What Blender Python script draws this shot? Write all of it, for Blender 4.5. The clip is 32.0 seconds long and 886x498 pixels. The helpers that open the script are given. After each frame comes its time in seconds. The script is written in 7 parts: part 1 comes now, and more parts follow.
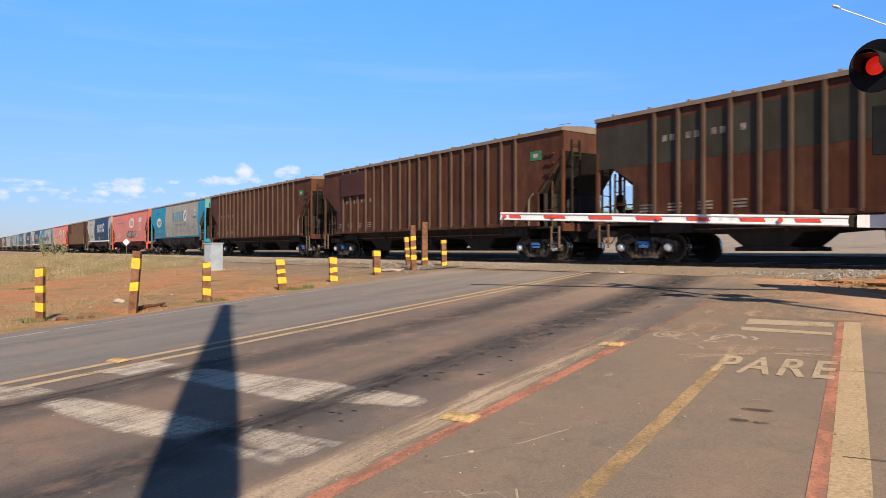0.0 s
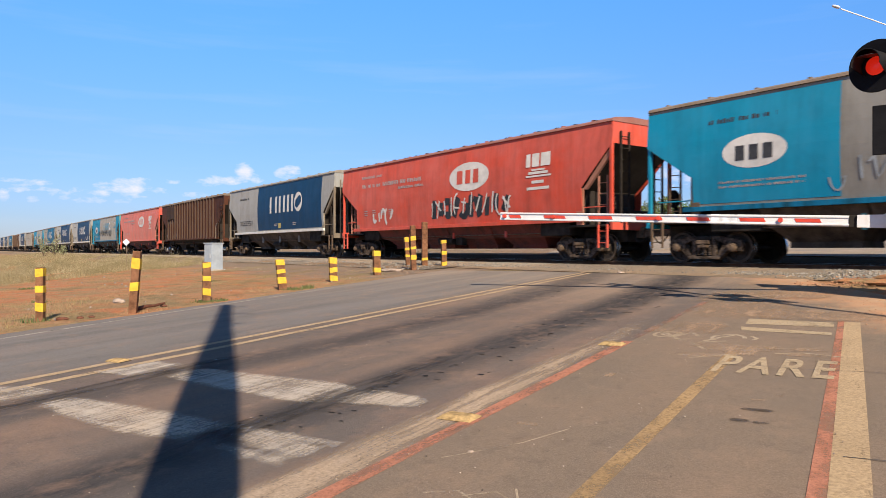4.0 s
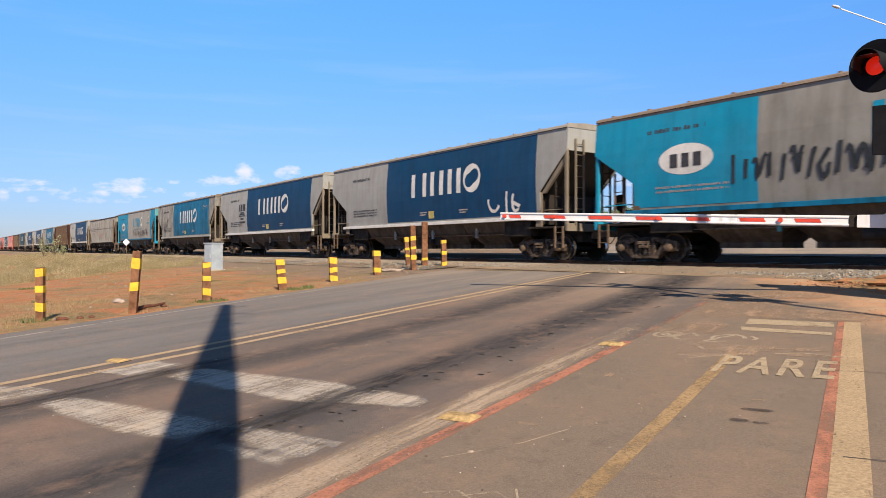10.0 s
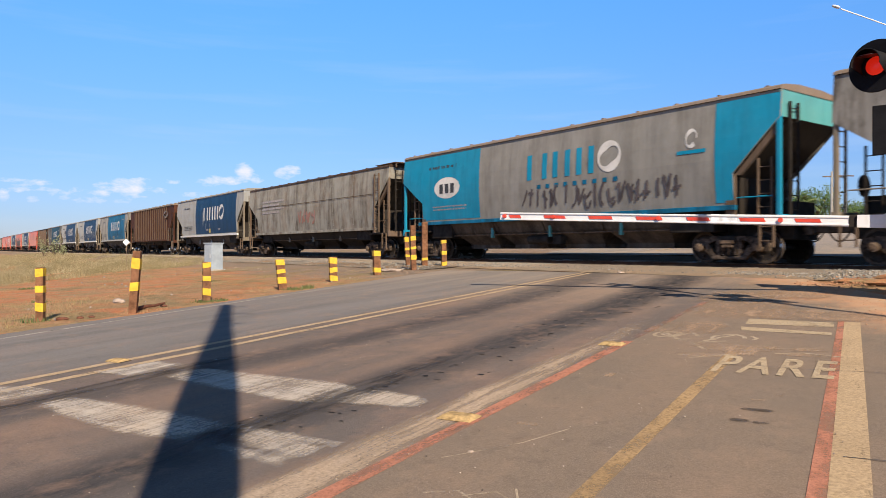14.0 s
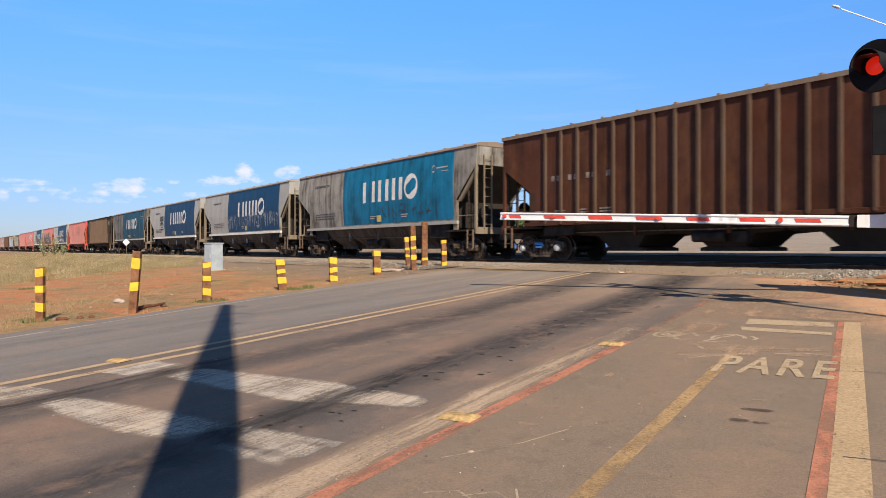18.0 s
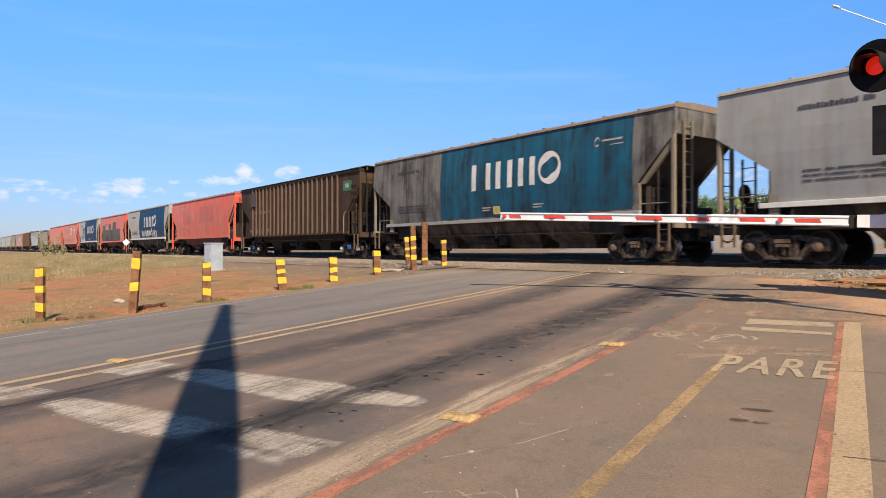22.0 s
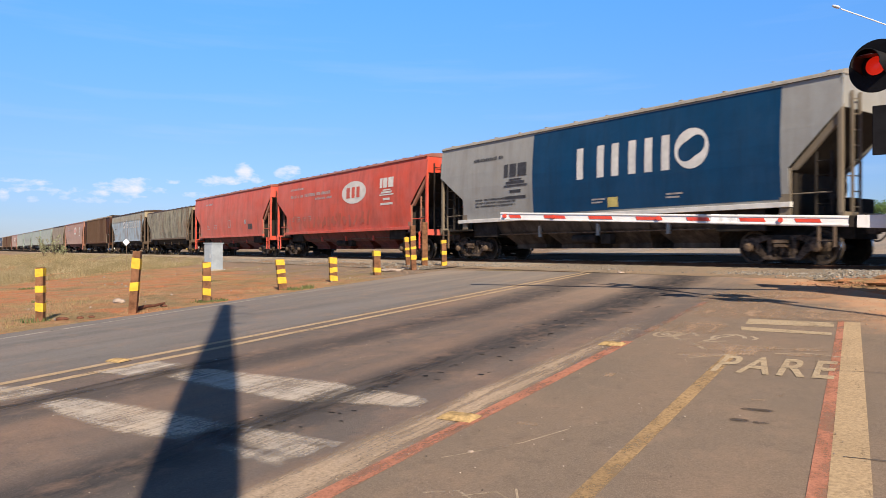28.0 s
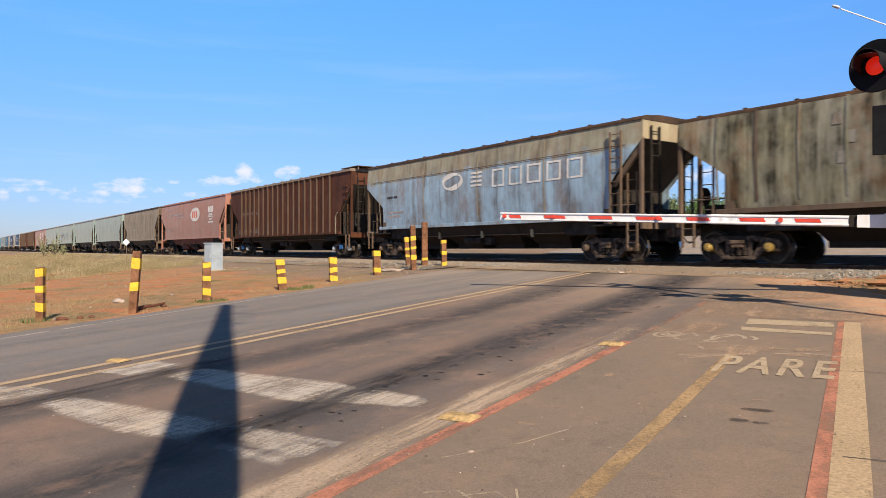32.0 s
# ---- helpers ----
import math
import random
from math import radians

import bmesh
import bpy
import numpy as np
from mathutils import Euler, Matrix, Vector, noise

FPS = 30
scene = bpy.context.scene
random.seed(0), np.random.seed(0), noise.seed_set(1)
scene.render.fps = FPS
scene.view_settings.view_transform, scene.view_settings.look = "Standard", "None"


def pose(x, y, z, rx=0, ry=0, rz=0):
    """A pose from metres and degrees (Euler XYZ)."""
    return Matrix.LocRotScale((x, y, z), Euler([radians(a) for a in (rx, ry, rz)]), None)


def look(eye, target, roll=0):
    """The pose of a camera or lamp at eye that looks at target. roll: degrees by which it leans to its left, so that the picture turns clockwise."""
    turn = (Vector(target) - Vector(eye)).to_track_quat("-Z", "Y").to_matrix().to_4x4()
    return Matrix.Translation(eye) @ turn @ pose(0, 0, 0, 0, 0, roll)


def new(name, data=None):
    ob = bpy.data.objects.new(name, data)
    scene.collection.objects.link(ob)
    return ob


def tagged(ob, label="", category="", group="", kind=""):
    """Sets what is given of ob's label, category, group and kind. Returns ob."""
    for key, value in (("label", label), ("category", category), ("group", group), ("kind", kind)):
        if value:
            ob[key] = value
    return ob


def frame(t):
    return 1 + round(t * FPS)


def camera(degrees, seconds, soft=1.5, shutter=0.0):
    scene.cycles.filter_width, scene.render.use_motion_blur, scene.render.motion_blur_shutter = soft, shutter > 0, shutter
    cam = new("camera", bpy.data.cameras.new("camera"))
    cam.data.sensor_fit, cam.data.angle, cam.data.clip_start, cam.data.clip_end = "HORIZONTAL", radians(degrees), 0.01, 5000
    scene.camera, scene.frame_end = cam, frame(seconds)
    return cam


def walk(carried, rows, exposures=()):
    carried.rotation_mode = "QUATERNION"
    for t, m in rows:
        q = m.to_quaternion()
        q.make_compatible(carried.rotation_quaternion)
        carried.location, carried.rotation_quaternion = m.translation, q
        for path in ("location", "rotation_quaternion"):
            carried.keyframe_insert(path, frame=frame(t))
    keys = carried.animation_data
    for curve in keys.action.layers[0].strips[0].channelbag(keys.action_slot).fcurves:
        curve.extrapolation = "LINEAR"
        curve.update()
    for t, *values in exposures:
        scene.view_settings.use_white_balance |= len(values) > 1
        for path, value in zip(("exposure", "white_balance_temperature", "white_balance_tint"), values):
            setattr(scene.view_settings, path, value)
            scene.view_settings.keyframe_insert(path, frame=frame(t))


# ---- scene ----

# ------------------------------------------------------------ camera
EYE = (0.0, 0.0, 0.36)
cam = camera(64.6, 32.0, soft=0.8, shutter=0.15)
CAM = pose(*EYE, 90.07, 0, 0)
walk(cam, [(0.0, CAM), (32.0, CAM)], exposures=[(0.0, 0.63), (32.0, 0.63)])

# ------------------------------------------------------------ the plan
# Rail tops are at z = 0. Travel runs along U; N points across the track, away from the camera.
TH = 0.6225
U = Vector((math.sin(TH), -math.cos(TH)))
N = Vector((math.cos(TH), math.sin(TH)))
REF = Vector((4.03, 23.11))          # a point on the near side of the train
D_SIDE = REF.dot(N)
D_C = D_SIDE + 1.5                   # track centre
A_REF = REF.dot(U)
ROAD_AZ = radians(31.8)
RD = Vector((math.sin(ROAD_AZ), math.cos(ROAD_AZ)))
QD = Vector((math.cos(ROAD_AZ), -math.sin(ROAD_AZ)))


def run(t):
    """Way that the train has made at the time t; it gathers a little speed between 7 and 11 s."""
    if t < 7:
        return 14.8 * (t - 7)
    if t < 11:
        return 14.8 * (t - 7) + 0.08125 * (t - 7) ** 2
    return 60.5 + 15.45 * (t - 11)


def gz(d):
    """Height of the ground at the distance d across the track direction."""
    pts = ((-60, -3.726), (15.3, -0.262), (16.6, -0.14), (19.9, -0.14), (21.4, 0.265), (62, 2.06), (120, 3.0), (2500, 6.5))
    if d <= pts[0][0]:
        return pts[0][1]
    for (a, za), (b, zb) in zip(pts, pts[1:]):
        if d <= b:
            return za + (zb - za) * (d - a) / (b - a)
    return pts[-1][1]


def gxy(x, y):
    return gz(x * N.x + y * N.y)


def rq(r, q, lift=0.0):
    """World place of a point r metres along the road and q across it."""
    p = RD * r + QD * q
    return Vector((p.x, p.y, gxy(p.x, p.y) + lift))


def track(a, d, z=0.0):
    """World place of a point a metres along the track and d across."""
    p = U * a + N * d
    return Vector((p.x, p.y, z))


# ------------------------------------------------------------ light
SUN_AZ, SUN_EL = radians(16.2), radians(37.5)   # the sun stands behind the camera, a little to its right
sun_dir = Vector((math.sin(SUN_AZ) * math.cos(SUN_EL), -math.cos(SUN_AZ) * math.cos(SUN_EL), math.sin(SUN_EL)))
sun = new("sun", bpy.data.lights.new("sun", "SUN"))
sun.data.energy, sun.data.angle, sun.data.color = 5.0, radians(0.53), (1.0, 0.855, 0.665)
sun.matrix_basis = look(sun_dir * 60, (0, 0, 0))

world = bpy.data.worlds.new("sky")
scene.world = world
world.use_nodes = True


def sky():
    nt = world.node_tree
    nt.nodes.clear()
    n, l = nt.nodes.new, nt.links.new
    out, bg = n("ShaderNodeOutputWorld"), n("ShaderNodeBackground")
    tex = n("ShaderNodeTexSky")
    tex.sky_type, tex.sun_disc = "NISHITA", False
    tex.sun_elevation, tex.sun_rotation = SUN_EL, math.pi - SUN_AZ
    tex.altitude, tex.air_density, tex.dust_density, tex.ozone_density = 600, 1.0, 0.35, 1.6
    bg.inputs["Strength"].default_value = 0.056
    # clouds: low cumulus banks and thin high streaks
    co = n("ShaderNodeTexCoord")
    sep = n("ShaderNodeSeparateXYZ")
    l(co.outputs["Generated"], sep.inputs[0])

    def mth(op, a, b=None, c=None, clamp=False):
        m = n("ShaderNodeMath")
        m.operation, m.use_clamp = op, clamp
        for i, v in enumerate((a, b, c)):
            if v is None:
                continue
            if isinstance(v, (int, float)):
                m.inputs[i].default_value = v
            else:
                l(v, m.inputs[i])
        return m.outputs[0]

    x, y, z = sep.outputs
    az = mth("ARCTAN2", x, y)
    comb = n("ShaderNodeCombineXYZ")
    l(az, comb.inputs[0])
    l(mth("MULTIPLY", z, 2.2), comb.inputs[1])
    n1 = n("ShaderNodeTexNoise")
    n1.inputs["Scale"].default_value, n1.inputs["Detail"].default_value, n1.inputs["Roughness"].default_value = 42, 8, 0.6
    l(comb.outputs[0], n1.inputs["Vector"])
    # low cumulus banks: (azimuth, height, half width, half height, density)
    cum = None
    for a0, z0, ra, rz, k in ((-0.430, 0.079, 0.042, 0.014, 1.1), (-0.437, 0.086, 0.022, 0.010, 1.1), (-0.407, 0.089, 0.019, 0.007, 0.9), (-0.453, 0.074, 0.018, 0.012, 1), (-0.417, 0.072, 0.026, 0.007, 0.8),
                              (-0.321, 0.092, 0.024, 0.008, 1), (-0.300, 0.096, 0.026, 0.011, 1.1), (-0.277, 0.106, 0.018, 0.016, 1.3), (-0.259, 0.097, 0.013, 0.009, 1), (-0.219, 0.107, 0.022, 0.012, 1.2), (-0.210, 0.112, 0.012, 0.008, 1),
                              (-0.368, 0.091, 0.015, 0.005, 0.8), (-0.496, 0.066, 0.012, 0.004, 0.75), (-0.531, 0.063, 0.011, 0.006, 0.95), (-0.560, 0.068, 0.009, 0.011, 0.95), (-0.552, 0.085, 0.017, 0.005, 0.75), (-0.473, 0.061, 0.014, 0.004, 0.6), (-0.340, 0.074, 0.024, 0.005, 0.6), (-0.527, 0.084, 0.030, 0.006, 0.65), (-0.49, 0.072, 0.040, 0.009, 0.62), (-0.45, 0.064, 0.05, 0.008, 0.62), (-0.39, 0.076, 0.03, 0.008, 0.62), (-0.54, 0.074, 0.035, 0.010, 0.68),
                              (0.3, 0.10, 0.2, 0.02, 0.8), (1.6, 0.1, 0.5, 0.03, 1.0), (-1.9, 0.12, 0.5, 0.03, 1.0), (2.8, 0.1, 0.3, 0.03, 0.9)):
        dx = mth("DIVIDE", mth("SUBTRACT", az, a0), ra)
        dz = mth("DIVIDE", mth("SUBTRACT", z, z0), rz)
        e = mth("MULTIPLY", mth("SUBTRACT", 1.0, mth("ADD", mth("MULTIPLY", dx, dx), mth("MULTIPLY", dz, dz)), None, True), k)
        cum = e if cum is None else mth("MAXIMUM", cum, e)
    cum = mth("MULTIPLY", mth("SUBTRACT", mth("ADD", cum, mth("MULTIPLY", mth("MULTIPLY", mth("SUBTRACT", n1.outputs[0], 0.5), 3.8), mth("MULTIPLY", cum, 3.0, None, True))), 0.40), 0.85, clamp=True)
    cum = mth("MULTIPLY", cum, mth("MULTIPLY", mth("SUBTRACT", z, 0.045), 40, clamp=True))
    cum = mth("MULTIPLY", cum, mth("MULTIPLY", mth("SUBTRACT", 0.16, z), 30, clamp=True))
    comb2 = n("ShaderNodeCombineXYZ")
    l(mth("ADD", mth("MULTIPLY", az, 0.8), mth("MULTIPLY", z, 1.2)), comb2.inputs[0])
    l(mth("MULTIPLY", z, 9.0), comb2.inputs[1])
    n2 = n("ShaderNodeTexNoise")
    n2.inputs["Scale"].default_value, n2.inputs["Detail"].default_value, n2.inputs["Roughness"].default_value = 2.6, 6, 0.55
    l(comb2.outputs[0], n2.inputs["Vector"])
    cir = mth("MULTIPLY", mth("SUBTRACT", n2.outputs[0], 0.52), 1.3, clamp=True)
    cir = mth("MULTIPLY", cir, mth("MULTIPLY", mth("SUBTRACT", 0.42, z), 3.5, clamp=True))
    mix1, mix2 = n("ShaderNodeMixRGB"), n("ShaderNodeMixRGB")
    l(cir, mix1.inputs[0])
    # deep dry-season blue overhead, paler towards the horizon
    ramp = n("ShaderNodeValToRGB")
    ramp.color_ramp.elements[0].position, ramp.color_ramp.elements[0].color = 0.0, (0.62, 0.68, 1.04, 1)
    ramp.color_ramp.elements[1].position, ramp.color_ramp.elements[1].color = 0.36, (0.99, 1.96, 2.82, 1)
    for at, col in ((0.15, (0.88, 1.17, 1.67, 1)), (0.62, (0.86, 1.00, 1.15, 1)), (1.0, (0.80, 0.78, 0.74, 1))):
        top = ramp.color_ramp.elements.new(at)
        top.color = col
    l(z, ramp.inputs[0])
    tint = n("ShaderNodeMixRGB")
    tint.blend_type, tint.inputs[0].default_value = "MULTIPLY", 1.0
    l(tex.outputs[0], tint.inputs[1])
    l(ramp.outputs[0], tint.inputs[2])
    l(tint.outputs[0], mix1.inputs[1])
    mix1.inputs[2].default_value = (7.2, 8.6, 10.5, 1)
    l(mth("MULTIPLY", cum, 0.80), mix2.inputs[0])
    l(mix1.outputs[0], mix2.inputs[1])
    mix2.inputs[2].default_value = (11.6, 11.1, 12.0, 1)
    l(mix2.outputs[0], bg.inputs[0])
    l(bg.outputs[0], out.inputs[0])


sky()

# ------------------------------------------------------------ materials


class Nodes:
    """A small writer of node materials."""

    def __init__(self, name, rough=0.7, metal=0.0):
        # dry dusty things hardly shine, even at a glancing view
        self.mat = bpy.data.materials.new(name)
        self.mat.use_nodes = True
        self.nt = self.mat.node_tree
        self.b = self.nt.nodes["Principled BSDF"]
        self.b.inputs["Roughness"].default_value, self.b.inputs["Metallic"].default_value = rough, metal
        self.b.inputs["Specular IOR Level"].default_value = 0.05 if rough > 0.74 else 0.22 if rough > 0.5 else 0.4

    def dusty(self, k):
        """Dust sheen that pales glancing views; it also stands in for distance haze."""
        self.b.inputs["Sheen Weight"].default_value, self.b.inputs["Sheen Roughness"].default_value = k, 0.4
        self.b.inputs["Sheen Tint"].default_value = (0.82, 0.80, 0.78, 1)

    def n(self, kind):
        return self.nt.nodes.new(kind)

    def link(self, a, b):
        self.nt.links.new(a, b)

    def coords(self, scale=(1, 1, 1), source="Object"):
        co, mp = self.n("ShaderNodeTexCoord"), self.n("ShaderNodeMapping")
        self.link(co.outputs[source], mp.inputs[0])
        mp.inputs["Scale"].default_value = scale
        return mp.outputs[0]

    def noise(self, scale, detail=4, rough=0.55, vec=None, lo=0.35, hi=0.65):
        t, r = self.n("ShaderNodeTexNoise"), self.n("ShaderNodeMapRange")
        t.inputs["Scale"].default_value, t.inputs["Detail"].default_value, t.inputs["Roughness"].default_value = scale, detail, rough
        self.link(vec or self.coords(), t.inputs["Vector"])
        self.link(t.outputs[0], r.inputs[0])
        r.inputs[1].default_value, r.inputs[2].default_value = lo, hi
        return r.outputs[0]

    def math(self, op, a, b=0.0, clamp=False):
        m = self.n("ShaderNodeMath")
        m.operation, m.use_clamp = op, clamp
        for i, v in enumerate((a, b)):
            if isinstance(v, (int, float)):
                m.inputs[i].default_value = v
            else:
                self.link(v, m.inputs[i])
        return m.outputs[0]

    def mix(self, fac, a, b):
        m = self.n("ShaderNodeMixRGB")
        for i, v in enumerate((fac, a, b)):
            if isinstance(v, (int, float)):
                m.inputs[i].default_value = v
            elif isinstance(v, tuple):
                m.inputs[i].default_value = (*v, 1)
            else:
                self.link(v, m.inputs[i])
        return m.outputs[0]

    def color(self, c):
        if isinstance(c, tuple):
            self.b.inputs["Base Color"].default_value = (*c, 1)
        else:
            self.link(c, self.b.inputs["Base Color"])

    def bump(self, h, strength=0.3, dist=0.02):
        k = self.n("ShaderNodeBump")
        k.inputs["Strength"].default_value, k.inputs["Distance"].default_value = strength, dist
        self.link(h, k.inputs["Height"])
        self.link(k.outputs[0], self.b.inputs["Normal"])


def plain(name, c, rough=0.6, metal=0.0, var=0.25, scale=6.0):
    m = Nodes(name, rough, metal)
    f = m.noise(scale, 5, 0.6)
    m.color(m.mix(f, tuple(x * (1 - var) for x in c), tuple(min(1, x * (1 + var)) for x in c)))
    m.bump(m.noise(scale * 6, 3, 0.6), 0.12, 0.01)
    return m.mat


def paint(name, c, dirt=0.3, dirt_c=(0.10, 0.075, 0.055), fade=0.15, rough=0.55, thresh=0.5, dust=0.16, dent=0.30, pale=0.10, rust=0.0, top_c=None, fine=0.35, sheen=None):
    """Weathered wagon paint: faded patches, streaks that run down, rust, dust in the grain; no two sheets alike."""
    m = Nodes(name, rough)
    m.b.inputs["Specular IOR Level"].default_value = 0.12
    co, inf, mul, add = m.n("ShaderNodeTexCoord"), m.n("ShaderNodeObjectInfo"), m.n("ShaderNodeVectorMath"), m.n("ShaderNodeVectorMath")
    mul.operation, mul.inputs[1].default_value = "MULTIPLY", (61.0, 0.0, 0.0)
    m.link(inf.outputs["Random"], mul.inputs[0])
    m.link(co.outputs["Object"], add.inputs[0])
    m.link(mul.outputs[0], add.inputs[1])

    def sc(*k):
        mp = m.n("ShaderNodeMapping")
        m.link(add.outputs[0], mp.inputs[0])
        mp.inputs["Scale"].default_value = k
        return mp.outputs[0]

    fadef = m.noise(0.55, 4, 0.6, sc(1, 1, 1.3), 0.38, 0.62)
    base = m.mix(fadef, c, tuple(min(1, x * (1 - fade) + 0.32 * fade) for x in c))
    if top_c:
        # the old coat shows above, with a ragged lower rim
        sep = m.n("ShaderNodeSeparateXYZ")
        m.link(co.outputs["Object"], sep.inputs[0])
        z = m.math("ADD", sep.outputs[2], m.math("MULTIPLY", m.noise(2.2, 5, 0.7, sc(1, 1, 0.8), 0.25, 0.75), 0.5))
        base = m.mix(m.math("MULTIPLY", m.math("SUBTRACT", z, 3.62), 5.0, True), base, top_c)
    streak = m.noise(1.0, 5, 0.65, sc(2.6, 2.6, 0.20), thresh - 0.06, thresh + 0.18)
    thin = m.noise(1.0, 4, 0.7, sc(9.0, 9.0, 0.30), 0.54, 0.72)
    blot = m.noise(1.3, 6, 0.65, sc(1, 1, 0.7), 0.44, 0.66)
    light = m.noise(1.0, 4, 0.65, sc(4.2, 4.2, 0.45), 0.55, 0.75)
    base = m.mix(m.math("MULTIPLY", light, pale), base, tuple(min(1, x * 0.5 + 0.22) for x in c))
    d = m.math("ADD", m.math("MULTIPLY", streak, 0.65), m.math("MULTIPLY", blot, 0.55))
    d = m.math("MULTIPLY", m.math("ADD", d, m.math("MULTIPLY", thin, fine)), dirt, True)
    base = m.mix(d, base, dirt_c)
    if rust:
        r = m.math("MULTIPLY", m.noise(0.9, 6, 0.7, sc(1.3, 1.3, 0.7), 0.5, 0.66), rust, True)
        base = m.mix(r, base, (0.19, 0.085, 0.032))
    grain = m.noise(38, 3, 0.6)
    base = m.mix(m.math("MULTIPLY", grain, dust), base, (0.22, 0.16, 0.115))
    m.color(base)
    m.dusty(sheen if sheen is not None else 0.15 if max(c) > 0.14 else 0.06)
    # sheet metal pillows a little between its hidden stiffeners
    sep = m.n("ShaderNodeSeparateXYZ")
    m.link(co.outputs["Object"], sep.inputs[0])
    wave = m.math("MULTIPLY", m.math("SINE", m.math("MULTIPLY", sep.outputs[0], 5.1)), 0.22)
    m.bump(m.math("ADD", m.math("ADD", m.noise(1.1, 3, 0.5, sc(1, 1, 1), 0.2, 0.8), wave), m.math("MULTIPLY", grain, 0.05)), dent, 0.05)
    return m.mat


BROWN = paint("oxide_brown_paint", (0.080, 0.026, 0.0125), 0.7, (0.028, 0.013, 0.008), 0.03, 0.65, 0.49, 0.03, pale=0.02, rust=0.25, sheen=0.0)
PLUM = paint("dark_plum_paint", (0.055, 0.032, 0.034), 0.3, (0.03, 0.02, 0.02), 0.05, 0.6)
OXBLOOD = paint("dark_oxblood_paint", (0.060, 0.019, 0.015), 0.3, (0.03, 0.014, 0.012), 0.03, 0.6, dust=0.03, pale=0.02, sheen=0.0)
BROWN_RIB = paint("dusty_brown_rib_paint", (0.075, 0.042, 0.027), 0.4, (0.04, 0.024, 0.016), 0.05, 0.7, pale=0.04, sheen=0.0)
UMBER_RIB = paint("dusty_umber_rib_paint", (0.105, 0.064, 0.042), 0.4, (0.05, 0.03, 0.02), 0.06, 0.65)
BROWN_D = paint("dark_umber_paint", (0.052, 0.029, 0.016), 0.7, (0.020, 0.014, 0.010), 0.04, 0.65, 0.5, 0.05, 0.22, 0.04, 0.25, sheen=0.0)
RED = paint("rail_red_paint", (0.62, 0.068, 0.034), 0.45, (0.20, 0.036, 0.024), 0.14, 0.55, 0.5, 0.08, 0.22, 0.12)
RED_F = paint("faded_red_paint", (0.31, 0.125, 0.095), 0.35, (0.15, 0.075, 0.055), 0.2, 0.65)
GREY = paint("light_grey_paint", (0.302, 0.308, 0.294), 0.4, (0.15, 0.125, 0.10), 0.1, 0.55)
GREY_D = paint("sooty_grey_paint", (0.265, 0.252, 0.225), 1.05, (0.045, 0.04, 0.034), 0.1, 0.65)
SOOT = paint("dark_sooty_grey_paint", (0.165, 0.158, 0.142), 1.0, (0.035, 0.03, 0.026), 0.08, 0.7, 0.47, 0.06, pale=0.12, sheen=0.03)
GREY_W = paint("worn_pale_paint", (0.29, 0.275, 0.228), 1.0, (0.075, 0.058, 0.042), 0.1, 0.7, 0.52, 0.12, 0.22, 0.3, 0.3)
BLUE = paint("navy_blue_paint", (0.004, 0.048, 0.118), 0.45, (0.008, 0.024, 0.045), 0.02, 0.5, 0.5, 0.015, pale=0.03, sheen=0.0)
TEAL = paint("teal_blue_paint", (0.003, 0.165, 0.31), 0.75, (0.006, 0.040, 0.062), 0.02, 0.5, 0.46, 0.02, pale=0.03, sheen=0.0)
TEAL_L = paint("bright_teal_paint", (0.006, 0.25, 0.40), 0.35, (0.012, 0.09, 0.125), 0.04, 0.5, 0.5, 0.02, pale=0.04, sheen=0.0)
TEAL_END = paint("pale_teal_end_paint", (0.07, 0.31, 0.32), 0.35, (0.05, 0.12, 0.11), 0.1, 0.55, 0.5, 0.08)
GREY_M = paint("dull_grey_paint", (0.26, 0.25, 0.222), 0.5, (0.09, 0.078, 0.062), 0.1, 0.6)
TEAL_D = paint("dull_teal_paint", (0.006, 0.10, 0.17), 0.9, (0.018, 0.032, 0.04), 0.03, 0.6, 0.45, 0.03, pale=0.06, sheen=0.0)
PALE_B = paint("faded_sky_blue_paint", (0.30, 0.45, 0.57), 0.8, (0.085, 0.062, 0.042), 0.15, 0.6, 0.52, 0.10, 0.3, 0.25, 0.45, (0.31, 0.295, 0.215))
OLIVE = paint("rusty_olive_paint", (0.29, 0.268, 0.165), 1.1, (0.034, 0.032, 0.020), 0.3, 0.7, 0.50, 0.05, 0.3, 0.5, 0.55, None, 0.4)
GREEN_G = paint("green_grey_paint", (0.037, 0.033, 0.023), 0.5, (0.022, 0.018, 0.013), 0.04, 0.6, dust=0.03, pale=0.04, sheen=0.0)
MINT = paint("pale_mint_paint", (0.24, 0.33, 0.31), 0.5, (0.11, 0.11, 0.09), 0.15, 0.6)
GHOST = paint("dark_red_ghost_paint", (0.41, 0.048, 0.028), 0.4, (0.2, 0.04, 0.025), 0.14, 0.55, 0.5, 0.07)
GHOST_F = paint("dull_red_repaint", (0.48, 0.056, 0.031), 0.5, (0.2, 0.04, 0.025), 0.14, 0.55, 0.5, 0.07)
# wagon red with grime, darkened to hold the shade under the body
LOW_RED = paint("shaded_grimy_red_hopper_paint", (0.15, 0.025, 0.016), 0.9, (0.03, 0.012, 0.009), 0.03, 0.75, pale=0.03)
ROOF_R = paint("dusty_red_roof", (0.30, 0.085, 0.055), 0.4, (0.12, 0.05, 0.035), 0.2, 0.7)
RUST_FRAME = paint("rusty_dark_frame_paint", (0.12, 0.075, 0.045), 0.6, (0.04, 0.03, 0.022), 0.1, 0.75)
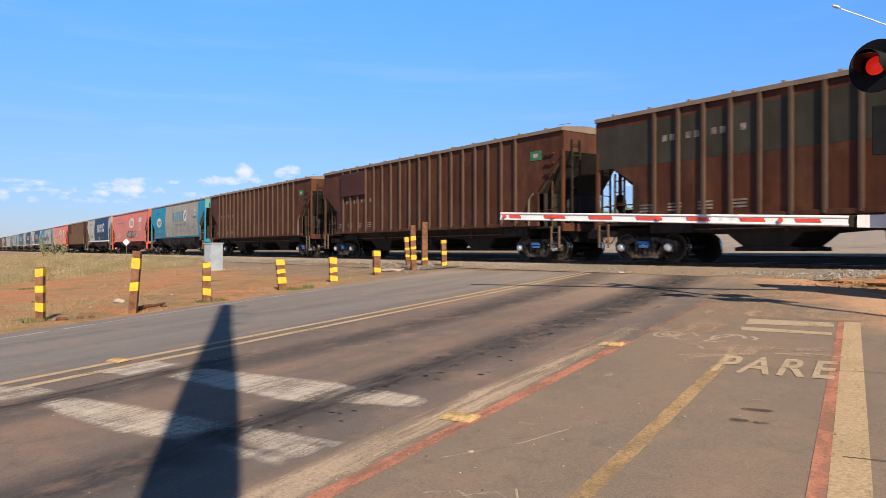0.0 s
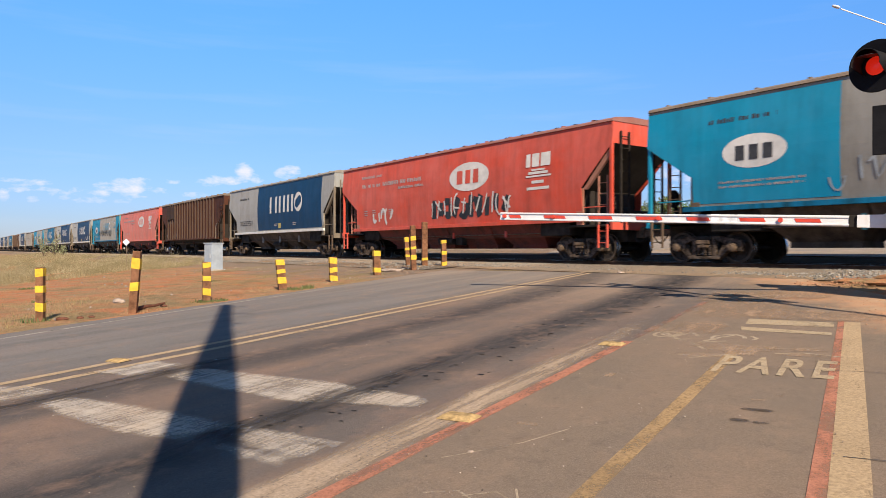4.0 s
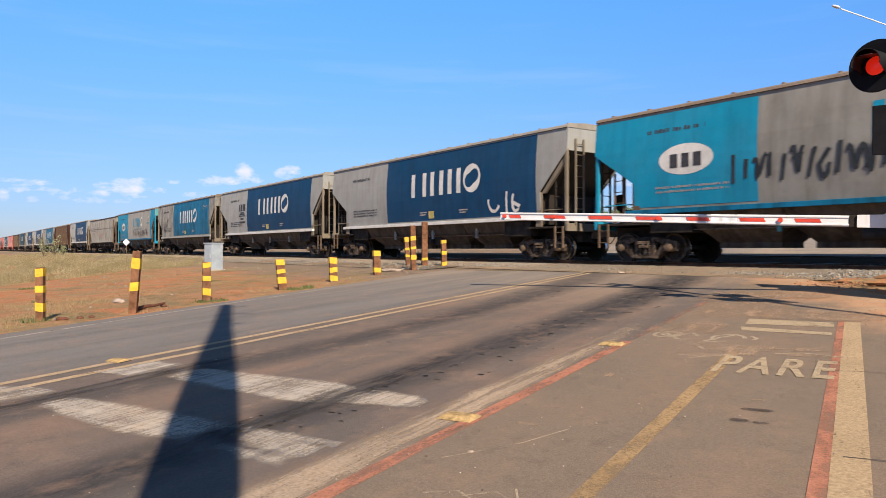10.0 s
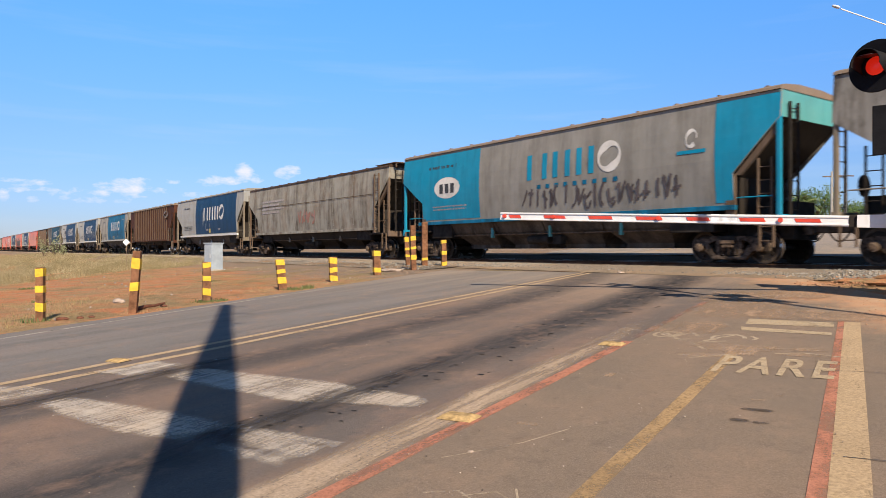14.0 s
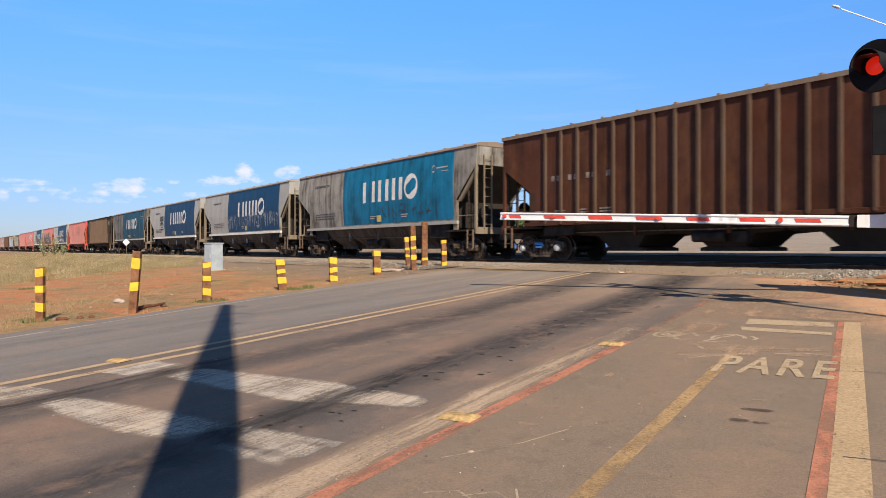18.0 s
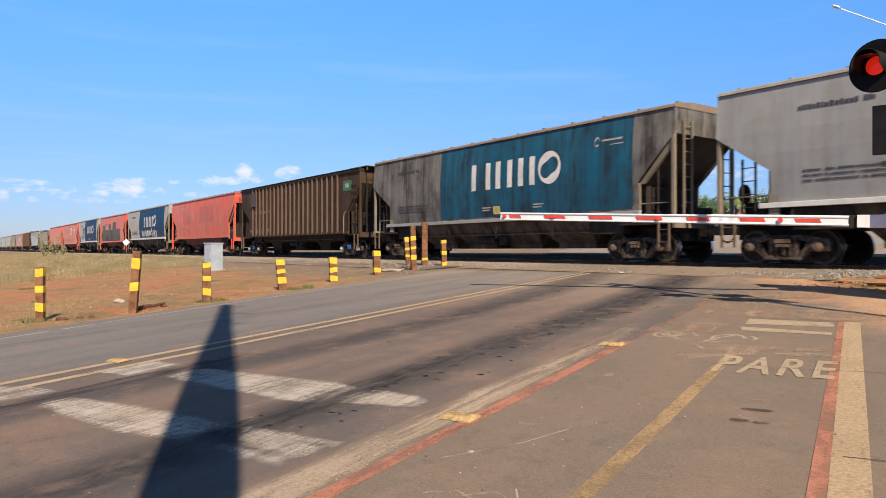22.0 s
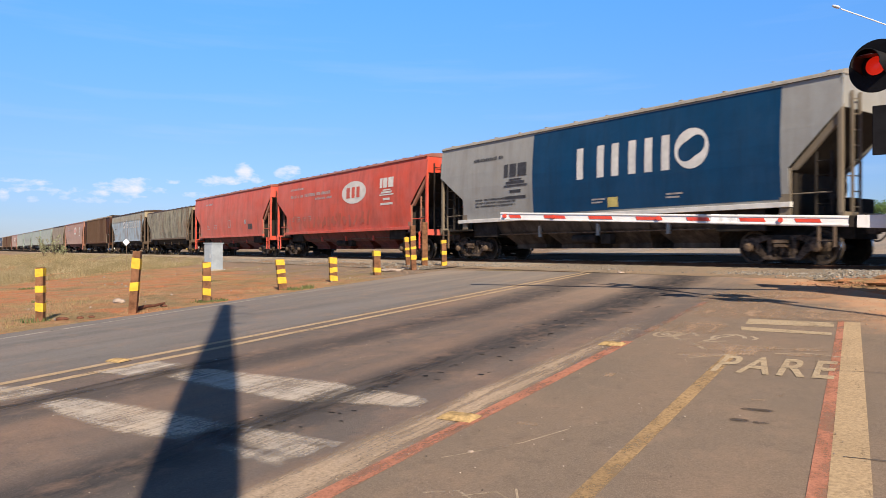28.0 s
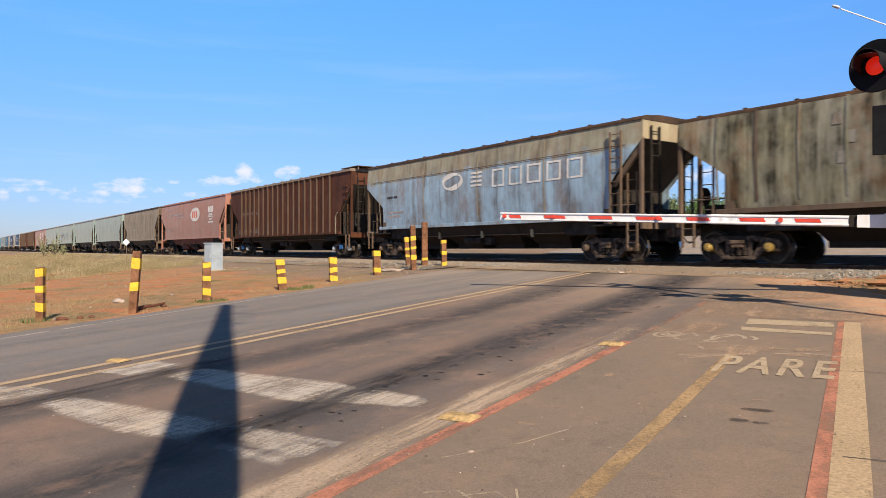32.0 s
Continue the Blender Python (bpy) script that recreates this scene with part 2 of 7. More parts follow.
OLIVE_B = paint("brown_olive_paint", (0.19, 0.14, 0.085), 0.7, (0.05, 0.04, 0.028), 0.2, 0.7, 0.5, 0.16, 0.22, 0.3, 0.3)
TAN = paint("dusty_tan_post_paint", (0.20, 0.165, 0.118), 0.6, (0.09, 0.065, 0.042), 0.1, 0.7)
RED_END = paint("orange_red_end_paint", (0.34, 0.14, 0.09), 0.4, (0.2, 0.07, 0.04), 0.1, 0.65)
END_CREAM = paint("rusty_cream_end_paint", (0.40, 0.33, 0.20), 0.6, (0.14, 0.09, 0.05), 0.1, 0.65)
ROOF = paint("dusty_roof_paint", (0.20, 0.14, 0.095), 0.4, (0.10, 0.065, 0.042), 0.15, 0.7)
ROOF_G = paint("dusty_grey_roof_paint", (0.29, 0.265, 0.225), 0.5, (0.13, 0.10, 0.075), 0.1, 0.7)
CREAM = plain("cream_marking_paint", (0.62, 0.59, 0.54), 0.55, 0, 0.12, 3)
WHITE_MARK = plain("faint_white_stencil", (0.34, 0.30, 0.28), 0.6, 0, 0.3, 8)
DULL_MARK = plain("rubbed_pale_stencil", (0.20, 0.165, 0.14), 0.65, 0, 0.5, 5)
SCRUB = paint("scrubbed_old_spray_paint", (0.47, 0.082, 0.047), 0.5, (0.24, 0.06, 0.04), 0.15, 0.6, dust=0.08)
DARK_MARK = plain("dark_stencil_paint", (0.05, 0.05, 0.055), 0.6, 0, 0.25, 8)
GRAF_GREY = plain("grey_spray_paint", (0.28, 0.30, 0.31), 0.6, 0, 0.3, 2)
GRAF_BLACK = plain("black_spray_paint", (0.03, 0.035, 0.04), 0.55, 0, 0.3, 2)
GRAF_BROWN = plain("grey_brown_spray_paint", (0.135, 0.115, 0.098), 0.6, 0, 0.25, 2)
GRAF_DARK = plain("charcoal_spray_paint", (0.085, 0.07, 0.07), 0.6, 0, 0.3, 2)
YEL_LABEL = plain("yellow_label", (0.52, 0.42, 0.14), 0.6, 0, 0.2, 5)
# grime, taken near black so the shade under the body is in the colour
BAY_D = paint("shaded_grimy_hopper_paint", (0.026, 0.021, 0.017), 0.6, (0.013, 0.011, 0.009), 0.02, 0.8, dust=0.03, pale=0.03, sheen=0.0)
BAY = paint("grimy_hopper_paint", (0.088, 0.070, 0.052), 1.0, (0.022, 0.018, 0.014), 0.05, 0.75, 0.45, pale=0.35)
UNDER = plain("grimy_underframe", (0.032, 0.027, 0.023), 0.75, 0, 0.4, 3)
STEEL_RUST = plain("dusty_rusty_steel", (0.125, 0.088, 0.062), 0.75, 0.0, 0.45, 7)
WHEEL = plain("worn_wheel_steel", (0.034, 0.027, 0.022), 0.6, 0.3, 0.3, 9)
RIM = plain("dusty_wheel_rim", (0.075, 0.056, 0.042), 0.7, 0.2, 0.4, 9)
FRAME = plain("grimy_cast_steel", (0.074, 0.055, 0.042), 0.75, 0.0, 0.75, 11)
TREAD = plain("polished_wheel_tread", (0.55, 0.54, 0.53), 0.25, 1.0, 0.1, 9)
RAIL = plain("polished_rail_steel", (0.42, 0.40, 0.38), 0.3, 1.0, 0.15, 3)
RAIL_SIDE = plain("rusty_rail_web", (0.10, 0.058, 0.038), 0.8, 0.2, 0.3, 6)
BOX_BLUE = plain("blue_bearing_adapter", (0.03, 0.125, 0.31), 0.5, 0, 0.4, 8)
CAP_PALE = plain("pale_bearing_cap", (0.38, 0.40, 0.42), 0.5, 0, 0.3, 8)
BOX_YEL = plain("yellow_bearing_cap", (0.33, 0.22, 0.06), 0.6, 0, 0.4, 8)
GREEN_FLAG = plain("green_decal", (0.045, 0.15, 0.075), 0.6, 0, 0.2, 8)

# ------------------------------------------------------------ builders


def put(name, data, mat=None, parent=None, label="", m=None):
    """Links one mesh as an object, under a thing or part when parent is given."""
    ob = new(name, data)
    if parent is not None:
        ob.parent = parent
    if m is not None:
        ob.matrix_basis = m
    if mat is not None:
        if not data.materials:
            data.materials.append(mat)
        elif data.materials[0] != mat:
            ob.material_slots[0].link = "OBJECT"
            ob.material_slots[0].material = mat
    if label:
        ob["label"] = label
    return ob


def mesh_of(bm, name="mesh", smooth=False):
    bmesh.ops.recalc_face_normals(bm, faces=bm.faces)
    me = bpy.data.meshes.new(name)
    bm.to_mesh(me)
    bm.free()
    if smooth:
        for p in me.polygons:
            p.use_smooth = True
    return me


def part(name, bm, mat, parent=None, label="", m=None, smooth=False):
    return put(name, mesh_of(bm, name, smooth), mat, parent, label, m)


def raw(name, verts, faces):
    me = bpy.data.meshes.new(name)
    me.from_pydata([tuple(v) for v in verts], [], faces)
    me.update()
    return me


def box(bm, x0, x1, y0, y1, z0, z1, bevel=0.0):
    vs = [bm.verts.new(p) for p in ((x0, y0, z0), (x1, y0, z0), (x1, y1, z0), (x0, y1, z0), (x0, y0, z1), (x1, y0, z1), (x1, y1, z1), (x0, y1, z1))]
    fs = [bm.faces.new([vs[i] for i in f]) for f in ((3, 2, 1, 0), (4, 5, 6, 7), (0, 1, 5, 4), (1, 2, 6, 5), (2, 3, 7, 6), (3, 0, 4, 7))]
    if bevel:
        es = list({e for f in fs for e in f.edges})
        bmesh.ops.bevel(bm, geom=es, offset=bevel, segments=2, affect="EDGES", profile=0.5)
    return bm


def tube(bm, a, b, r0, r1=None, seg=8, caps=True):
    a, b = Vector(a), Vector(b)
    r1 = r0 if r1 is None else r1
    w = (b - a).normalized()
    s = w.orthogonal().normalized()
    t = w.cross(s)
    rings = []
    for p, r in ((a, r0), (b, r1)):
        rings.append([bm.verts.new(p + (s * math.cos(i * math.tau / seg) + t * math.sin(i * math.tau / seg)) * r) for i in range(seg)])
    for i in range(seg):
        j = (i + 1) % seg
        bm.faces.new((rings[0][i], rings[0][j], rings[1][j], rings[1][i]))
    if caps:
        bm.faces.new(rings[0][::-1])
        bm.faces.new(rings[1])
    return bm


def sweep(bm, pts, r, seg=8):
    """One bent tube of even thickness through the points."""
    rings = []
    for k, p in enumerate(pts):
        w = (pts[min(k + 1, len(pts) - 1)] - pts[max(k - 1, 0)]).normalized()
        s = w.cross(Vector((0, 1, 0))).normalized()
        t = w.cross(s)
        rings.append([bm.verts.new(p + (s * math.cos(i * math.tau / seg) + t * math.sin(i * math.tau / seg)) * r) for i in range(seg)])
    for a, b in zip(rings, rings[1:]):
        for i in range(seg):
            j = (i + 1) % seg
            bm.faces.new((a[i], a[j], b[j], b[i]))
    bm.faces.new(rings[0][::-1])
    bm.faces.new(rings[-1])
    return bm


def lathe(bm, prof, seg, axis="Y"):
    """Turns a profile of (along, radius) about an axis through the origin."""
    rings = []
    for h, r in prof:
        ring = []
        for i in range(seg):
            c, s = r * math.cos(i * math.tau / seg), r * math.sin(i * math.tau / seg)
            ring.append(bm.verts.new((c, h, s) if axis == "Y" else (c, s, h)))
        rings.append(ring)
    for a, b in zip(rings, rings[1:]):
        for i in range(seg):
            j = (i + 1) % seg
            bm.faces.new((a[i], a[j], b[j], b[i]))
    bm.faces.new(rings[0])
    bm.faces.new(rings[-1])
    return bm


def extrude_xz(bm, pts, y0, y1):
    """A slab with the outline pts in x and z, between y0 and y1."""
    a = [bm.verts.new((x, y0, z)) for x, z in pts]
    b = [bm.verts.new((x, y1, z)) for x, z in pts]
    bm.faces.new(a)
    bm.faces.new(b[::-1])
    for i in range(len(pts)):
        j = (i + 1) % len(pts)
        bm.faces.new((a[i], b[i], b[j], a[j]))
    return bm


# ------------------------------------------------------------ ground and road materials


def soil_mat():
    m = Nodes("red_soil_with_dry_grass", 0.95)
    co = m.coords()
    big, mid, fine = m.noise(0.22, 5, 0.6, co, 0.4, 0.6), m.noise(1.6, 6, 0.65, co, 0.38, 0.62), m.noise(22, 4, 0.7, co, 0.3, 0.7)
    c = m.mix(mid, (0.60, 0.205, 0.082), (0.54, 0.285, 0.155))
    c = m.mix(m.math("MULTIPLY", big, 0.6), c, (0.44, 0.28, 0.16))
    # mats of trodden dry grass lie in streaks along the verge
    mat = m.noise(0.9, 7, 0.72, m.coords((0.6, 0.8, 1)), 0.46, 0.56)
    c = m.mix(m.math("MULTIPLY", mat, 0.72), c, m.mix(m.noise(9, 5, 0.75, co, 0.35, 0.65), (0.25, 0.20, 0.10), (0.41, 0.32, 0.18)))
    # gravel and grey dust thrown down from the track, with a ragged lower edge; only on the verge before the road
    sep = m.n("ShaderNodeSeparateXYZ")
    m.link(co, sep.inputs[0])
    across = m.math("ADD", m.math("MULTIPLY", sep.outputs[0], N.x), m.math("MULTIPLY", sep.outputs[1], N.y))
    rough_edge = m.math("MULTIPLY", m.math("SUBTRACT", m.noise(0.5, 6, 0.7, co, 0.2, 0.8), 0.5), 4.5)
    grit = m.math("MULTIPLY", m.math("SUBTRACT", m.math("ADD", across, rough_edge), 9.0), 0.5, True)
    verge = m.math("LESS_THAN", m.math("ADD", m.math("MULTIPLY", sep.outputs[0], QD.x), m.math("MULTIPLY", sep.outputs[1], QD.y)), -8.0)
    grit = m.math("MULTIPLY", grit, verge)
    c = m.mix(m.math("MULTIPLY", grit, 0.86), c, m.mix(m.noise(11, 6, 0.8, co, 0.3, 0.7), (0.19, 0.158, 0.125), (0.34, 0.29, 0.235)))
    tuft = m.math("MULTIPLY", m.noise(0.75, 7, 0.75, m.coords((0.8, 0.7, 1)), 0.53, 0.60), 0.75)
    c = m.mix(tuft, c, m.mix(m.noise(14, 5, 0.8, co, 0.35, 0.65), (0.15, 0.135, 0.06), (0.34, 0.27, 0.15)))
    c = m.mix(m.math("MULTIPLY", m.noise(5.0, 5, 0.75, co, 0.56, 0.70), 0.5), c, (0.19, 0.085, 0.045))
    c = m.mix(m.math("MULTIPLY", fine, 0.35), c, (0.20, 0.095, 0.05))
    c = m.mix(m.math("MULTIPLY", m.noise(17, 3, 0.6, co, 0.67, 0.71), 0.35), c, (0.50, 0.40, 0.30))
    m.color(c)
    m.bump(m.math("ADD", mid, m.math("MULTIPLY", fine, 0.5)), 0.9, 0.06)
    return m.mat


def asphalt_mat(name, base, dust, amount, tracks=True, rim=True):
    m = Nodes(name, 0.88)
    co = m.coords()
    c = m.mix(m.noise(120, 3, 0.8, co, 0.32, 0.68), tuple(x * 0.6 for x in base), tuple(x * 1.42 for x in base))
    long = m.noise(1.0, 5, 0.6, m.coords((1.5, 0.13, 1)), 0.36, 0.66)
    patch = m.noise(0.5, 5, 0.65, co, 0.4, 0.62)
    d = m.math("ADD", m.math("MULTIPLY", long, 0.35), m.math("MULTIPLY", patch, 0.5), True)
    if tracks:
        # tyres have polished dark tracks into the lane, red dust lies between them
        sep = m.n("ShaderNodeSeparateXYZ")
        m.link(co, sep.inputs[0])
        q, r = sep.outputs[0], sep.outputs[1]
        r2 = m.math("SUBTRACT", r, 8.5)
        r2 = m.math("MULTIPLY", m.math("MULTIPLY", r2, r2), m.math("LESS_THAN", m.math("ABSOLUTE", r2), 14.0))
        wob = m.math("MULTIPLY", m.noise(0.45, 3, 0.5, co, 0, 1), 0.35)
        lane = None
        spread = m.math("ADD", 1.0, m.math("MULTIPLY", m.math("MAXIMUM", m.math("SUBTRACT", r, 8.0), 0.0), 0.075))
        fine = m.noise(9, 5, 0.75, m.coords((1, 0.35, 1)), 0.3, 0.7)
        for q0, bend, wide, deep in ((-3.46, 0.004, 0.52, 0.95), (-5.45, 0.010, 0.50, 0.75), (-8.35, 0.0, 0.55, 0.5), (-10.0, 0.0, 0.55, 0.45)):
            d1 = m.math("DIVIDE", m.math("ADD", m.math("ADD", m.math("SUBTRACT", q, q0), m.math("MULTIPLY", r2, bend)), wob), m.math("MULTIPLY", spread, wide))
            e = m.math("MULTIPLY", m.math("SUBTRACT", 1.0, m.math("MULTIPLY", d1, d1), True), deep)
            lane = e if lane is None else m.math("MAXIMUM", lane, e)
        lane = m.math("MULTIPLY", lane, m.math("ADD", m.math("ADD", m.math("MULTIPLY", long, 0.45), 0.52), m.math("MULTIPLY", fine, 0.42)), True)
        d = m.math("MULTIPLY", m.math("ADD", 0.30, m.math("MULTIPLY", long, 0.75)), m.math("ADD", m.math("MULTIPLY", patch, 0.45), 0.55), True)
        c = m.mix(m.math("MULTIPLY", lane, 0.9), c, (0.036, 0.036, 0.040))
        d = m.math("MULTIPLY", d, m.math("SUBTRACT", 1.0, m.math("MULTIPLY", lane, 0.9)), True)
    if tracks:
        # the further lane is swept cleaner
        clean = m.math("MULTIPLY", m.math("SUBTRACT", -7.0, q), 2.0, True)
        d = m.math("MULTIPLY", d, m.math("SUBTRACT", 1.0, m.math("MULTIPLY", clean, 0.62)))
        c = m.mix(m.math("MULTIPLY", clean, m.math("ADD", 0.45, m.math("MULTIPLY", long, 0.45))), c, (0.222, 0.210, 0.202))
    c = m.mix(m.math("MULTIPLY", d, amount), c, dust)
    c = m.mix(m.math("MULTIPLY", m.noise(7, 5, 0.7, co, 0.55, 0.8), 0.35), c, (0.045, 0.04, 0.035))
    c = m.mix(m.math("MULTIPLY", m.noise(55, 4, 0.75, co, 0.42, 0.75), 0.45), c, tuple(x * 0.45 for x in base))
    c = m.mix(m.math("MULTIPLY", m.noise(2.2, 6, 0.75, m.coords((1, 0.8, 1)), 0.52, 0.7), 0.4), c, tuple(x * 1.12 for x in dust))
    c = m.mix(m.math("MULTIPLY", m.noise(75, 3, 0.6, m.coords((1, 1, 1)), 0.66, 0.72), 0.5), c, (0.40, 0.30, 0.21))
    if tracks:
        # pale sand is carried over the last metres before the rails
        far = m.math("MULTIPLY", m.math("SUBTRACT", r, 10.0), 0.13, True)
        far = m.math("MULTIPLY", far, m.math("SUBTRACT", 1.0, lane, True))
        c = m.mix(m.math("MULTIPLY", far, m.math("ADD", m.math("MULTIPLY", long, 0.45), 0.22)), c, (0.34, 0.265, 0.20))
    if rim:
        # red earth drifts over the outer rim
        sp = m.n("ShaderNodeSeparateXYZ")
        m.link(co, sp.inputs[0])
        out = m.math("ADD", m.math("SUBTRACT", sp.outputs[0], 0.1), m.math("MULTIPLY", m.math("SUBTRACT", sp.outputs[1], 9.1), 0.326))
        out = m.math("ADD", out, m.math("MULTIPLY", m.math("SUBTRACT", m.noise(1.1, 7, 0.72, m.coords((1, 0.6, 1)), 0.2, 0.8), 0.5), 2.6))
        out = m.math("MULTIPLY", m.math("ADD", out, 0.35), 0.75, True)
        soil = m.mix(m.noise(1.6, 6, 0.65, co, 0.38, 0.62), (0.47, 0.245, 0.135), (0.44, 0.29, 0.185))
        c = m.mix(m.math("MULTIPLY", out, 0.95), c, soil)
    m.color(c)
    m.bump(m.noise(110, 4, 0.75, co, 0.2, 0.8), 0.5, 0.008)
    return m.mat


def worn_mat(name, c, under, keep=0.5, streak=(1, 1, 1), rough=0.8, ragged=0.0):
    """Road paint that traffic has rubbed through in streaks, so that the surface below shows."""
    m = Nodes(name, rough)
    a = m.noise(3.0, 6, 0.7, m.coords(streak), 0.5 - 0.32 * keep - 0.05, 0.5 - 0.32 * keep + 0.22)
    b = m.noise(45, 3, 0.7, m.coords(), 0.25, 0.62)
    k = m.math("MULTIPLY", a, m.math("ADD", m.math("MULTIPLY", b, 0.5), 0.5), True)
    if ragged:
        # paint thins out towards the rim of the mark
        sep = m.n("ShaderNodeSeparateXYZ")
        m.link(m.coords(source="Generated"), sep.inputs[0])
        rim = None
        for i in (0, 1):
            e = m.math("SUBTRACT", 0.5, m.math("ABSOLUTE", m.math("SUBTRACT", sep.outputs[i], 0.5)))
            e = m.math("MULTIPLY", e, 1.0 / ragged, True)
            rim = e if rim is None else m.math("MULTIPLY", rim, e)
        nz = m.noise(5, 5, 0.7, m.coords((2.0, 0.7, 1)), 0.3, 0.7)
        k = m.math("MULTIPLY", k, m.math("SUBTRACT", m.math("MULTIPLY", rim, 1.9), m.math("MULTIPLY", nz, 0.75), True), True)
    m.color(m.mix(m.noise(1.2, 4, 0.6, None, 0.3, 0.7), tuple(x * 0.82 for x in c), c))
    m.bump(m.noise(120, 3, 0.7, None, 0.2, 0.8), 0.3, 0.005)
    t, x = m.n("ShaderNodeBsdfTransparent"), m.n("ShaderNodeMixShader")
    out = m.nt.nodes["Material Output"]
    m.link(k, x.inputs[0])
    m.link(t.outputs[0], x.inputs[1])
    m.link(m.b.outputs[0], x.inputs[2])
    m.link(x.outputs[0], out.inputs[0])
    return m.mat


SOIL = soil_mat()
ASPHALT = asphalt_mat("dusty_asphalt", (0.118, 0.108, 0.103), (0.285, 0.182, 0.130), 0.76)
ASPHALT_FAR = asphalt_mat("sunlit_dusty_asphalt", (0.24, 0.21, 0.185), (0.40, 0.31, 0.235), 0.8, False, False)
BIKE = asphalt_mat("dusty_cycle_path", (0.20, 0.157, 0.122), (0.285, 0.197, 0.139), 0.75, False)
DUST = (0.19, 0.145, 0.105)
DARKA = (0.105, 0.092, 0.082)
M_LINE = worn_mat("dusty_white_edge_line", (0.44, 0.39, 0.34), DARKA, 0.6, (1.5, 0.6, 1))
M_YEL = worn_mat("dusty_yellow_road_paint", (0.50, 0.36, 0.225), DUST, 0.85, (1.5, 0.6, 1))
M_YELB = worn_mat("dusty_yellow_cycle_paint", (0.40, 0.265, 0.14), DUST, 0.6, (1.5, 0.6, 1))
M_RED = worn_mat("dusty_red_road_paint", (0.50, 0.215, 0.14), DUST, 0.52, (1.5, 0.6, 1))
M_RED_F = worn_mat("rubbed_red_road_paint", (0.45, 0.22, 0.15), DUST, 0.06, (1.5, 0.6, 1), 0.8, 0.12)
M_BUFF = worn_mat("dusty_buff_edge", (0.46, 0.345, 0.25), DUST, 0.5, (3.0, 0.25, 1), 0.9, 0.3)
M_EDGE = worn_mat("worn_cream_edge_paint", (0.50, 0.36, 0.22), (0.20, 0.155, 0.115), 0.95, (3.0, 0.5, 1))
M_PARE = worn_mat("dusty_white_lettering", (0.48, 0.37, 0.245), DUST, 0.8, (1, 1, 1))
M_FAINT = worn_mat("faint_rubbed_drawing", (0.48, 0.38, 0.275), DUST, 0.62, (1, 1, 1))
M_OIL = worn_mat("oil_stain", (0.085, 0.066, 0.054), (0.15, 0.118, 0.09), 0.45, (1, 1, 1), 0.7, 0.3)
M_TYRE = worn_mat("rubber_darkened_track", (0.045, 0.043, 0.045), DARKA, 0.05, (5, 0.5, 1), 0.75, 0.3)
M_DUST = worn_mat("drifted_red_dust", (0.45, 0.315, 0.22), DUST, 0.1, (1.4, 0.25, 1), 0.95, 0.2)
M_SAND = worn_mat("drifted_pale_sand", (0.40, 0.275, 0.19), DUST, 0.25, (1.4, 0.35, 1), 0.95, 0.3)

# ------------------------------------------------------------ ground, track bed, road


def ground():
    dd = [-900, -300, -120, -60, -30, -12, -4, 0, 3, 6, 9, 12, 14.8, 16.6, 18.2, 19.9, 21.9, 30, 45, 62, 90, 120, 400, 1200, 2500]
    aa = [-2500, -1200, -600, -350, -220] + list(range(-160, 101, 8)) + [140, 220, 400, 900, 2500]
    verts = [track(a, d, gz(d)) for a in aa for d in dd]
    n = len(dd)
    faces = [(i * n + j, i * n + j + 1, (i + 1) * n + j + 1, (i + 1) * n + j) for i in range(len(aa) - 1) for j in range(n - 1)]
    ob = put("ground", raw("ground", verts, faces), SOIL)
    return tagged(ob, "red soil ground with sparse dry grass sloping up to the railway", "ground", kind="structure")


ground()

ROAD_M = Matrix.Translation((0, 0, 0)) @ Matrix.Rotation(-ROAD_AZ, 4, "Z")


def on_road(pts, lift):
    """Vertices, in the road's own frame (q, r, z), of an outline given as (r, q)."""
    return [(q, r, rq(r, q, lift).z) for r, q in pts]


def marking(name, pts, mat, label, lift, parent=None, category="road marking"):
    ob = put(name, raw(name, on_road(pts, lift), [tuple(range(len(pts)))]), mat, parent)
    if parent is None:
        ob.matrix_basis = ROAD_M
        tagged(ob, label, category, kind="structure")
    elif label:
        ob["label"] = label
    return ob


def left_edge(r):
    return -10.95 - 0.075 * r


road = marking("road", [(-45, 6), (-45, left_edge(-45)), (5, left_edge(5)), (20.0, left_edge(20)), (19.9, -11.4), (19.2, -7.7), (18.7, -4.3), (18.2, -1.9), (15.2, -0.7), (13.6, 0.1), (11.5, 1.2), (10.2, 2.0), (9.2, 3.5), (8.5, 6)],
               ASPHALT, "dusty grey asphalt road with dark tyre tracks, leading up to the railway", 0.004)
path = marking("cycle_path", [(-45, 0.6), (-45, -2.36), (16.6, -2.36), (17.4, -1.75), (15.2, -0.8), (13.6, 0.0), (11.5, 1.1), (10.2, 1.9), (9.4, 0.6)],
               BIKE, "brownish dusty asphalt cycle path beside the road", 0.008)


def bar(name, r0, r1, q0, q1, mat, label, lift=0.008, skew=0.0):
    return marking(name, [(r0, q0 + skew * r0), (r0, q1 + skew * r0), (r1, q1 + skew * r1), (r1, q0 + skew * r1)], mat, label, lift)


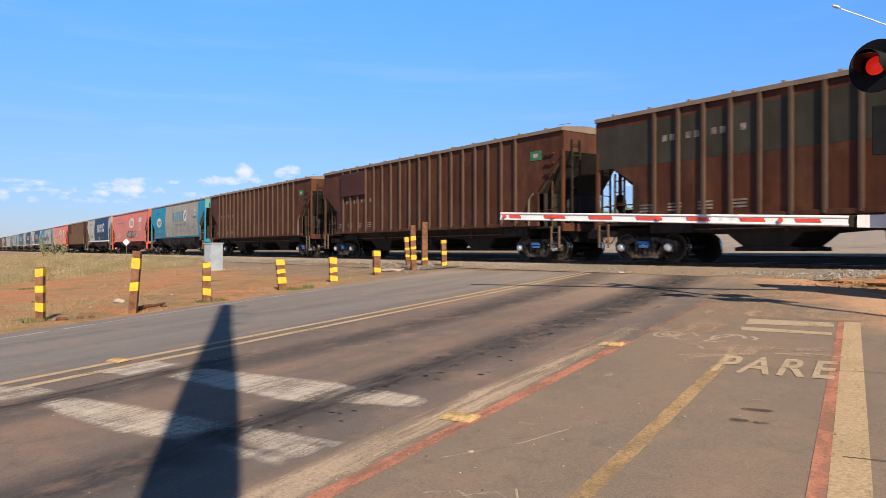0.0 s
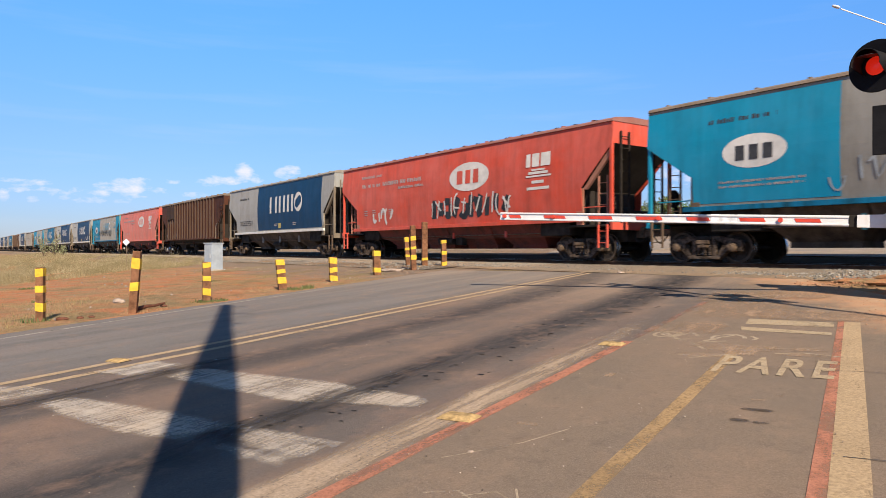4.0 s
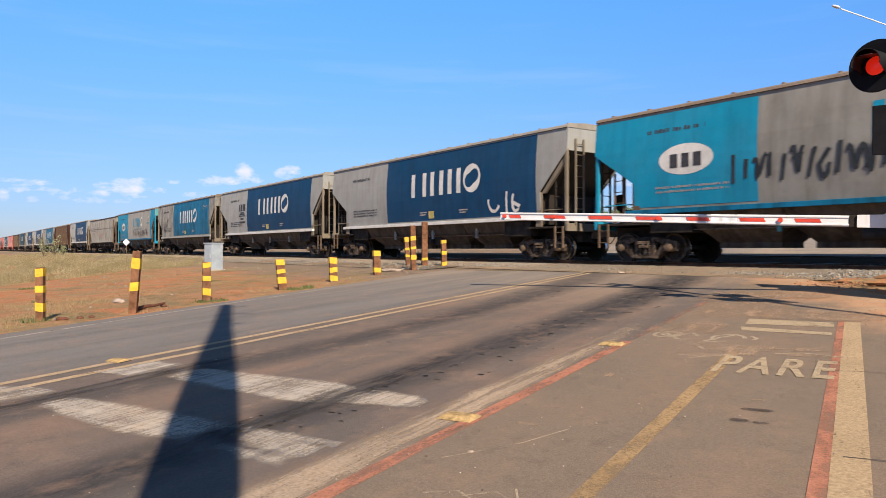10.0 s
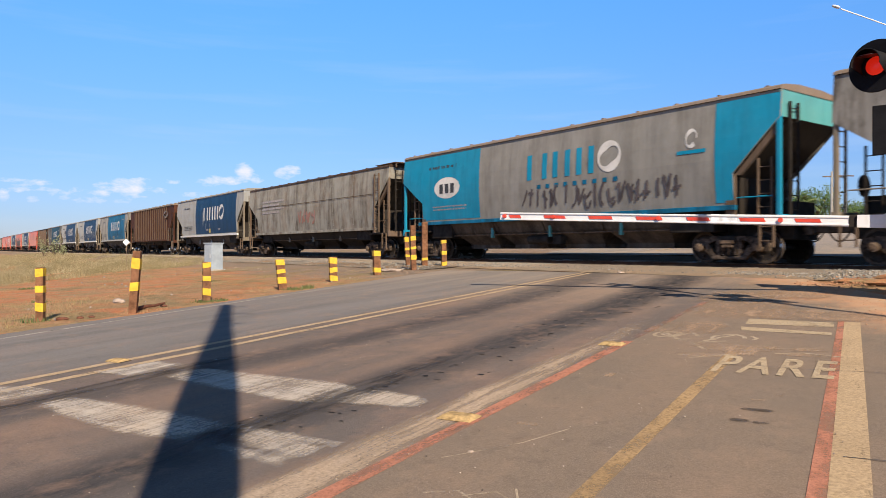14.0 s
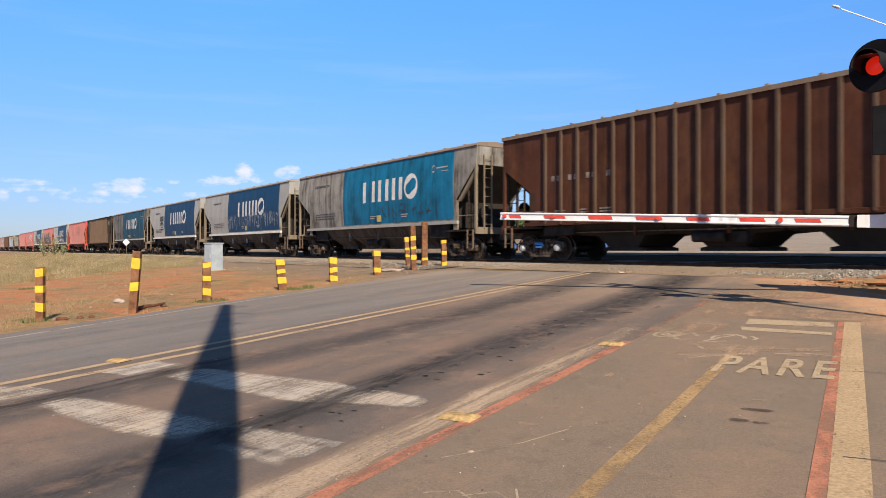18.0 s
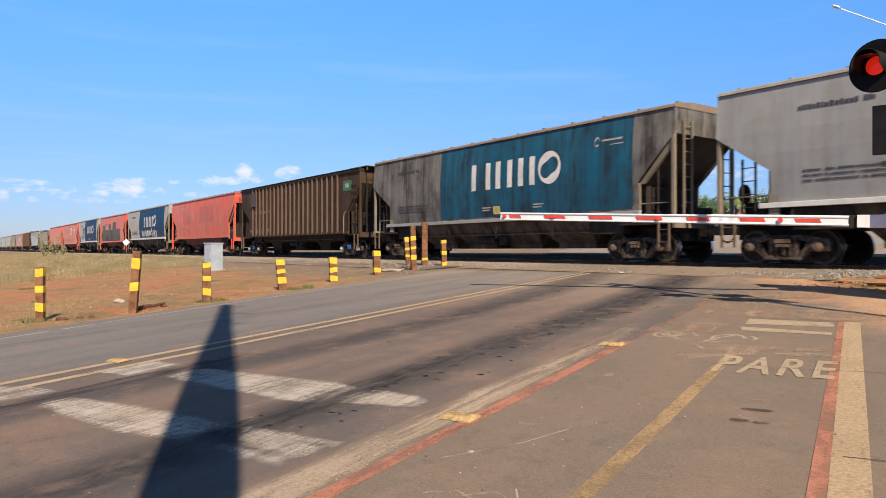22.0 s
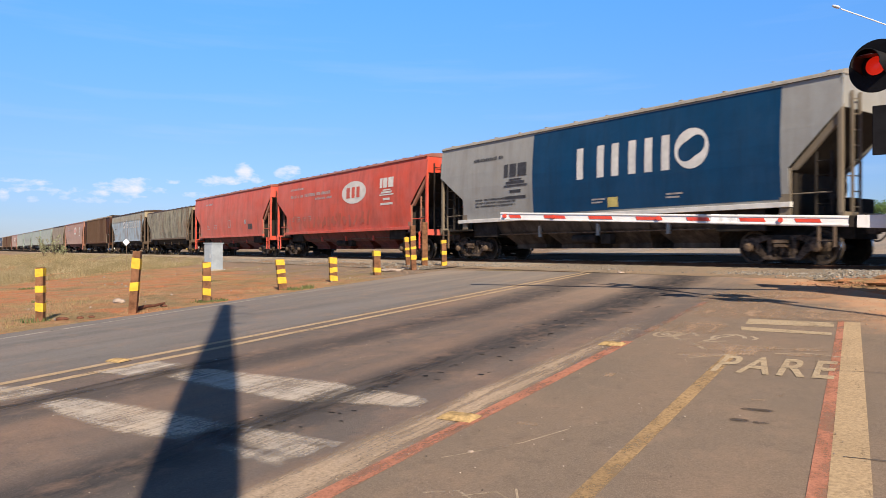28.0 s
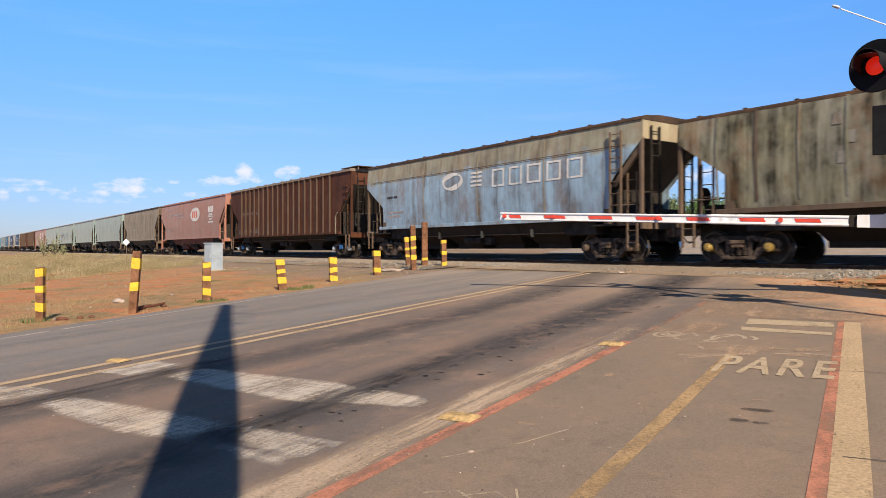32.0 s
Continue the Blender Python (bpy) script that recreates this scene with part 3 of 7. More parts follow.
bar("centre_line", -45, 19.2, -7.31, -7.18, M_YEL, "dusty yellow centre line painted on asphalt", skew=0.010)
bar("centre_line", -45, 18.8, -6.91, -6.78, M_YEL, "dusty yellow centre line painted on asphalt", skew=0.003)
marking("edge_line", [(-20, -8.9), (-20, -9.02), (5, -10.80), (9, -11.26), (13.5, -11.6), (13.5, -11.54), (9, -11.17), (5, -10.71)], M_LINE, "thin worn white edge line at the verge", 0.008)
bar("edge_band", -12, 11.0, -2.86, -2.40, M_BUFF, "sandy buff band worn along the road edge", 0.009)
bar("red_line", -45, 7.8, -2.445, -2.325, M_RED, "faded red line between road and cycle path", 0.012)
bar("red_line", 7.8, 12.4, -2.44, -2.33, M_RED_F, "almost rubbed out red line between road and cycle path", 0.012)
bar("cycle_line", -45, 7.5, -1.275, -1.165, M_YELB, "faded yellow centre line of the cycle path", 0.012)
marking("red_line", [(-4, -0.13), (-4, -0.02), (10.1, -0.352), (10.1, -0.420)], M_RED, "faded red line at the outer side of the cycle path", 0.012)
marking("edge_band", [(-4, -0.018), (-4, 0.19), (10.0, -0.18), (10.0, -0.350)], M_EDGE, "worn cream white band along the cycle path", 0.012)

# two rows of white stop bars, wiped into pieces by the tyres
def coat_mat():
    """White paint whose coat is thin at the rims and where tyres roll; grit shows through in lines along the traffic."""
    m = Nodes("tyre_wiped_white_paint", 0.8)
    at = m.n("ShaderNodeAttribute")
    at.attribute_name = "coat"
    line = m.noise(3.0, 6, 0.7, m.coords((7.0, 0.5, 1)), 0.3, 0.7)
    cross = m.noise(4.0, 5, 0.7, m.coords((0.6, 5.0, 1)), 0.3, 0.7)
    grit = m.noise(60, 3, 0.7, None, 0.3, 0.7)
    blot = m.noise(2.3, 5, 0.65, None, 0.3, 0.7)
    n = m.math("ADD", m.math("ADD", m.math("MULTIPLY", line, 0.42), m.math("MULTIPLY", grit, 0.32)), m.math("ADD", m.math("MULTIPLY", cross, 0.18), m.math("MULTIPLY", blot, 0.38)))
    k = m.math("MULTIPLY", m.math("SUBTRACT", m.math("MULTIPLY", at.outputs["Fac"], 1.22), n), 1.7, True)
    k = m.math("MULTIPLY", k, 0.88)
    m.color(m.mix(m.noise(1.6, 5, 0.65, None, 0.3, 0.7), (0.52, 0.42, 0.33), (0.47, 0.42, 0.37)))
    m.bump(grit, 0.3, 0.005)
    t, x = m.n("ShaderNodeBsdfTransparent"), m.n("ShaderNodeMixShader")
    m.link(k, x.inputs[0])
    m.link(t.outputs[0], x.inputs[1])
    m.link(m.b.outputs[0], x.inputs[2])
    m.link(x.outputs[0], m.nt.nodes["Material Output"].inputs[0])
    return m.mat


M_COAT = coat_mat()


def worn_bar(outline, full, label, soft=0.16, lift=0.010, cell=0.05):
    """A painted bar on a fine grid over its outline of (r, q); full: its thickest coat."""
    def inside(r, q):
        hit = False
        for (r0, q0), (r1, q1) in zip(outline, outline[1:] + outline[:1]):
            if (q0 > q) != (q1 > q) and r < (r1 - r0) * (q - q0) / (q1 - q0) + r0:
                hit = not hit
        return hit

    def gap(r, q):
        best = 9.0
        for (r0, q0), (r1, q1) in zip(outline, outline[1:] + outline[:1]):
            dr, dq = r1 - r0, q1 - q0
            k = max(0.0, min(1.0, ((r - r0) * dr + (q - q0) * dq) / (dr * dr + dq * dq)))
            best = min(best, math.hypot(r - r0 - k * dr, q - q0 - k * dq))
        return best

    ra, rb = min(p[0] for p in outline) - 0.12, max(p[0] for p in outline) + 0.12
    qa, qb = min(p[1] for p in outline) - 0.15, max(p[1] for p in outline) + 0.15
    nr, nq = int((rb - ra) / cell) + 1, int((qb - qa) / cell) + 1
    verts, coat = [], []
    for i in range(nr + 1):
        for k in range(nq + 1):
            r, q = ra + (rb - ra) * i / nr, qa + (qb - qa) * k / nq
            d = gap(r, q) * (1 if inside(r, q) else -1)
            c = max(0.0, min(1.0, 0.5 + d / soft)) * full
            for q0, w, deep in ((-3.74, 0.20, 0.32), (-6.10, 0.20, 0.45)):
                c *= 1 - deep * math.exp(-((q - q0) / w) ** 2)
            verts.append((q, r, rq(r, q, lift).z))
            coat.append(c)
    w = nq + 1
    faces = [(i * w + k, i * w + k + 1, (i + 1) * w + k + 1, (i + 1) * w + k) for i in range(nr) for k in range(nq)]
    me = raw("stop_bar", verts, faces)
    me.attributes.new("coat", "FLOAT", "POINT").data.foreach_set("value", coat)
    ob = put("stop_bar", me, M_COAT)
    ob.matrix_basis = ROAD_M
    return tagged(ob, label, "road marking", kind="structure")


L_BAR = "rubbed white stop bar painted across the lane"
worn_bar([(4.20, -6.88), (4.95, -6.80), (4.92, -5.95), (4.20, -6.05)], 0.86, L_BAR)
worn_bar([(4.34, -6.0), (4.87, -6.05), (4.86, -5.46), (4.84, -4.09), (4.72, -3.15), (4.54, -2.92), (4.28, -2.98), (4.24, -3.35), (4.08, -3.94), (4.22, -5.12)], 0.86, L_BAR)
worn_bar([(2.92, -7.1), (3.36, -7.2), (3.62, -6.85), (3.60, -6.1), (3.24, -6.0), (2.98, -6.15)], 0.74, L_BAR)
worn_bar([(3.02, -5.42), (3.22, -6.15), (3.40, -6.35), (3.52, -6.0), (3.53, -5.0), (3.50, -3.95), (3.47, -2.85), (3.32, -2.85), (3.28, -3.85), (2.98, -3.85), (2.92, -4.45)], 0.86, L_BAR, lift=0.0104)
worn_bar([(3.18, -3.97), (3.12, -3.0), (2.88, -2.75), (2.94, -3.5), (2.96, -3.97)], 0.80, "almost wiped out end of a white stop bar", 0.2, 0.0098)
worn_bar([(3.56, -4.0), (3.47, -3.33), (3.40, -2.86), (3.04, -2.76), (2.98, -3.04), (3.10, -3.6)], 0.82, "almost wiped out end of a white stop bar", 0.25, 0.0092)
worn_bar([(3.50, -6.65), (3.52, -5.96), (3.12, -5.43), (3.12, -5.9)], 0.82, "rubbed link between two white stop bars", 0.2, 0.0092)

bar("tyre_mark", 2.0, 6.6, -3.98, -3.52, M_TYRE, "dark rubber track worn over the stop bars", 0.0115)
bar("tyre_mark", 1.9, 6.0, -6.32, -5.92, M_TYRE, "dark rubber track worn over the stop bars", 0.0115)

# lettering on the path
txt = bpy.data.curves.new("lettering", "FONT")
txt.body, txt.align_x, txt.size, txt.extrude, txt.offset, txt.space_character = "PARE", "LEFT", 1.0, 0.0, 0.019, 1.22
tob = new("lettering_curve", txt)
bpy.context.view_layer.update()
tme = bpy.data.meshes.new_from_object(tob.evaluated_get(bpy.context.evaluated_depsgraph_get()))
bpy.data.objects.remove(tob)
bpy.data.curves.remove(txt)
xs = [v.co.x for v in tme.vertices]
ys = [v.co.y for v in tme.vertices]
for v in tme.vertices:
    q = -1.25 + (v.co.x - min(xs)) / (max(xs) - min(xs)) * 0.95
    r = 6.46 + (v.co.y - min(ys)) / (max(ys) - min(ys)) * 0.80
    v.co = (q, r, rq(r, q, 0.0145).z)
tme.update()
tme.materials.clear()
lett = put("painted_lettering", tme, M_PARE)
lett.matrix_basis = ROAD_M
tagged(lett, "white word PARE painted on the cycle path", "road marking", kind="structure")
marking("give_way_bar", [(10.04, -1.45), (9.92, -0.46), (9.50, -0.44), (9.56, -1.42)], M_PARE, "dusty white bar painted across the cycle path", 0.012)
marking("give_way_bar", [(9.28, -1.43), (9.06, -0.44), (8.87, -0.43), (8.98, -1.38)], M_PARE, "dusty white bar painted across the cycle path", 0.012)
for r, q, a, b in ((5.25, -0.70, 0.05, 0.12), (4.94, -0.77, 0.05, 0.07), (4.92, -0.64, 0.035, 0.06)):
    marking("oil_stain", [(r + a * math.sin(i * math.tau / 18), q + b * math.cos(i * math.tau / 18) * (1 + 0.2 * math.sin(3 * i))) for i in range(18)], M_OIL, "dark oil stain on the cycle path", 0.012)


def scribble(name, strokes, mat, label, lift, w=0.03):
    """A drawing of narrow painted strokes in the road's frame: lists of (r, q)."""
    verts, faces = [], []
    for st in strokes:
        for (r0, q0), (r1, q1) in zip(st, st[1:]):
            d = Vector((q1 - q0, r1 - r0))
            if d.length < 1e-4:
                continue
            nrm = Vector((-d.y, d.x)).normalized() * w / 2
            k = len(verts)
            for q, r in ((q0 - nrm.x, r0 - nrm.y), (q1 - nrm.x, r1 - nrm.y), (q1 + nrm.x, r1 + nrm.y), (q0 + nrm.x, r0 + nrm.y)):
                verts.append((q, r, rq(r, q, lift).z))
            faces.append((k, k + 1, k + 2, k + 3))
    ob = put(name, raw(name, verts, faces), mat)
    ob.matrix_basis = ROAD_M
    return tagged(ob, label, "road marking", kind="structure")


def ring(r, q, a, b, n=14):
    return [(r + a * math.sin(i * math.tau / n), q + b * math.cos(i * math.tau / n)) for i in range(n + 1)]


# a rubbed cycle symbol, and streaks of old paint and dust round the word
scribble("cycle_symbol", [ring(8.42, -2.10, 0.22, 0.15), ring(8.45, -2.08, 0.13, 0.09), ring(8.35, -1.42, 0.24, 0.17)[:10], [(8.62, -2.2), (8.25, -2.0), (8.05, -1.88)], [(8.3, -2.0), (8.62, -1.86), (8.36, -1.74)],
                          [(8.05, -1.95), (8.15, -1.78)], [(8.05, -1.62), (8.30, -1.52), (8.62, -1.36)], [(7.95, -1.66), (8.12, -1.40)], [(8.52, -1.20), (8.40, -1.13), (8.28, -1.15)]],
         M_FAINT, "rubbed white cycle symbol on the path", 0.0125, 0.045)
scribble("old_marking", [[(7.9, -1.72), (7.55, -1.52), (7.72, -1.30), (7.62, -1.05)], [(7.16, -1.68), (7.12, -1.45), (7.32, -1.22), (7.45, -1.05)], [(7.02, -1.55), (7.18, -1.36)], [(7.72, -1.02), (7.85, -0.62), (7.78, -0.48)], [(7.5, -0.85), (7.62, -0.62), (7.52, -0.3)]], M_FAINT, "traces of an older rubbed marking", 0.0125, 0.035)
for k, (r, q, a, b) in enumerate(((7.72, -1.28, 0.24, 0.42), (7.82, -0.72, 0.12, 0.36), (7.5, -0.55, 0.10, 0.30), (7.2, -1.5, 0.10, 0.26), (7.45, -1.15, 0.18, 0.16))):
    marking("dust_drift", [(r + a * math.sin(i * math.tau / 18), q + b * math.cos(i * math.tau / 18) * (1 + 0.2 * math.sin(3 * i))) for i in range(18)], M_DUST, "thin drift of pinkish red dust on the path", 0.0126 + 0.0003 * k)
# pale sandy dust blown over the upper end of the path
for k, (r, q, a, b) in enumerate(((11.2, -1.6, 1.5, 0.8), (10.6, -0.6, 0.7, 0.9), (12.9, -2.0, 1.3, 0.7), (9.0, -2.0, 0.7, 0.5), (13.4, -1.1, 0.9, 0.6))):
    marking("dust_drift", [(r + a * math.sin(i * math.tau / 18), q + b * math.cos(i * math.tau / 18) * (1 + 0.15 * math.sin(3 * i))) for i in range(18)], M_SAND, "thin drift of pale sandy dust on the path", 0.0165 + 0.0006 * k)


scribble("scratch", [[(3.0, -1.75), (3.12, -1.62), (3.05, -1.5)], [(3.2, -1.55), (3.02, -1.45)], [(3.45, -2.15), (3.9, -1.85), (4.3, -1.7)], [(2.95, -1.95), (3.05, -1.8), (2.98, -1.68)]], M_FAINT, "faint pale scratches on the cycle path", 0.0125, 0.012)
scribble("crack", [[(6.78, -1.3), (6.83, -0.9), (6.80, -0.5), (6.86, -0.1), (6.84, 0.2)], [(8.6, -0.42), (8.62, -0.2)], [(4.4, -0.16), (4.42, 0.1)]], DARK_MARK, "thin dark crack across the path", 0.0152, 0.008)


def tar_spots():
    """Small black blots that dripping loads left along the tyre track."""
    rnd = random.Random(77)
    verts, faces = [], []
    for _ in range(120):
        r = rnd.uniform(3.2, 16)
        q = -3.3 + rnd.gauss(0, 0.28) - 0.009 * (r - 8.5) ** 2
        if rnd.random() < 0.25:
            q = rnd.uniform(-6.4, -2.9)
        a, b = rnd.uniform(0.004, 0.016) * (1 + r * 0.08), rnd.uniform(0.006, 0.035) * (1 + r * 0.05)
        k = len(verts)
        for i in range(9):
            w = rnd.uniform(0.6, 1.25)
            rr, qq = r + a * w * math.sin(i * math.tau / 9), q + b * w * math.cos(i * math.tau / 9)
            verts.append((qq, rr, rq(rr, qq, 0.0085).z))
        faces.append(tuple(range(k, k + 9)))
    ob = put("tar_spots", raw("tar_spots", verts, faces), plain("black_tar", (0.022, 0.02, 0.019), 0.75, 0, 0.3, 20))
    ob.matrix_basis = ROAD_M
    tagged(ob, "small black tar blots along the tyre track", "stain", kind="stuff")


tar_spots()

BASE_STUD = plain("dusty_yellow_stud", (0.36, 0.245, 0.115), 0.8, 0, 0.4, 14)


def studs():
    bm = bmesh.new()
    w, l, h = 0.21, 0.15, 0.055
    b = [bm.verts.new(p) for p in ((-w, -l, 0), (w, -l, 0), (w, l, 0), (-w, l, 0))]
    t = [bm.verts.new(p) for p in ((-w * .72, -l * .5, h), (w * .72, -l * .5, h), (w * .72, l * .5, h), (-w * .72, l * .5, h))]
    bm.faces.new(b[::-1])
    bm.faces.new(t)
    for i in range(4):
        j = (i + 1) % 4
        bm.faces.new((b[i], b[j], t[j], t[i]))
    bmesh.ops.bevel(bm, geom=list(bm.edges), offset=0.012, segments=2, affect="EDGES")
    me = mesh_of(bm, "road_stud")
    slope = math.atan(0.046)
    for r, q, s in ((4.75, -7.22, 0.62), (4.25, -2.50, 0.68), (7.53, -2.48, 0.68)):
        p = rq(r, q, 0.010)
        tilt = Matrix.Rotation(slope, 4, Vector((-N.y, N.x, 0)))
        ob = put("road_stud", me, BASE_STUD, m=Matrix.Translation(p) @ tilt.inverted() @ Matrix.Rotation(-ROAD_AZ, 4, "Z") @ Matrix.Diagonal((s, s, s * 0.7, 1)))
        tagged(ob, "raised dusty yellow road stud on the painted line", "road stud", "road studs")


studs()


def track_bed():
    aa = [-700, -400] + list(range(-220, 61, 4)) + [120, 300]
    rnd = random.Random(5)

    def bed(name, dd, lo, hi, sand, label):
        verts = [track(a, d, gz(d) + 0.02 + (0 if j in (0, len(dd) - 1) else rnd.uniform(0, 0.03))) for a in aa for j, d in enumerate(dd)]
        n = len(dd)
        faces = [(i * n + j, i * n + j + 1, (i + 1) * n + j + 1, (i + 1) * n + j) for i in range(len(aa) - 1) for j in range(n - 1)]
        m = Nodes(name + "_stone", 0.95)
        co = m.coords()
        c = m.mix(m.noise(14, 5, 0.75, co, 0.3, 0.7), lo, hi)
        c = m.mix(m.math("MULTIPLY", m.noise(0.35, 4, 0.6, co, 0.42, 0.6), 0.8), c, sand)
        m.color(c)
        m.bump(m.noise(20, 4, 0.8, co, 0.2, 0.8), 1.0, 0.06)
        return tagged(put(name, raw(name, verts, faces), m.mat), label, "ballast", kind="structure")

    aa = [a for a in aa if a <= -20]
    bed("gravel_margin", [13.5, 14.3, 15.0, 15.5], (0.12, 0.10, 0.08), (0.30, 0.25, 0.195), (0.33, 0.20, 0.11), "sandy gravel margin along the track")
    aa = list(range(-20, 13, 2))
    bed("sandy_margin", [14.8, 15.1, 15.5], (0.28, 0.21, 0.15), (0.46, 0.36, 0.26), (0.46, 0.31, 0.20), "pale sandy strip between road and ballast")
    aa = [-700, -400] + list(range(-220, 61, 4)) + [120, 300]
    bed("ballast_shoulder", [15.5, 16.0, 16.6, 16.95], (0.25, 0.20, 0.15), (0.42, 0.335, 0.255), (0.46, 0.33, 0.22), "pale sandy ballast shoulder beside the rails")
    # dark ballast, its tone also carrying the shade below the train
    bed("track_bed", [16.95, 17.6, 18.2, 18.9, 19.9, 20.4, 20.9], (0.045, 0.030, 0.018), (0.12, 0.084, 0.055), (0.085, 0.056, 0.034), "dark ballast under the rails, train shade in its colour")


track_bed()


def rails():
    for side, off in (("near", -0.84), ("far", 0.84)):
        bm = bmesh.new()
        prof = [(-0.07, -0.16), (0.07, -0.16), (0.07, -0.148), (0.012, -0.125), (0.012, -0.045), (0.036, -0.035), (0.036, -0.004), (-0.036, -0.004), (-0.036, -0.035), (-0.012, -0.045), (-0.012, -0.125), (-0.07, -0.148)]
        a, b = track(-700, D_C + off), track(300, D_C + off)
        va = [bm.verts.new((a.x + N.x * u, a.y + N.y * u, z)) for u, z in prof]
        vb = [bm.verts.new((b.x + N.x * u, b.y + N.y * u, z)) for u, z in prof]
        for i in range(len(prof)):
            j = (i + 1) % len(prof)
            bm.faces.new((va[i], va[j], vb[j], vb[i]))
        ob = tagged(part("rail", bm, RAIL_SIDE), "long rusty steel rail with a polished top", "rail", "rails")
        bm = bmesh.new()
        va = [bm.verts.new((p.x + N.x * u, p.y + N.y * u, z)) for p in (a, b) for u, z in ((-0.034, -0.003), (0.034, -0.003), (0.03, 0.0), (-0.03, 0.0))]
        for f in ((0, 1, 2, 3), (7, 6, 5, 4), (0, 4, 5, 1), (1, 5, 6, 2), (2, 6, 7, 3), (3, 7, 4, 0)):
            bm.faces.new([va[i] for i in f])
        part("running_surface", bm, RAIL, ob, "polished steel running surface")
    # sleepers, half sunk in the ballast
    wood = plain("weathered_sleeper_wood", (0.13, 0.095, 0.07), 0.9, 0, 0.35, 5)
    bm = bmesh.new()
    box(bm, -0.12, 0.12, -1.4, 1.4, -0.30, -0.10, 0.01)
    me = mesh_of(bm, "sleeper")
    for i in range(150):
        a = A_REF - 75 + i * 0.62
        p = track(a, D_C)
        tagged(put("sleeper", me, wood, m=Matrix.Translation(p) @ Matrix.Rotation(-(math.pi / 2 - TH), 4, "Z")), "weathered wooden sleeper half sunk in ballast", "sleeper", "railway sleepers")


rails()

# ------------------------------------------------------------ wagons
cache = {}


def side_y(z, z0=1.5):
    """Half width of a smooth wagon at the height z: the side bulges a little."""
    u = (z - z0) / (4.34 - z0)
    return 1.44 + 0.09 * math.sin(math.pi * min(max(u, 0), 1)) - 0.02 * u


CUT_TAIL, CUT_NOSE = 3.30, 3.66       # heights below which the ends are open


def rim_x(half, z, nose):
    """How far a side reaches at the height z: cut back on a slant below the end wall."""
    zc, zm, cut = (CUT_NOSE, 2.36, 1.26) if nose else (CUT_TAIL, 2.32, 1.50)
    if z >= zc:
        return half
    return half - cut * (zc - max(z, zm)) / (zc - zm)


def side_mesh(half, z0, ribbed, zt, sgn):
    """One side sheet of a hopper, cut back on a slant at both ends."""
    key = ("side", half, z0, ribbed, zt, sgn)
    if key in cache:
        return cache[key]
    bm = bmesh.new()
    zs = [z0, 1.9, 2.32, 2.36, 2.75, CUT_TAIL, CUT_NOSE, zt]
    nx = 8
    skins = []
    for dep in (0.0, 0.03):
        rows = []
        for z in zs:
            e0, e1 = rim_x(half, z, False), rim_x(half, z, True)
            y = sgn * ((1.46 if ribbed else side_y(z, z0)) - dep)
            rows.append([bm.verts.new((-e0 + (e0 + e1) * i / nx, y, z)) for i in range(nx + 1)])
        for a, b in zip(rows, rows[1:]):
            for i in range(nx):
                bm.faces.new((a[i], a[i + 1], b[i + 1], b[i]))
        skins.append(rows)
    o, n = skins
    rim = [[r[0] for r in o], [r[0] for r in n]], [[r[-1] for r in o], [r[-1] for r in n]], [o[0], n[0]], [o[-1], n[-1]]
    for a, b in rim:
        for i in range(len(a) - 1):
            bm.faces.new((a[i], a[i + 1], b[i + 1], b[i]))
    cache[key] = mesh_of(bm, "side_sheet")
    return cache[key]


def end_mesh(half, z0, zt, s, low=False, inset=1.46):
    """Upright end wall, or (low) the slope sheet that runs down and inwards below it."""
    key = ("end", half, z0, zt, s, low, inset)
    if key in cache:
        return cache[key]
    bm = bmesh.new()
    zc = CUT_NOSE if s > 0 else CUT_TAIL
    h = half - 0.02
    for dep in (0.0, 0.04):
        k = s * (h - dep)
        if low:
            mid = [bm.verts.new((k, -1.45, zc - 0.003)), bm.verts.new((k, 1.45, zc - 0.003))]
            if s > 0:
                # at the nose the slope ends on an upright bulkhead
                knee = [bm.verts.new((half - inset - dep, y, 2.30)) for y in (-1.40, 1.40)]
                foot = [bm.verts.new((half - inset - dep, y, z0 - 0.25)) for y in (-1.38, 1.38)]
                bm.faces.new((knee[0], knee[1], mid[1], mid[0]))
                bm.faces.new((foot[0], foot[1], knee[1], knee[0]))
            else:
                foot = [bm.verts.new((-(half - 2.7 - dep), y, z0 + 0.05)) for y in (-1.38, 1.38)]
                bm.faces.new((foot[0], foot[1], mid[1], mid[0]))
        else:
            bm.faces.new([bm.verts.new(p) for p in ((k, -1.45, zc), (k, 1.45, zc), (k, 1.44, zt), (k, 0.5, zt + 0.17), (k, -0.5, zt + 0.17), (k, -1.44, zt))])
    cache[key] = mesh_of(bm, "end_wall")
    return cache[key]


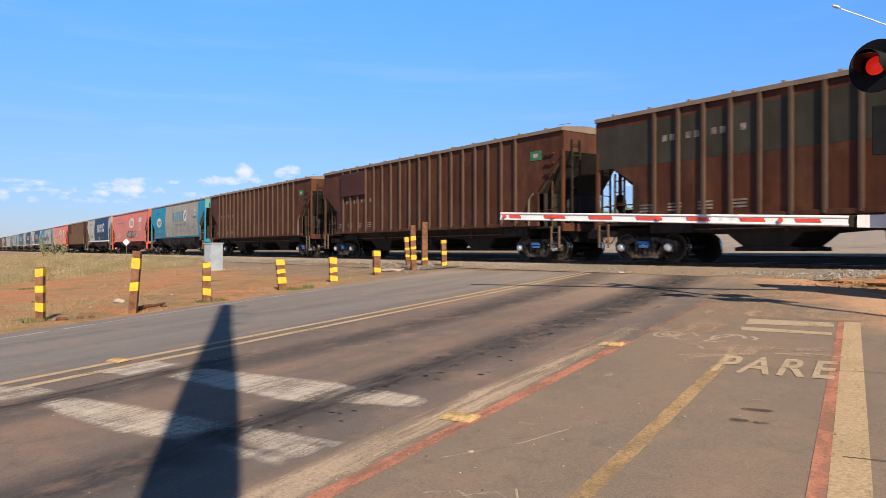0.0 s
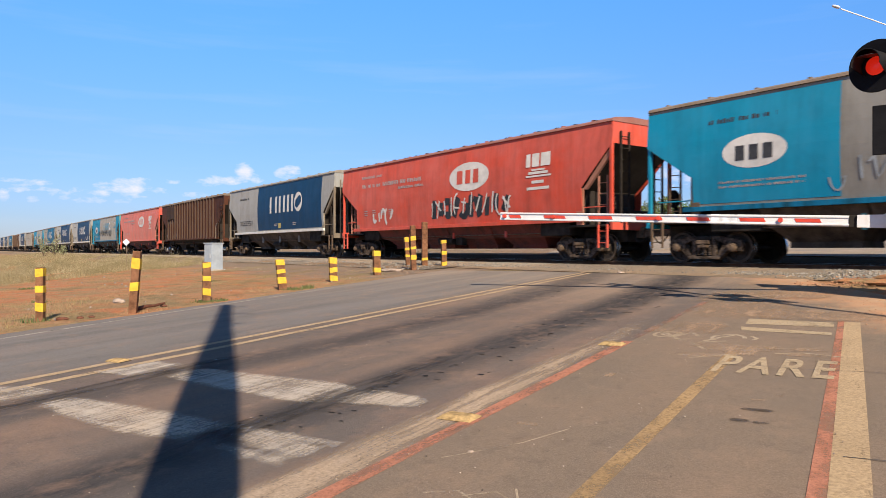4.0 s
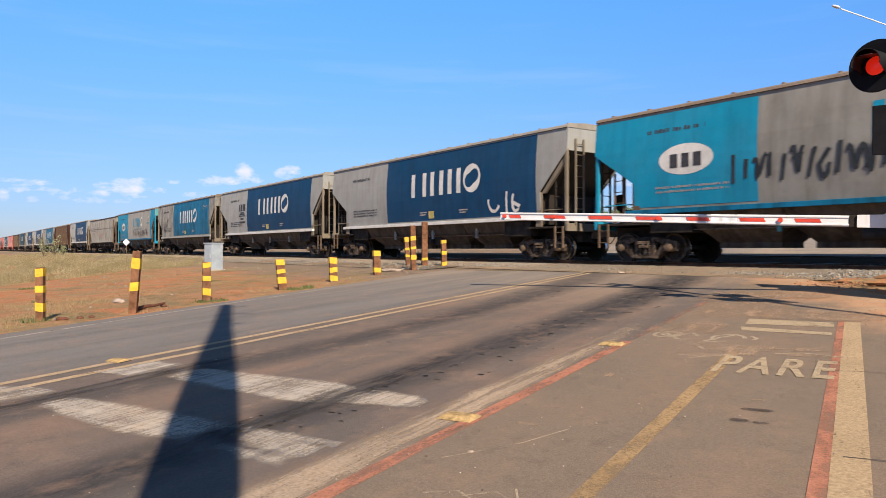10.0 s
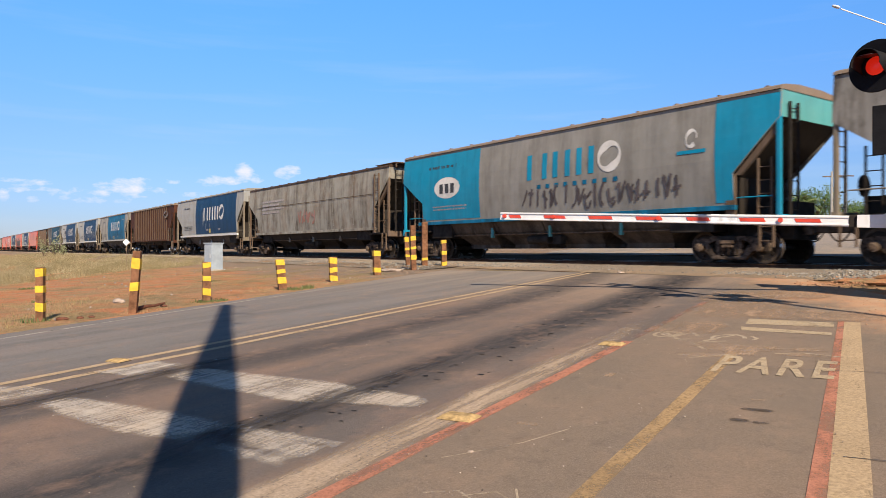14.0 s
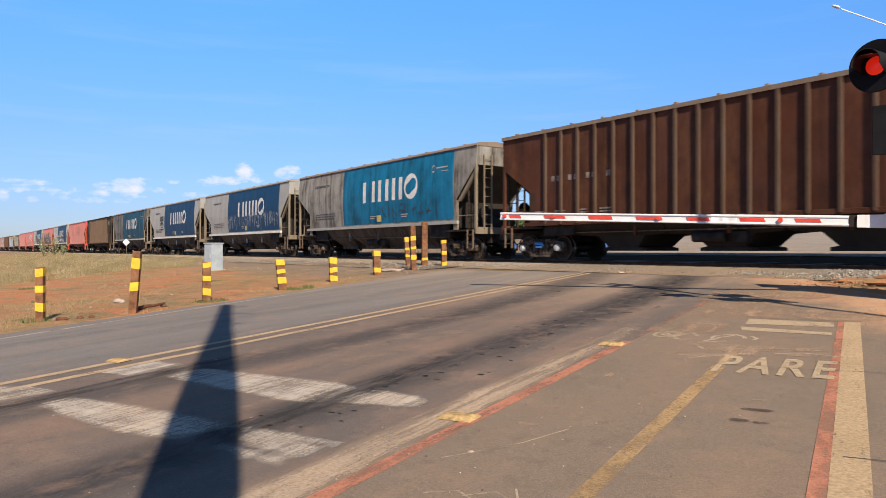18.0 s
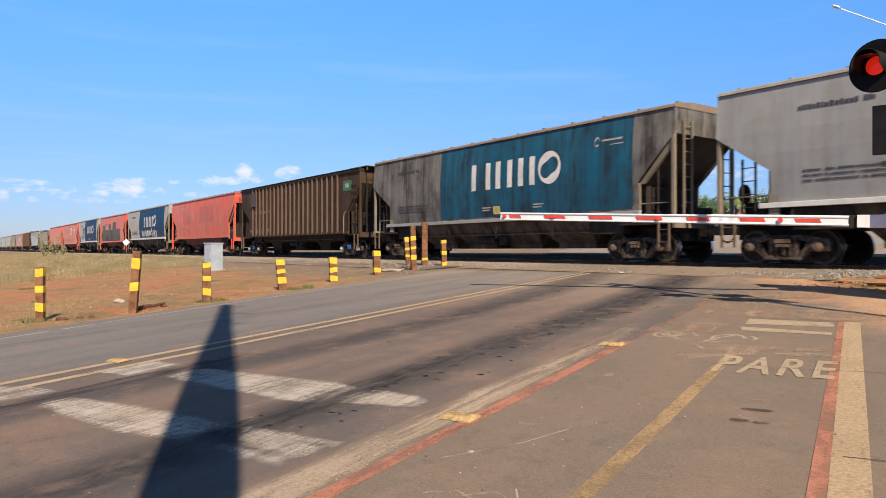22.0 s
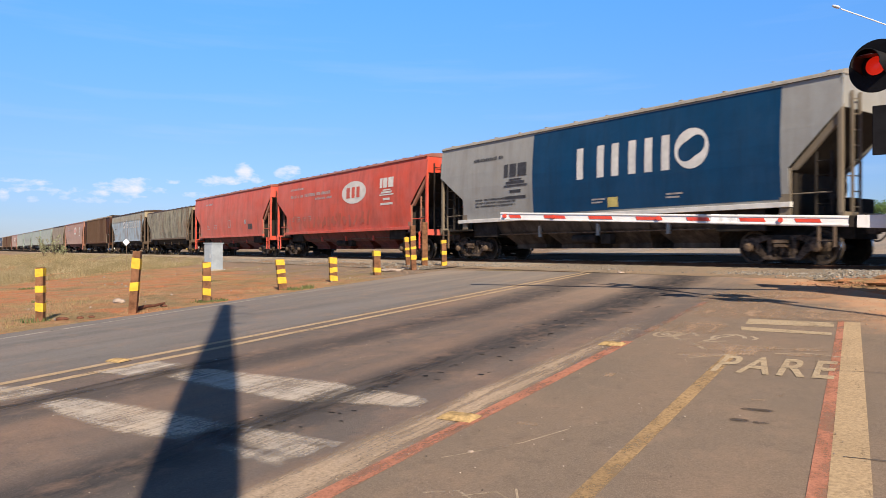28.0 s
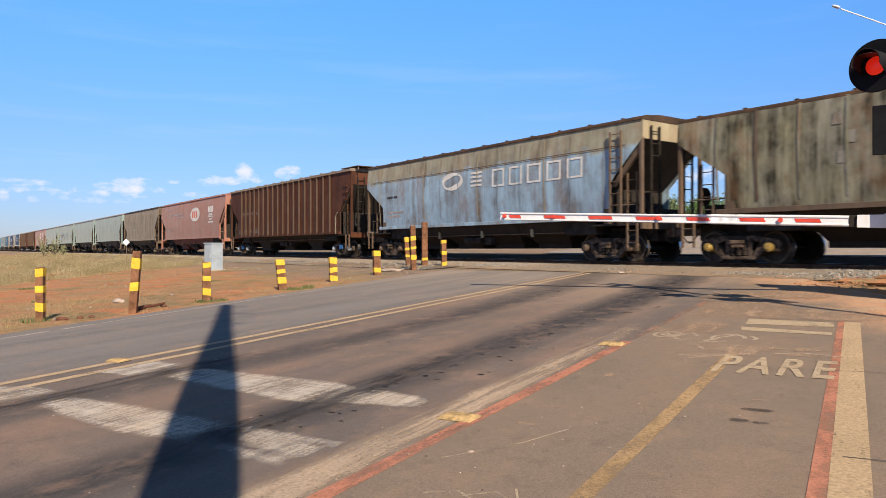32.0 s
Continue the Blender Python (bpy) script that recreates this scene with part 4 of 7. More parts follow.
def roof_mesh(half, ribbed, zt):
    key = ("roof", half, ribbed, zt)
    if key in cache:
        return cache[key]
    bm = bmesh.new()
    prof = [(-1.47, 4.2), (-1.44, 4.27), (-1.30, 4.33), (-0.6, 4.40), (0.6, 4.40), (1.30, 4.33), (1.44, 4.27), (1.47, 4.2)]
    if ribbed:
        prof = [(-1.53, 4.14), (-1.53, 4.26), (-1.40, 4.28), (-0.5, 4.36), (0.5, 4.36), (1.40, 4.28), (1.53, 4.26), (1.53, 4.14)]
    up = zt - 4.2
    a = [bm.verts.new((-half, y, z + up)) for y, z in prof]
    b = [bm.verts.new((half, y, z + up)) for y, z in prof]
    for i in range(len(prof) - 1):
        bm.faces.new((a[i], b[i], b[i + 1], a[i + 1]))
    bm.faces.new(a)
    bm.faces.new(b[::-1])
    # running board and hatch rims along the ridge
    for x in np.arange(-half + 1.2, half - 1.0, 1.35):
        box(bm, x, x + 0.9, -0.45, 0.45, 4.40 + up, 4.45 + up)
    for x in np.arange(-half + 0.5, half, 1.35):
        box(bm, x, x + 0.08, -1.30, -1.1, 4.32 + up, 4.37 + up)
    me = mesh_of(bm, "hopper_roof")
    cache[key] = me
    return me


def sheet(x0, x1, z0, z1, off=0.006, zb=1.5, flat=False):
    """A thin painted field that follows the near side."""
    bm = bmesh.new()
    k = 6
    nx = max(1, int(abs(x1 - x0) / 2.2))
    rows = []
    for i in range(k + 1):
        z = z0 + (z1 - z0) * i / k
        y = -(1.46 if flat else side_y(z, zb)) - off
        rows.append([bm.verts.new((x0 + (x1 - x0) * j / nx, y, z)) for j in range(nx + 1)])
    for a, b in zip(rows, rows[1:]):
        for j in range(nx):
            bm.faces.new((a[j], a[j + 1], b[j + 1], b[j]))
    return bm


def end_sheet(h, x_in, nose, z0=1.6, z1=4.26, off=0.006, zb=1.5):
    """A painted field on one end of a side, following its slanted rim."""
    bm = bmesh.new()
    rows = []
    for z in (z0, 1.95, 2.32, 2.36, 2.6, 2.9, CUT_TAIL, CUT_NOSE, 3.95, z1):
        e = rim_x(h, z, nose)
        y = -side_y(z, zb) - off
        s = 1 if nose else -1
        rows.append([bm.verts.new((x_in, y, z)), bm.verts.new((s * (e - 0.01), y, z))])
    for a, b in zip(rows, rows[1:]):
        bm.faces.new((a[0], a[1], b[1], b[0]))
    return bm


def bars(items, off=0.011, zb=1.5, flat=False):
    """Several plain bars (x0, x1, z0, z1) of one mark."""
    bm = bmesh.new()
    for x0, x1, z0, z1 in items:
        k = max(1, int((z1 - z0) / 0.2))
        prev = None
        for i in range(k + 1):
            z = z0 + (z1 - z0) * i / k
            y = -(1.46 if flat else side_y(z, zb)) - off
            cur = [bm.verts.new((x0, y, z)), bm.verts.new((x1, y, z))]
            if prev:
                bm.faces.new((prev[0], prev[1], cur[1], cur[0]))
            prev = cur
    return bm


def ring_mark(cx, cz, rx, rz, inner, off=0.011, zb=1.5, flat=False, gap=(0.0, 0.0), n=36):
    bm = bmesh.new()
    prev = None
    for i in range(n + 1):
        t = i * math.tau / n
        w = inner + (1 - inner) * 0.35 * (1 + math.sin(t * 2 + 0.6)) * (1 if inner > 0.2 else 0)
        cur = []
        for k in (w if inner else 0.001, 1.0):
            z = cz + rz * k * math.sin(t)
            cur.append(bm.verts.new((cx + rx * k * math.cos(t), -(1.46 if flat else side_y(z, zb)) - off, z)))
        if prev and not gap[0] < t < gap[1]:
            bm.faces.new((prev[0], prev[1], cur[1], cur[0]))
        prev = cur
    return bm


def strokes(seed, x0, x1, z0, z1, count, w, off=0.016, zb=1.5, flat=False):
    """Sprayed scrawl: open arcs, slashes, stems and waves in a row, of no letters."""
    rnd = random.Random(seed)
    bm = bmesh.new()
    step, h = (x1 - x0) / count, z1 - z0
    layer = 0
    for i in range(count):
        cx, cz = x0 + step * (i + 0.5) + rnd.uniform(-0.12, 0.12) * step, z0 + h * rnd.uniform(0.42, 0.56)
        a, b = step * rnd.uniform(0.34, 0.52), h * rnd.uniform(0.36, 0.5)
        slant = rnd.uniform(-0.05, 0.22)
        kind = rnd.choice("arc slash stem wave stem".split())
        if kind == "arc":
            t0 = rnd.uniform(0, 6.2)
            lines = [[(a * math.cos(t0 + 2.8 * k / 9), b * math.sin(t0 + 2.8 * k / 9)) for k in range(10)]]
        elif kind == "wave":
            lines = [[(-a + 2 * a * k / 10, b * math.sin(k * 0.8 + 0.5) * rnd.uniform(0.6, 0.9)) for k in range(11)]]
        elif kind == "slash":
            lines = [[(-a * 0.7, -b * rnd.uniform(0.5, 1)), (a * 0.1, 0.1 * b), (a * 0.6, b * rnd.uniform(0.5, 1))]]
        else:
            lines = [[(rnd.uniform(-0.2, 0.2) * a, -b * rnd.uniform(0.7, 1)), (0, 0), (rnd.uniform(-0.3, 0.3) * a, b * rnd.uniform(0.6, 1))]]
        if rnd.random() < 0.35:
            lines.append([(-a * 0.9, b * rnd.uniform(-0.7, 0.7)), (a * 0.9, b * rnd.uniform(-0.7, 0.7))])
        for pts in lines:
            layer += 1
            prev = None
            for k, (u, v) in enumerate(pts):
                (ua, va), (ub, vb) = pts[max(k - 1, 0)], pts[min(k + 1, len(pts) - 1)]
                d = Vector((ub - ua, vb - va))
                nn = Vector((-d.y, d.x)).normalized() * w / 2 * rnd.uniform(0.75, 1.15)
                cur = []
                for sx, sz in ((u - nn.x, v - nn.y), (u + nn.x, v + nn.y)):
                    z = cz + sz
                    cur.append(bm.verts.new((cx + sx + slant * sz, -(1.46 if flat else side_y(z, zb)) - off - 0.0003 * layer, z)))
                if prev:
                    bm.faces.new((prev[0], prev[1], cur[1], cur[0]))
                prev = cur
    return bm


def shared(key, fn):
    if key not in cache:
        cache[key] = fn()
    return cache[key]


def wheelset_mesh():
    bm = bmesh.new()
    for s in (-1, 1):
        prof = [(s * 0.735, 0.10), (s * 0.72, 0.11), (s * 0.735, 0.36), (s * 0.735, 0.465), (s * 0.762, 0.465), (s * 0.775, 0.44), (s * 0.89, 0.428), (s * 0.89, 0.36), (s * 0.855, 0.345), (s * 0.835, 0.20), (s * 0.87, 0.12), (s * 0.87, 0.10)]
        lathe(bm, prof, 28)
        # drilled web: a few raised pads, so that the turning shows
        for k in range(5):
            t = k * math.tau / 5
            c = Vector((0.27 * math.cos(t), s * 0.85, 0.27 * math.sin(t)))
            tube(bm, c, c + Vector((0, s * 0.02, 0)), 0.045, 0.04, 6)
    tube(bm, (0, -1.12, 0), (0, 1.12, 0), 0.085, seg=12)
    me = mesh_of(bm, "wheelset", False)
    me.materials.append(WHEEL)
    me.materials.append(TREAD)
    me.materials.append(RIM)
    for p in me.polygons:
        rad = sorted(math.hypot(me.vertices[v].co.x, me.vertices[v].co.z) for v in p.vertices)
        if rad[0] > 0.40 and abs(p.normal.y) < 0.6:
            p.material_index = 1
        elif rad[0] > 0.34 and abs(p.normal.y) > 0.6:
            p.material_index = 2
    return me


def frame_mesh(s):
    """Cast side frame: top chord, columns and slanted tension bars with open triangles between."""
    bm = bmesh.new()
    y0, y1 = sorted((s * 0.99, s * 1.12))
    half = [(0.0, 0.73), (0.45, 0.73), (0.95, 0.65), (1.10, 0.61), (1.13, 0.50), (0.99, 0.48), (0.73, 0.48), (0.42, 0.61), (0.0, 0.61)]
    extrude_xz(bm, half[1:-1] + [(-x, z) for x, z in half[-2:0:-1]], y0, y1)
    for k in (-1, 1):
        extrude_xz(bm, [(k * x, z) for x, z in ((0.99, 0.50), (1.13, 0.50), (1.11, 0.33), (1.0, 0.33))], y0, y1)
        extrude_xz(bm, [(k * x, z) for x, z in ((0.60, 0.52), (0.735, 0.49), (0.735, 0.36), (0.47, 0.12), (0.32, 0.12))], y0 - 0.02, y1 + 0.02)
        box(bm, *sorted((k * 0.26, k * 0.37)), y0 - 0.02, y1 + 0.02, 0.13, 0.66)
    box(bm, -0.46, 0.46, y0 - 0.03, y1 + 0.03, 0.10, 0.19, 0.015)
    return mesh_of(bm, "side_frame")


def spring_mesh(s):
    bm = bmesh.new()
    for x in (-0.17, 0.0, 0.17):
        z = 0.22
        k = 0
        while z < 0.55:
            tube(bm, (x, s * 1.09, z), (x, s * 1.09, z + 0.028), 0.072, seg=8)
            tube(bm, (x, s * 1.09, z + 0.028), (x, s * 1.09, z + 0.05), 0.05, seg=8)
            z += 0.05
    return mesh_of(bm, "spring_group")


def cap_mesh(s, x):
    bm = bmesh.new()
    c = Vector((x, s * 1.02, 0.43))
    tube(bm, c, c + Vector((0, s * 0.20, 0)), 0.125, 0.115, 12)
    tube(bm, c + Vector((0, s * 0.20, 0)), c + Vector((0, s * 0.23, 0)), 0.085, 0.07, 10)
    box(bm, x - 0.16, x + 0.16, c.y - 0.08, c.y + 0.08, 0.50, 0.60, 0.01)
    return mesh_of(bm, "bearing")


def bolster_end_mesh(s):
    bm = bmesh.new()
    box(bm, -0.20, 0.20, s * 1.18 - 0.06, s * 1.18 + 0.06, 0.52, 0.62, 0.015)
    box(bm, -0.15, 0.15, s * 1.18 - 0.05, s * 1.18 + 0.05, 0.42, 0.50, 0.01)
    return mesh_of(bm, "bolster_end")


def bolster_mesh():
    bm = bmesh.new()
    box(bm, -0.22, 0.22, -1.18, 1.18, 0.55, 0.72, 0.02)
    tube(bm, (0, 0, 0.70), (0, 0, 0.86), 0.32, seg=14)
    for x in (-0.5, 0.5):
        box(bm, x - 0.06, x + 0.06, -0.95, 0.95, 0.30, 0.40)
    return mesh_of(bm, "bolster")


wheelsets = []


def bogie(wagon, x, capm, first, last):
    b = put("bogie", shared("bolster", bolster_mesh), UNDER, wagon, "cast steel bogie with two wheelsets", Matrix.Translation((x, 0, 0)))
    for s in (-1, 1):
        put("side_frame", shared(("sf", s), lambda: frame_mesh(s)), FRAME, b)
        put("spring_group", shared(("sp", s), lambda: spring_mesh(s)), FRAME, b)
        for wx in (-0.86, 0.86):
            put("bearing", shared(("cap", s, wx), lambda: cap_mesh(s, wx)), CAP_PALE if capm == BOX_BLUE else capm, b)
        put("bolster_end", shared(("be", s), lambda: bolster_end_mesh(s)), capm if capm == BOX_BLUE else STEEL_RUST, b)
    for wx in (-0.86, 0.86):
        w = put("wheelset", shared("wheelset", wheelset_mesh), WHEEL, b, "worn steel wheelset with polished rims", Matrix.Translation((wx, 0, 0.43)))
        wheelsets.append((w, wx, first, last))
    return b


def bay_mesh(ribbed, zt):
    bm = bmesh.new()

    def ring4(x, y, z):
        return [(-x, -y, z), (x, -y, z), (x, y, z), (-x, y, z)]
    if ribbed:
        levels = [ring4(1.40, 1.40, zt), ring4(1.38, 1.02, 0.86), ring4(0.74, 0.98, 0.80), ring4(0.46, 0.86, 0.46), ring4(0.62, 0.88, 0.42), ring4(0.62, 0.88, 0.33)]
    else:
        levels = [ring4(1.40, 1.40, zt), ring4(1.37, 1.12, zt - 0.50), ring4(1.12, 0.86, 0.80), ring4(0.94, 0.56, 0.56), ring4(0.94, 0.56, 0.41)]
    rings = [[bm.verts.new(p) for p in r] for r in levels]
    for a, b in zip(rings, rings[1:]):
        for i in range(4):
            j = (i + 1) % 4
            bm.faces.new((a[i], a[j], b[j], b[i]))
    bm.faces.new(rings[0])
    bm.faces.new(rings[-1])
    return mesh_of(bm, "hopper_bay")


def ladder_mesh(z0, z1, w):
    bm = bmesh.new()
    for x in (0, w):
        box(bm, x - 0.022, x + 0.022, -0.03, 0.03, z0, z1)
    z = z0 + 0.16
    while z < z1:
        tube(bm, (0, 0, z), (w, 0, z), 0.014, seg=6)
        z += 0.36
    return mesh_of(bm, "ladder")


def wagon(spec, half, first, last):
    """One hopper wagon, built about its own centre, nose along +x; z = 0 on the rails."""
    ribbed = spec.get("ribbed", False)
    z0 = spec.get("z0", 1.28 if ribbed else 1.5)
    body, endc = spec["body"], spec.get("end", spec["body"])
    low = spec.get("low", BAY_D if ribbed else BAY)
    post = spec.get("post", endc)
    light = endc in (GREY, GREY_D, GREY_M, SOOT)
    lad, inner = (post, post) if light else (UNDER, RED_END if low == LOW_RED else BROWN_D if ribbed else RUST_FRAME)
    w = tagged(new("hopper_wagon"), spec["label"], "freight wagon", "wagons of the train")
    zt = spec.get("top", 4.39 if ribbed else 4.34)
    for s in (-1, 1):
        put("side_sheet", side_mesh(half, z0, ribbed, zt, s), body, w)
        put("end_wall", end_mesh(half, z0, zt, s), endc, w)
        # the shade below the end wall is painted into this sheet
        put("slope_sheet", end_mesh(half, z0, zt, s, True, 0.98 if ribbed else 1.46), BAY_D, w, "sloping end sheet, painted near black for its shade")
    put("roof", roof_mesh(half, ribbed, zt), spec.get("roof", ROOF), w)
    fx = half + 0.02
    # sills, end platforms, posts, ladders
    for s in (-1, 1):
        bm = bmesh.new()
        box(bm, -half + 1.2, half - 1.2, s * 1.40, s * 1.52, z0 - 0.10, z0 + 0.03, 0.008)
        part("side_sill", bm, spec.get("sill", body), w)
        bm = bmesh.new()
        box(bm, s * half - 0.06 if s > 0 else -half - 0.04, s * half + 0.04 if s > 0 else -half + 0.06, -1.5, 1.5, 0.98, 1.24, 0.01)
        part("end_sill", bm, post, w)
        bm = bmesh.new()
        xa, xb = (half - 2.0, half) if s > 0 else (-half, -half + 2.0)
        box(bm, xa, xb, -1.45, 1.45, 1.10, 1.16)
        part("end_platform", bm, UNDER, w)
        bm = bmesh.new()
        box(bm, s * (half + 0.45) - 0.45, s * (half + 0.45) + 0.45, -0.10, 0.10, 0.78, 0.98, 0.02)
        box(bm, s * (half - 0.25) - 0.4, s * (half - 0.25) + 0.4, -0.18, 0.18, 0.74, 1.08, 0.02)
        part("coupler", bm, STEEL_RUST, w)
        bm = bmesh.new()
        xa, xb = sorted((s * (half - 2.5), s * (half - 0.12)))
        box(bm, xa, xb, -0.62, 0.62, 0.62, 1.06, 0.02)
        part("draft_gear", bm, UNDER, w)
        bm = bmesh.new()
        xa, xb = sorted((s * (half - 3.35), s * (half - 1.95)))
        box(bm, xa, xb, -1.30, 1.30, 0.84, z0 - 0.02, 0.02)
        part("body_bolster", bm, UNDER, w)
        bm = bmesh.new()
        xa, xb = sorted((s * (half - 0.86), s * (half - 0.26)))
        box(bm, xa, xb, -0.55, 0.75, 1.16, 1.62, 0.02)
        tube(bm, (s * (half - 0.40), -0.75, 1.85), (s * (half - 0.34), -0.75, 1.85), 0.26, seg=16)
        box(bm, s * (half - 0.42) - 0.03, s * (half - 0.42) + 0.03, -0.80, -0.70, 1.16, 1.85)
        part("brake_gear", bm, UNDER, w, "dark hand brake wheel and valve box")
        bm = bmesh.new()
        sweep(bm, [Vector((s * (half + 0.02 + 0.52 * k / 8), -0.48, 0.92 - 0.36 * math.sin(math.pi * (0.06 + 0.80 * k / 8)))) for k in range(9)], 0.02, 6)
        part("air_hose", bm, UNDER, w)
        for e in (-1, 1):
            bm = bmesh.new()
            x = s * (half - 0.06)
            box(bm, x - 0.05, x + 0.05, e * 1.43 - 0.05, e * 1.43 + 0.05, 1.16, (CUT_NOSE if s > 0 else CUT_TAIL) + 0.06, 0.006)
            part("corner_post", bm, post, w)
        # gusset plate where the slanted side ends
        bm = bmesh.new()
        x = s * (half - (1.36 if s > 0 else 1.57))
        box(bm, x - 0.14, x + 0.14, -1.46, -1.40, 1.16, 2.34, 0.004)
        part("gusset_plate", bm, inner, w)
        if s > 0:
            # slanted channel under the cut rim
            bm = bmesh.new()
            extrude_xz(bm, [(half - 1.27, 2.30), (half - 0.06, CUT_NOSE - 0.06), (half - 0.06, CUT_NOSE - 0.30), (half - 1.10, 2.30)], -1.43, -1.33)
            part("slant_channel", bm, inner, w)
        bm = bmesh.new()
        x = s * (half - 0.66)
        for dx in (-0.02, 0.34):
            box(bm, x + dx - 0.02, x + dx + 0.02, -1.34, -1.28, 1.16, 2.7)
        for k in range(4):
            tube(bm, (x - 0.02, -1.31, 1.45 + 0.34 * k), (x + 0.34, -1.31, 1.45 + 0.34 * k), 0.013, seg=6)
        part("platform_ladder", bm, UNDER if light else inner, w)
        put("end_ladder", shared(("ladder", 1), lambda: ladder_mesh(1.2, 4.05, 0.38)), lad, w, "", Matrix.Translation((s * (half + 0.05), -1.12 * 1, 0)) @ Matrix.Rotation(math.pi / 2, 4, "Z"))
        put("step", shared(("step", 1), lambda: ladder_mesh(0.42, 1.15, 0.36)), post if low == LOW_RED else RUST_FRAME, w, "", Matrix.Translation((s * (half - 0.35) - 0.18, -1.5, 0)))
        bm = bmesh.new()
        x = s * (half - 0.9)
        tube(bm, (x - 0.6, -1.36, 1.72), (x + 0.6, -1.36, 1.72), 0.018, seg=6)
        part("grab_rail", bm, post, w)
        bm = bmesh.new()
        tube(bm, (s * (half - 1.0), 0.5, 1.62), (s * (half - 1.0), -0.35, 1.62), 0.16, seg=12)
        part("brake_cylinder", bm, UNDER, w)
    bm = bmesh.new()
    box(bm, -half + 0.3, half - 0.3, -0.22, 0.22, 0.86, 1.12)
    part("centre_sill", bm, UNDER, w)
    bm = bmesh.new()
    tube(bm, (-half + 2.9, -1.16, 0.93), (half - 2.9, -1.16, 0.93), 0.022, seg=6)
    part("brake_pipe", bm, STEEL_RUST, w)
    for k in range(3):
        x = (k - 1) * (half - 3.6) * 0.62 + 0.3
        bm = bmesh.new()
        box(bm, x - 0.05, x + 0.05, -1.22, -1.14, 0.82, z0 - 0.06)
        part("pipe_bracket", bm, endc, w)
    bm = bmesh.new()
    tube(bm, (-0.9, -1.0, 0.72), (0.1, -1.0, 0.72), 0.15, seg=12)
    box(bm, 0.35, 0.75, -1.12, -0.86, 0.55, 0.85, 0.02)
    part("air_tank", bm, UNDER, w)
    n = spec.get("bays", 3 if ribbed else 4)
    span = 2 * half - 2 * 3.3
    for i in range(n):
        x = -span / 2 + span * (i + 0.5) / n
        sc = span / n / 2.82
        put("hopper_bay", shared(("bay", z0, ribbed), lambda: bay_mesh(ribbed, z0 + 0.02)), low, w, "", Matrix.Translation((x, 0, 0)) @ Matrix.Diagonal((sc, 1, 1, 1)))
    for s in (-1, 1):
        bogie(w, s * (half - 1.62), spec.get("cap", STEEL_RUST), first, last)
    if ribbed:
        def rib():
            bm = bmesh.new()
            box(bm, -0.045, 0.045, -0.09, 0.0, z0 - 0.06, zt - 0.05, 0.008)
            return mesh_of(bm, "rib")
        me = shared(("rib", z0, zt), rib)
        rib_m = UMBER_RIB if body == BROWN_D else BROWN_RIB
        k = spec.get("ribs", 18)
        a, b = -half + 2.25, half - 2.35
        for i in range(k):
            x = a + (b - a) * i / (k - 1)
            put("rib", me, rib_m, w, "", Matrix.Translation((x, -1.46, 0)))
            put("rib", me, rib_m, w, "", Matrix.Translation((x, 1.56, 0)))
        # grab irons and a bent hand rail on the blank nose part
        for z in (2.95, 3.28, 3.60):
            bm = bmesh.new()
            box(bm, half - 0.82, half - 0.42, -1.53, -1.50, z, z + 0.05)
            for x in (half - 0.82, half - 0.46):
                box(bm, x, x + 0.04, -1.50, -1.458, z, z + 0.05)
            part("grab_iron", bm, body, w)
        bm = bmesh.new()
        sweep(bm, [Vector((half - 1.62, -1.53, 1.2)), Vector((half - 1.62, -1.53, 2.0)), Vector((half - 1.58, -1.53, 2.14)), Vector((half - 1.40, -1.53, 2.30))], 0.03, 6)
        part("hand_rail", bm, TAN, w)
    if spec.get("rack"):
        # grating platform at the nose end of the roof
        bm = bmesh.new()
        box(bm, half - 1.5, half + 0.35, -1.3, 1.3, zt + 0.17, zt + 0.20)
        for x in (half - 1.4, half - 0.6, half + 0.25):
            for y in (-1.25, 1.2):
                box(bm, x, x + 0.05, y, y + 0.05, zt - 0.02, zt + 0.17)
        part("roof_platform", bm, RUST_FRAME, w, "rusty steel roof platform")
    # thin hand hoop over the nose end of the roof
    bm = bmesh.new()
    hz = zt + (0.26 if ribbed else 0.20)
    tube(bm, (half - 0.75, -1.0, hz - 0.16), (half - 0.72, -1.0, hz), 0.012, seg=6)
    tube(bm, (half - 0.72, -1.0, hz), (half - 0.14, -1.0, hz - 0.02), 0.012, seg=6)
    tube(bm, (half - 0.14, -1.0, hz - 0.02), (half - 0.08, -1.0, hz - 0.18), 0.012, seg=6)
    part("hand_hoop", bm, GREY, w, "thin pale hand hoop")
    if spec.get("rim"):
        # rim board carried on short posts above the eaves
        bm = bmesh.new()
        box(bm, -half + 0.05, half - 0.05, -1.54, -1.36, zt + 0.095, zt + 0.135, 0.005)
        part("roof_rim", bm, BROWN_D, w)
        bm = bmesh.new()
        box(bm, -0.04, 0.04, -1.52, -1.42, zt + 0.04, zt + 0.095)
        me = mesh_of(bm, "rim_post")
        for i in range(20):
            put("rim_post", me, UMBER_RIB, w, "", Matrix.Translation(((i + 0.5) / 20 * (2 * half - 0.2) - half + 0.1, 0, 0)))
    if spec.get("side_ladder"):
        put("side_ladder", shared(("ladder", 2), lambda: ladder_mesh(1.2, 3.96, 0.42)), post, w, "", Matrix.Translation((half - 1.15, -1.56, 0)))
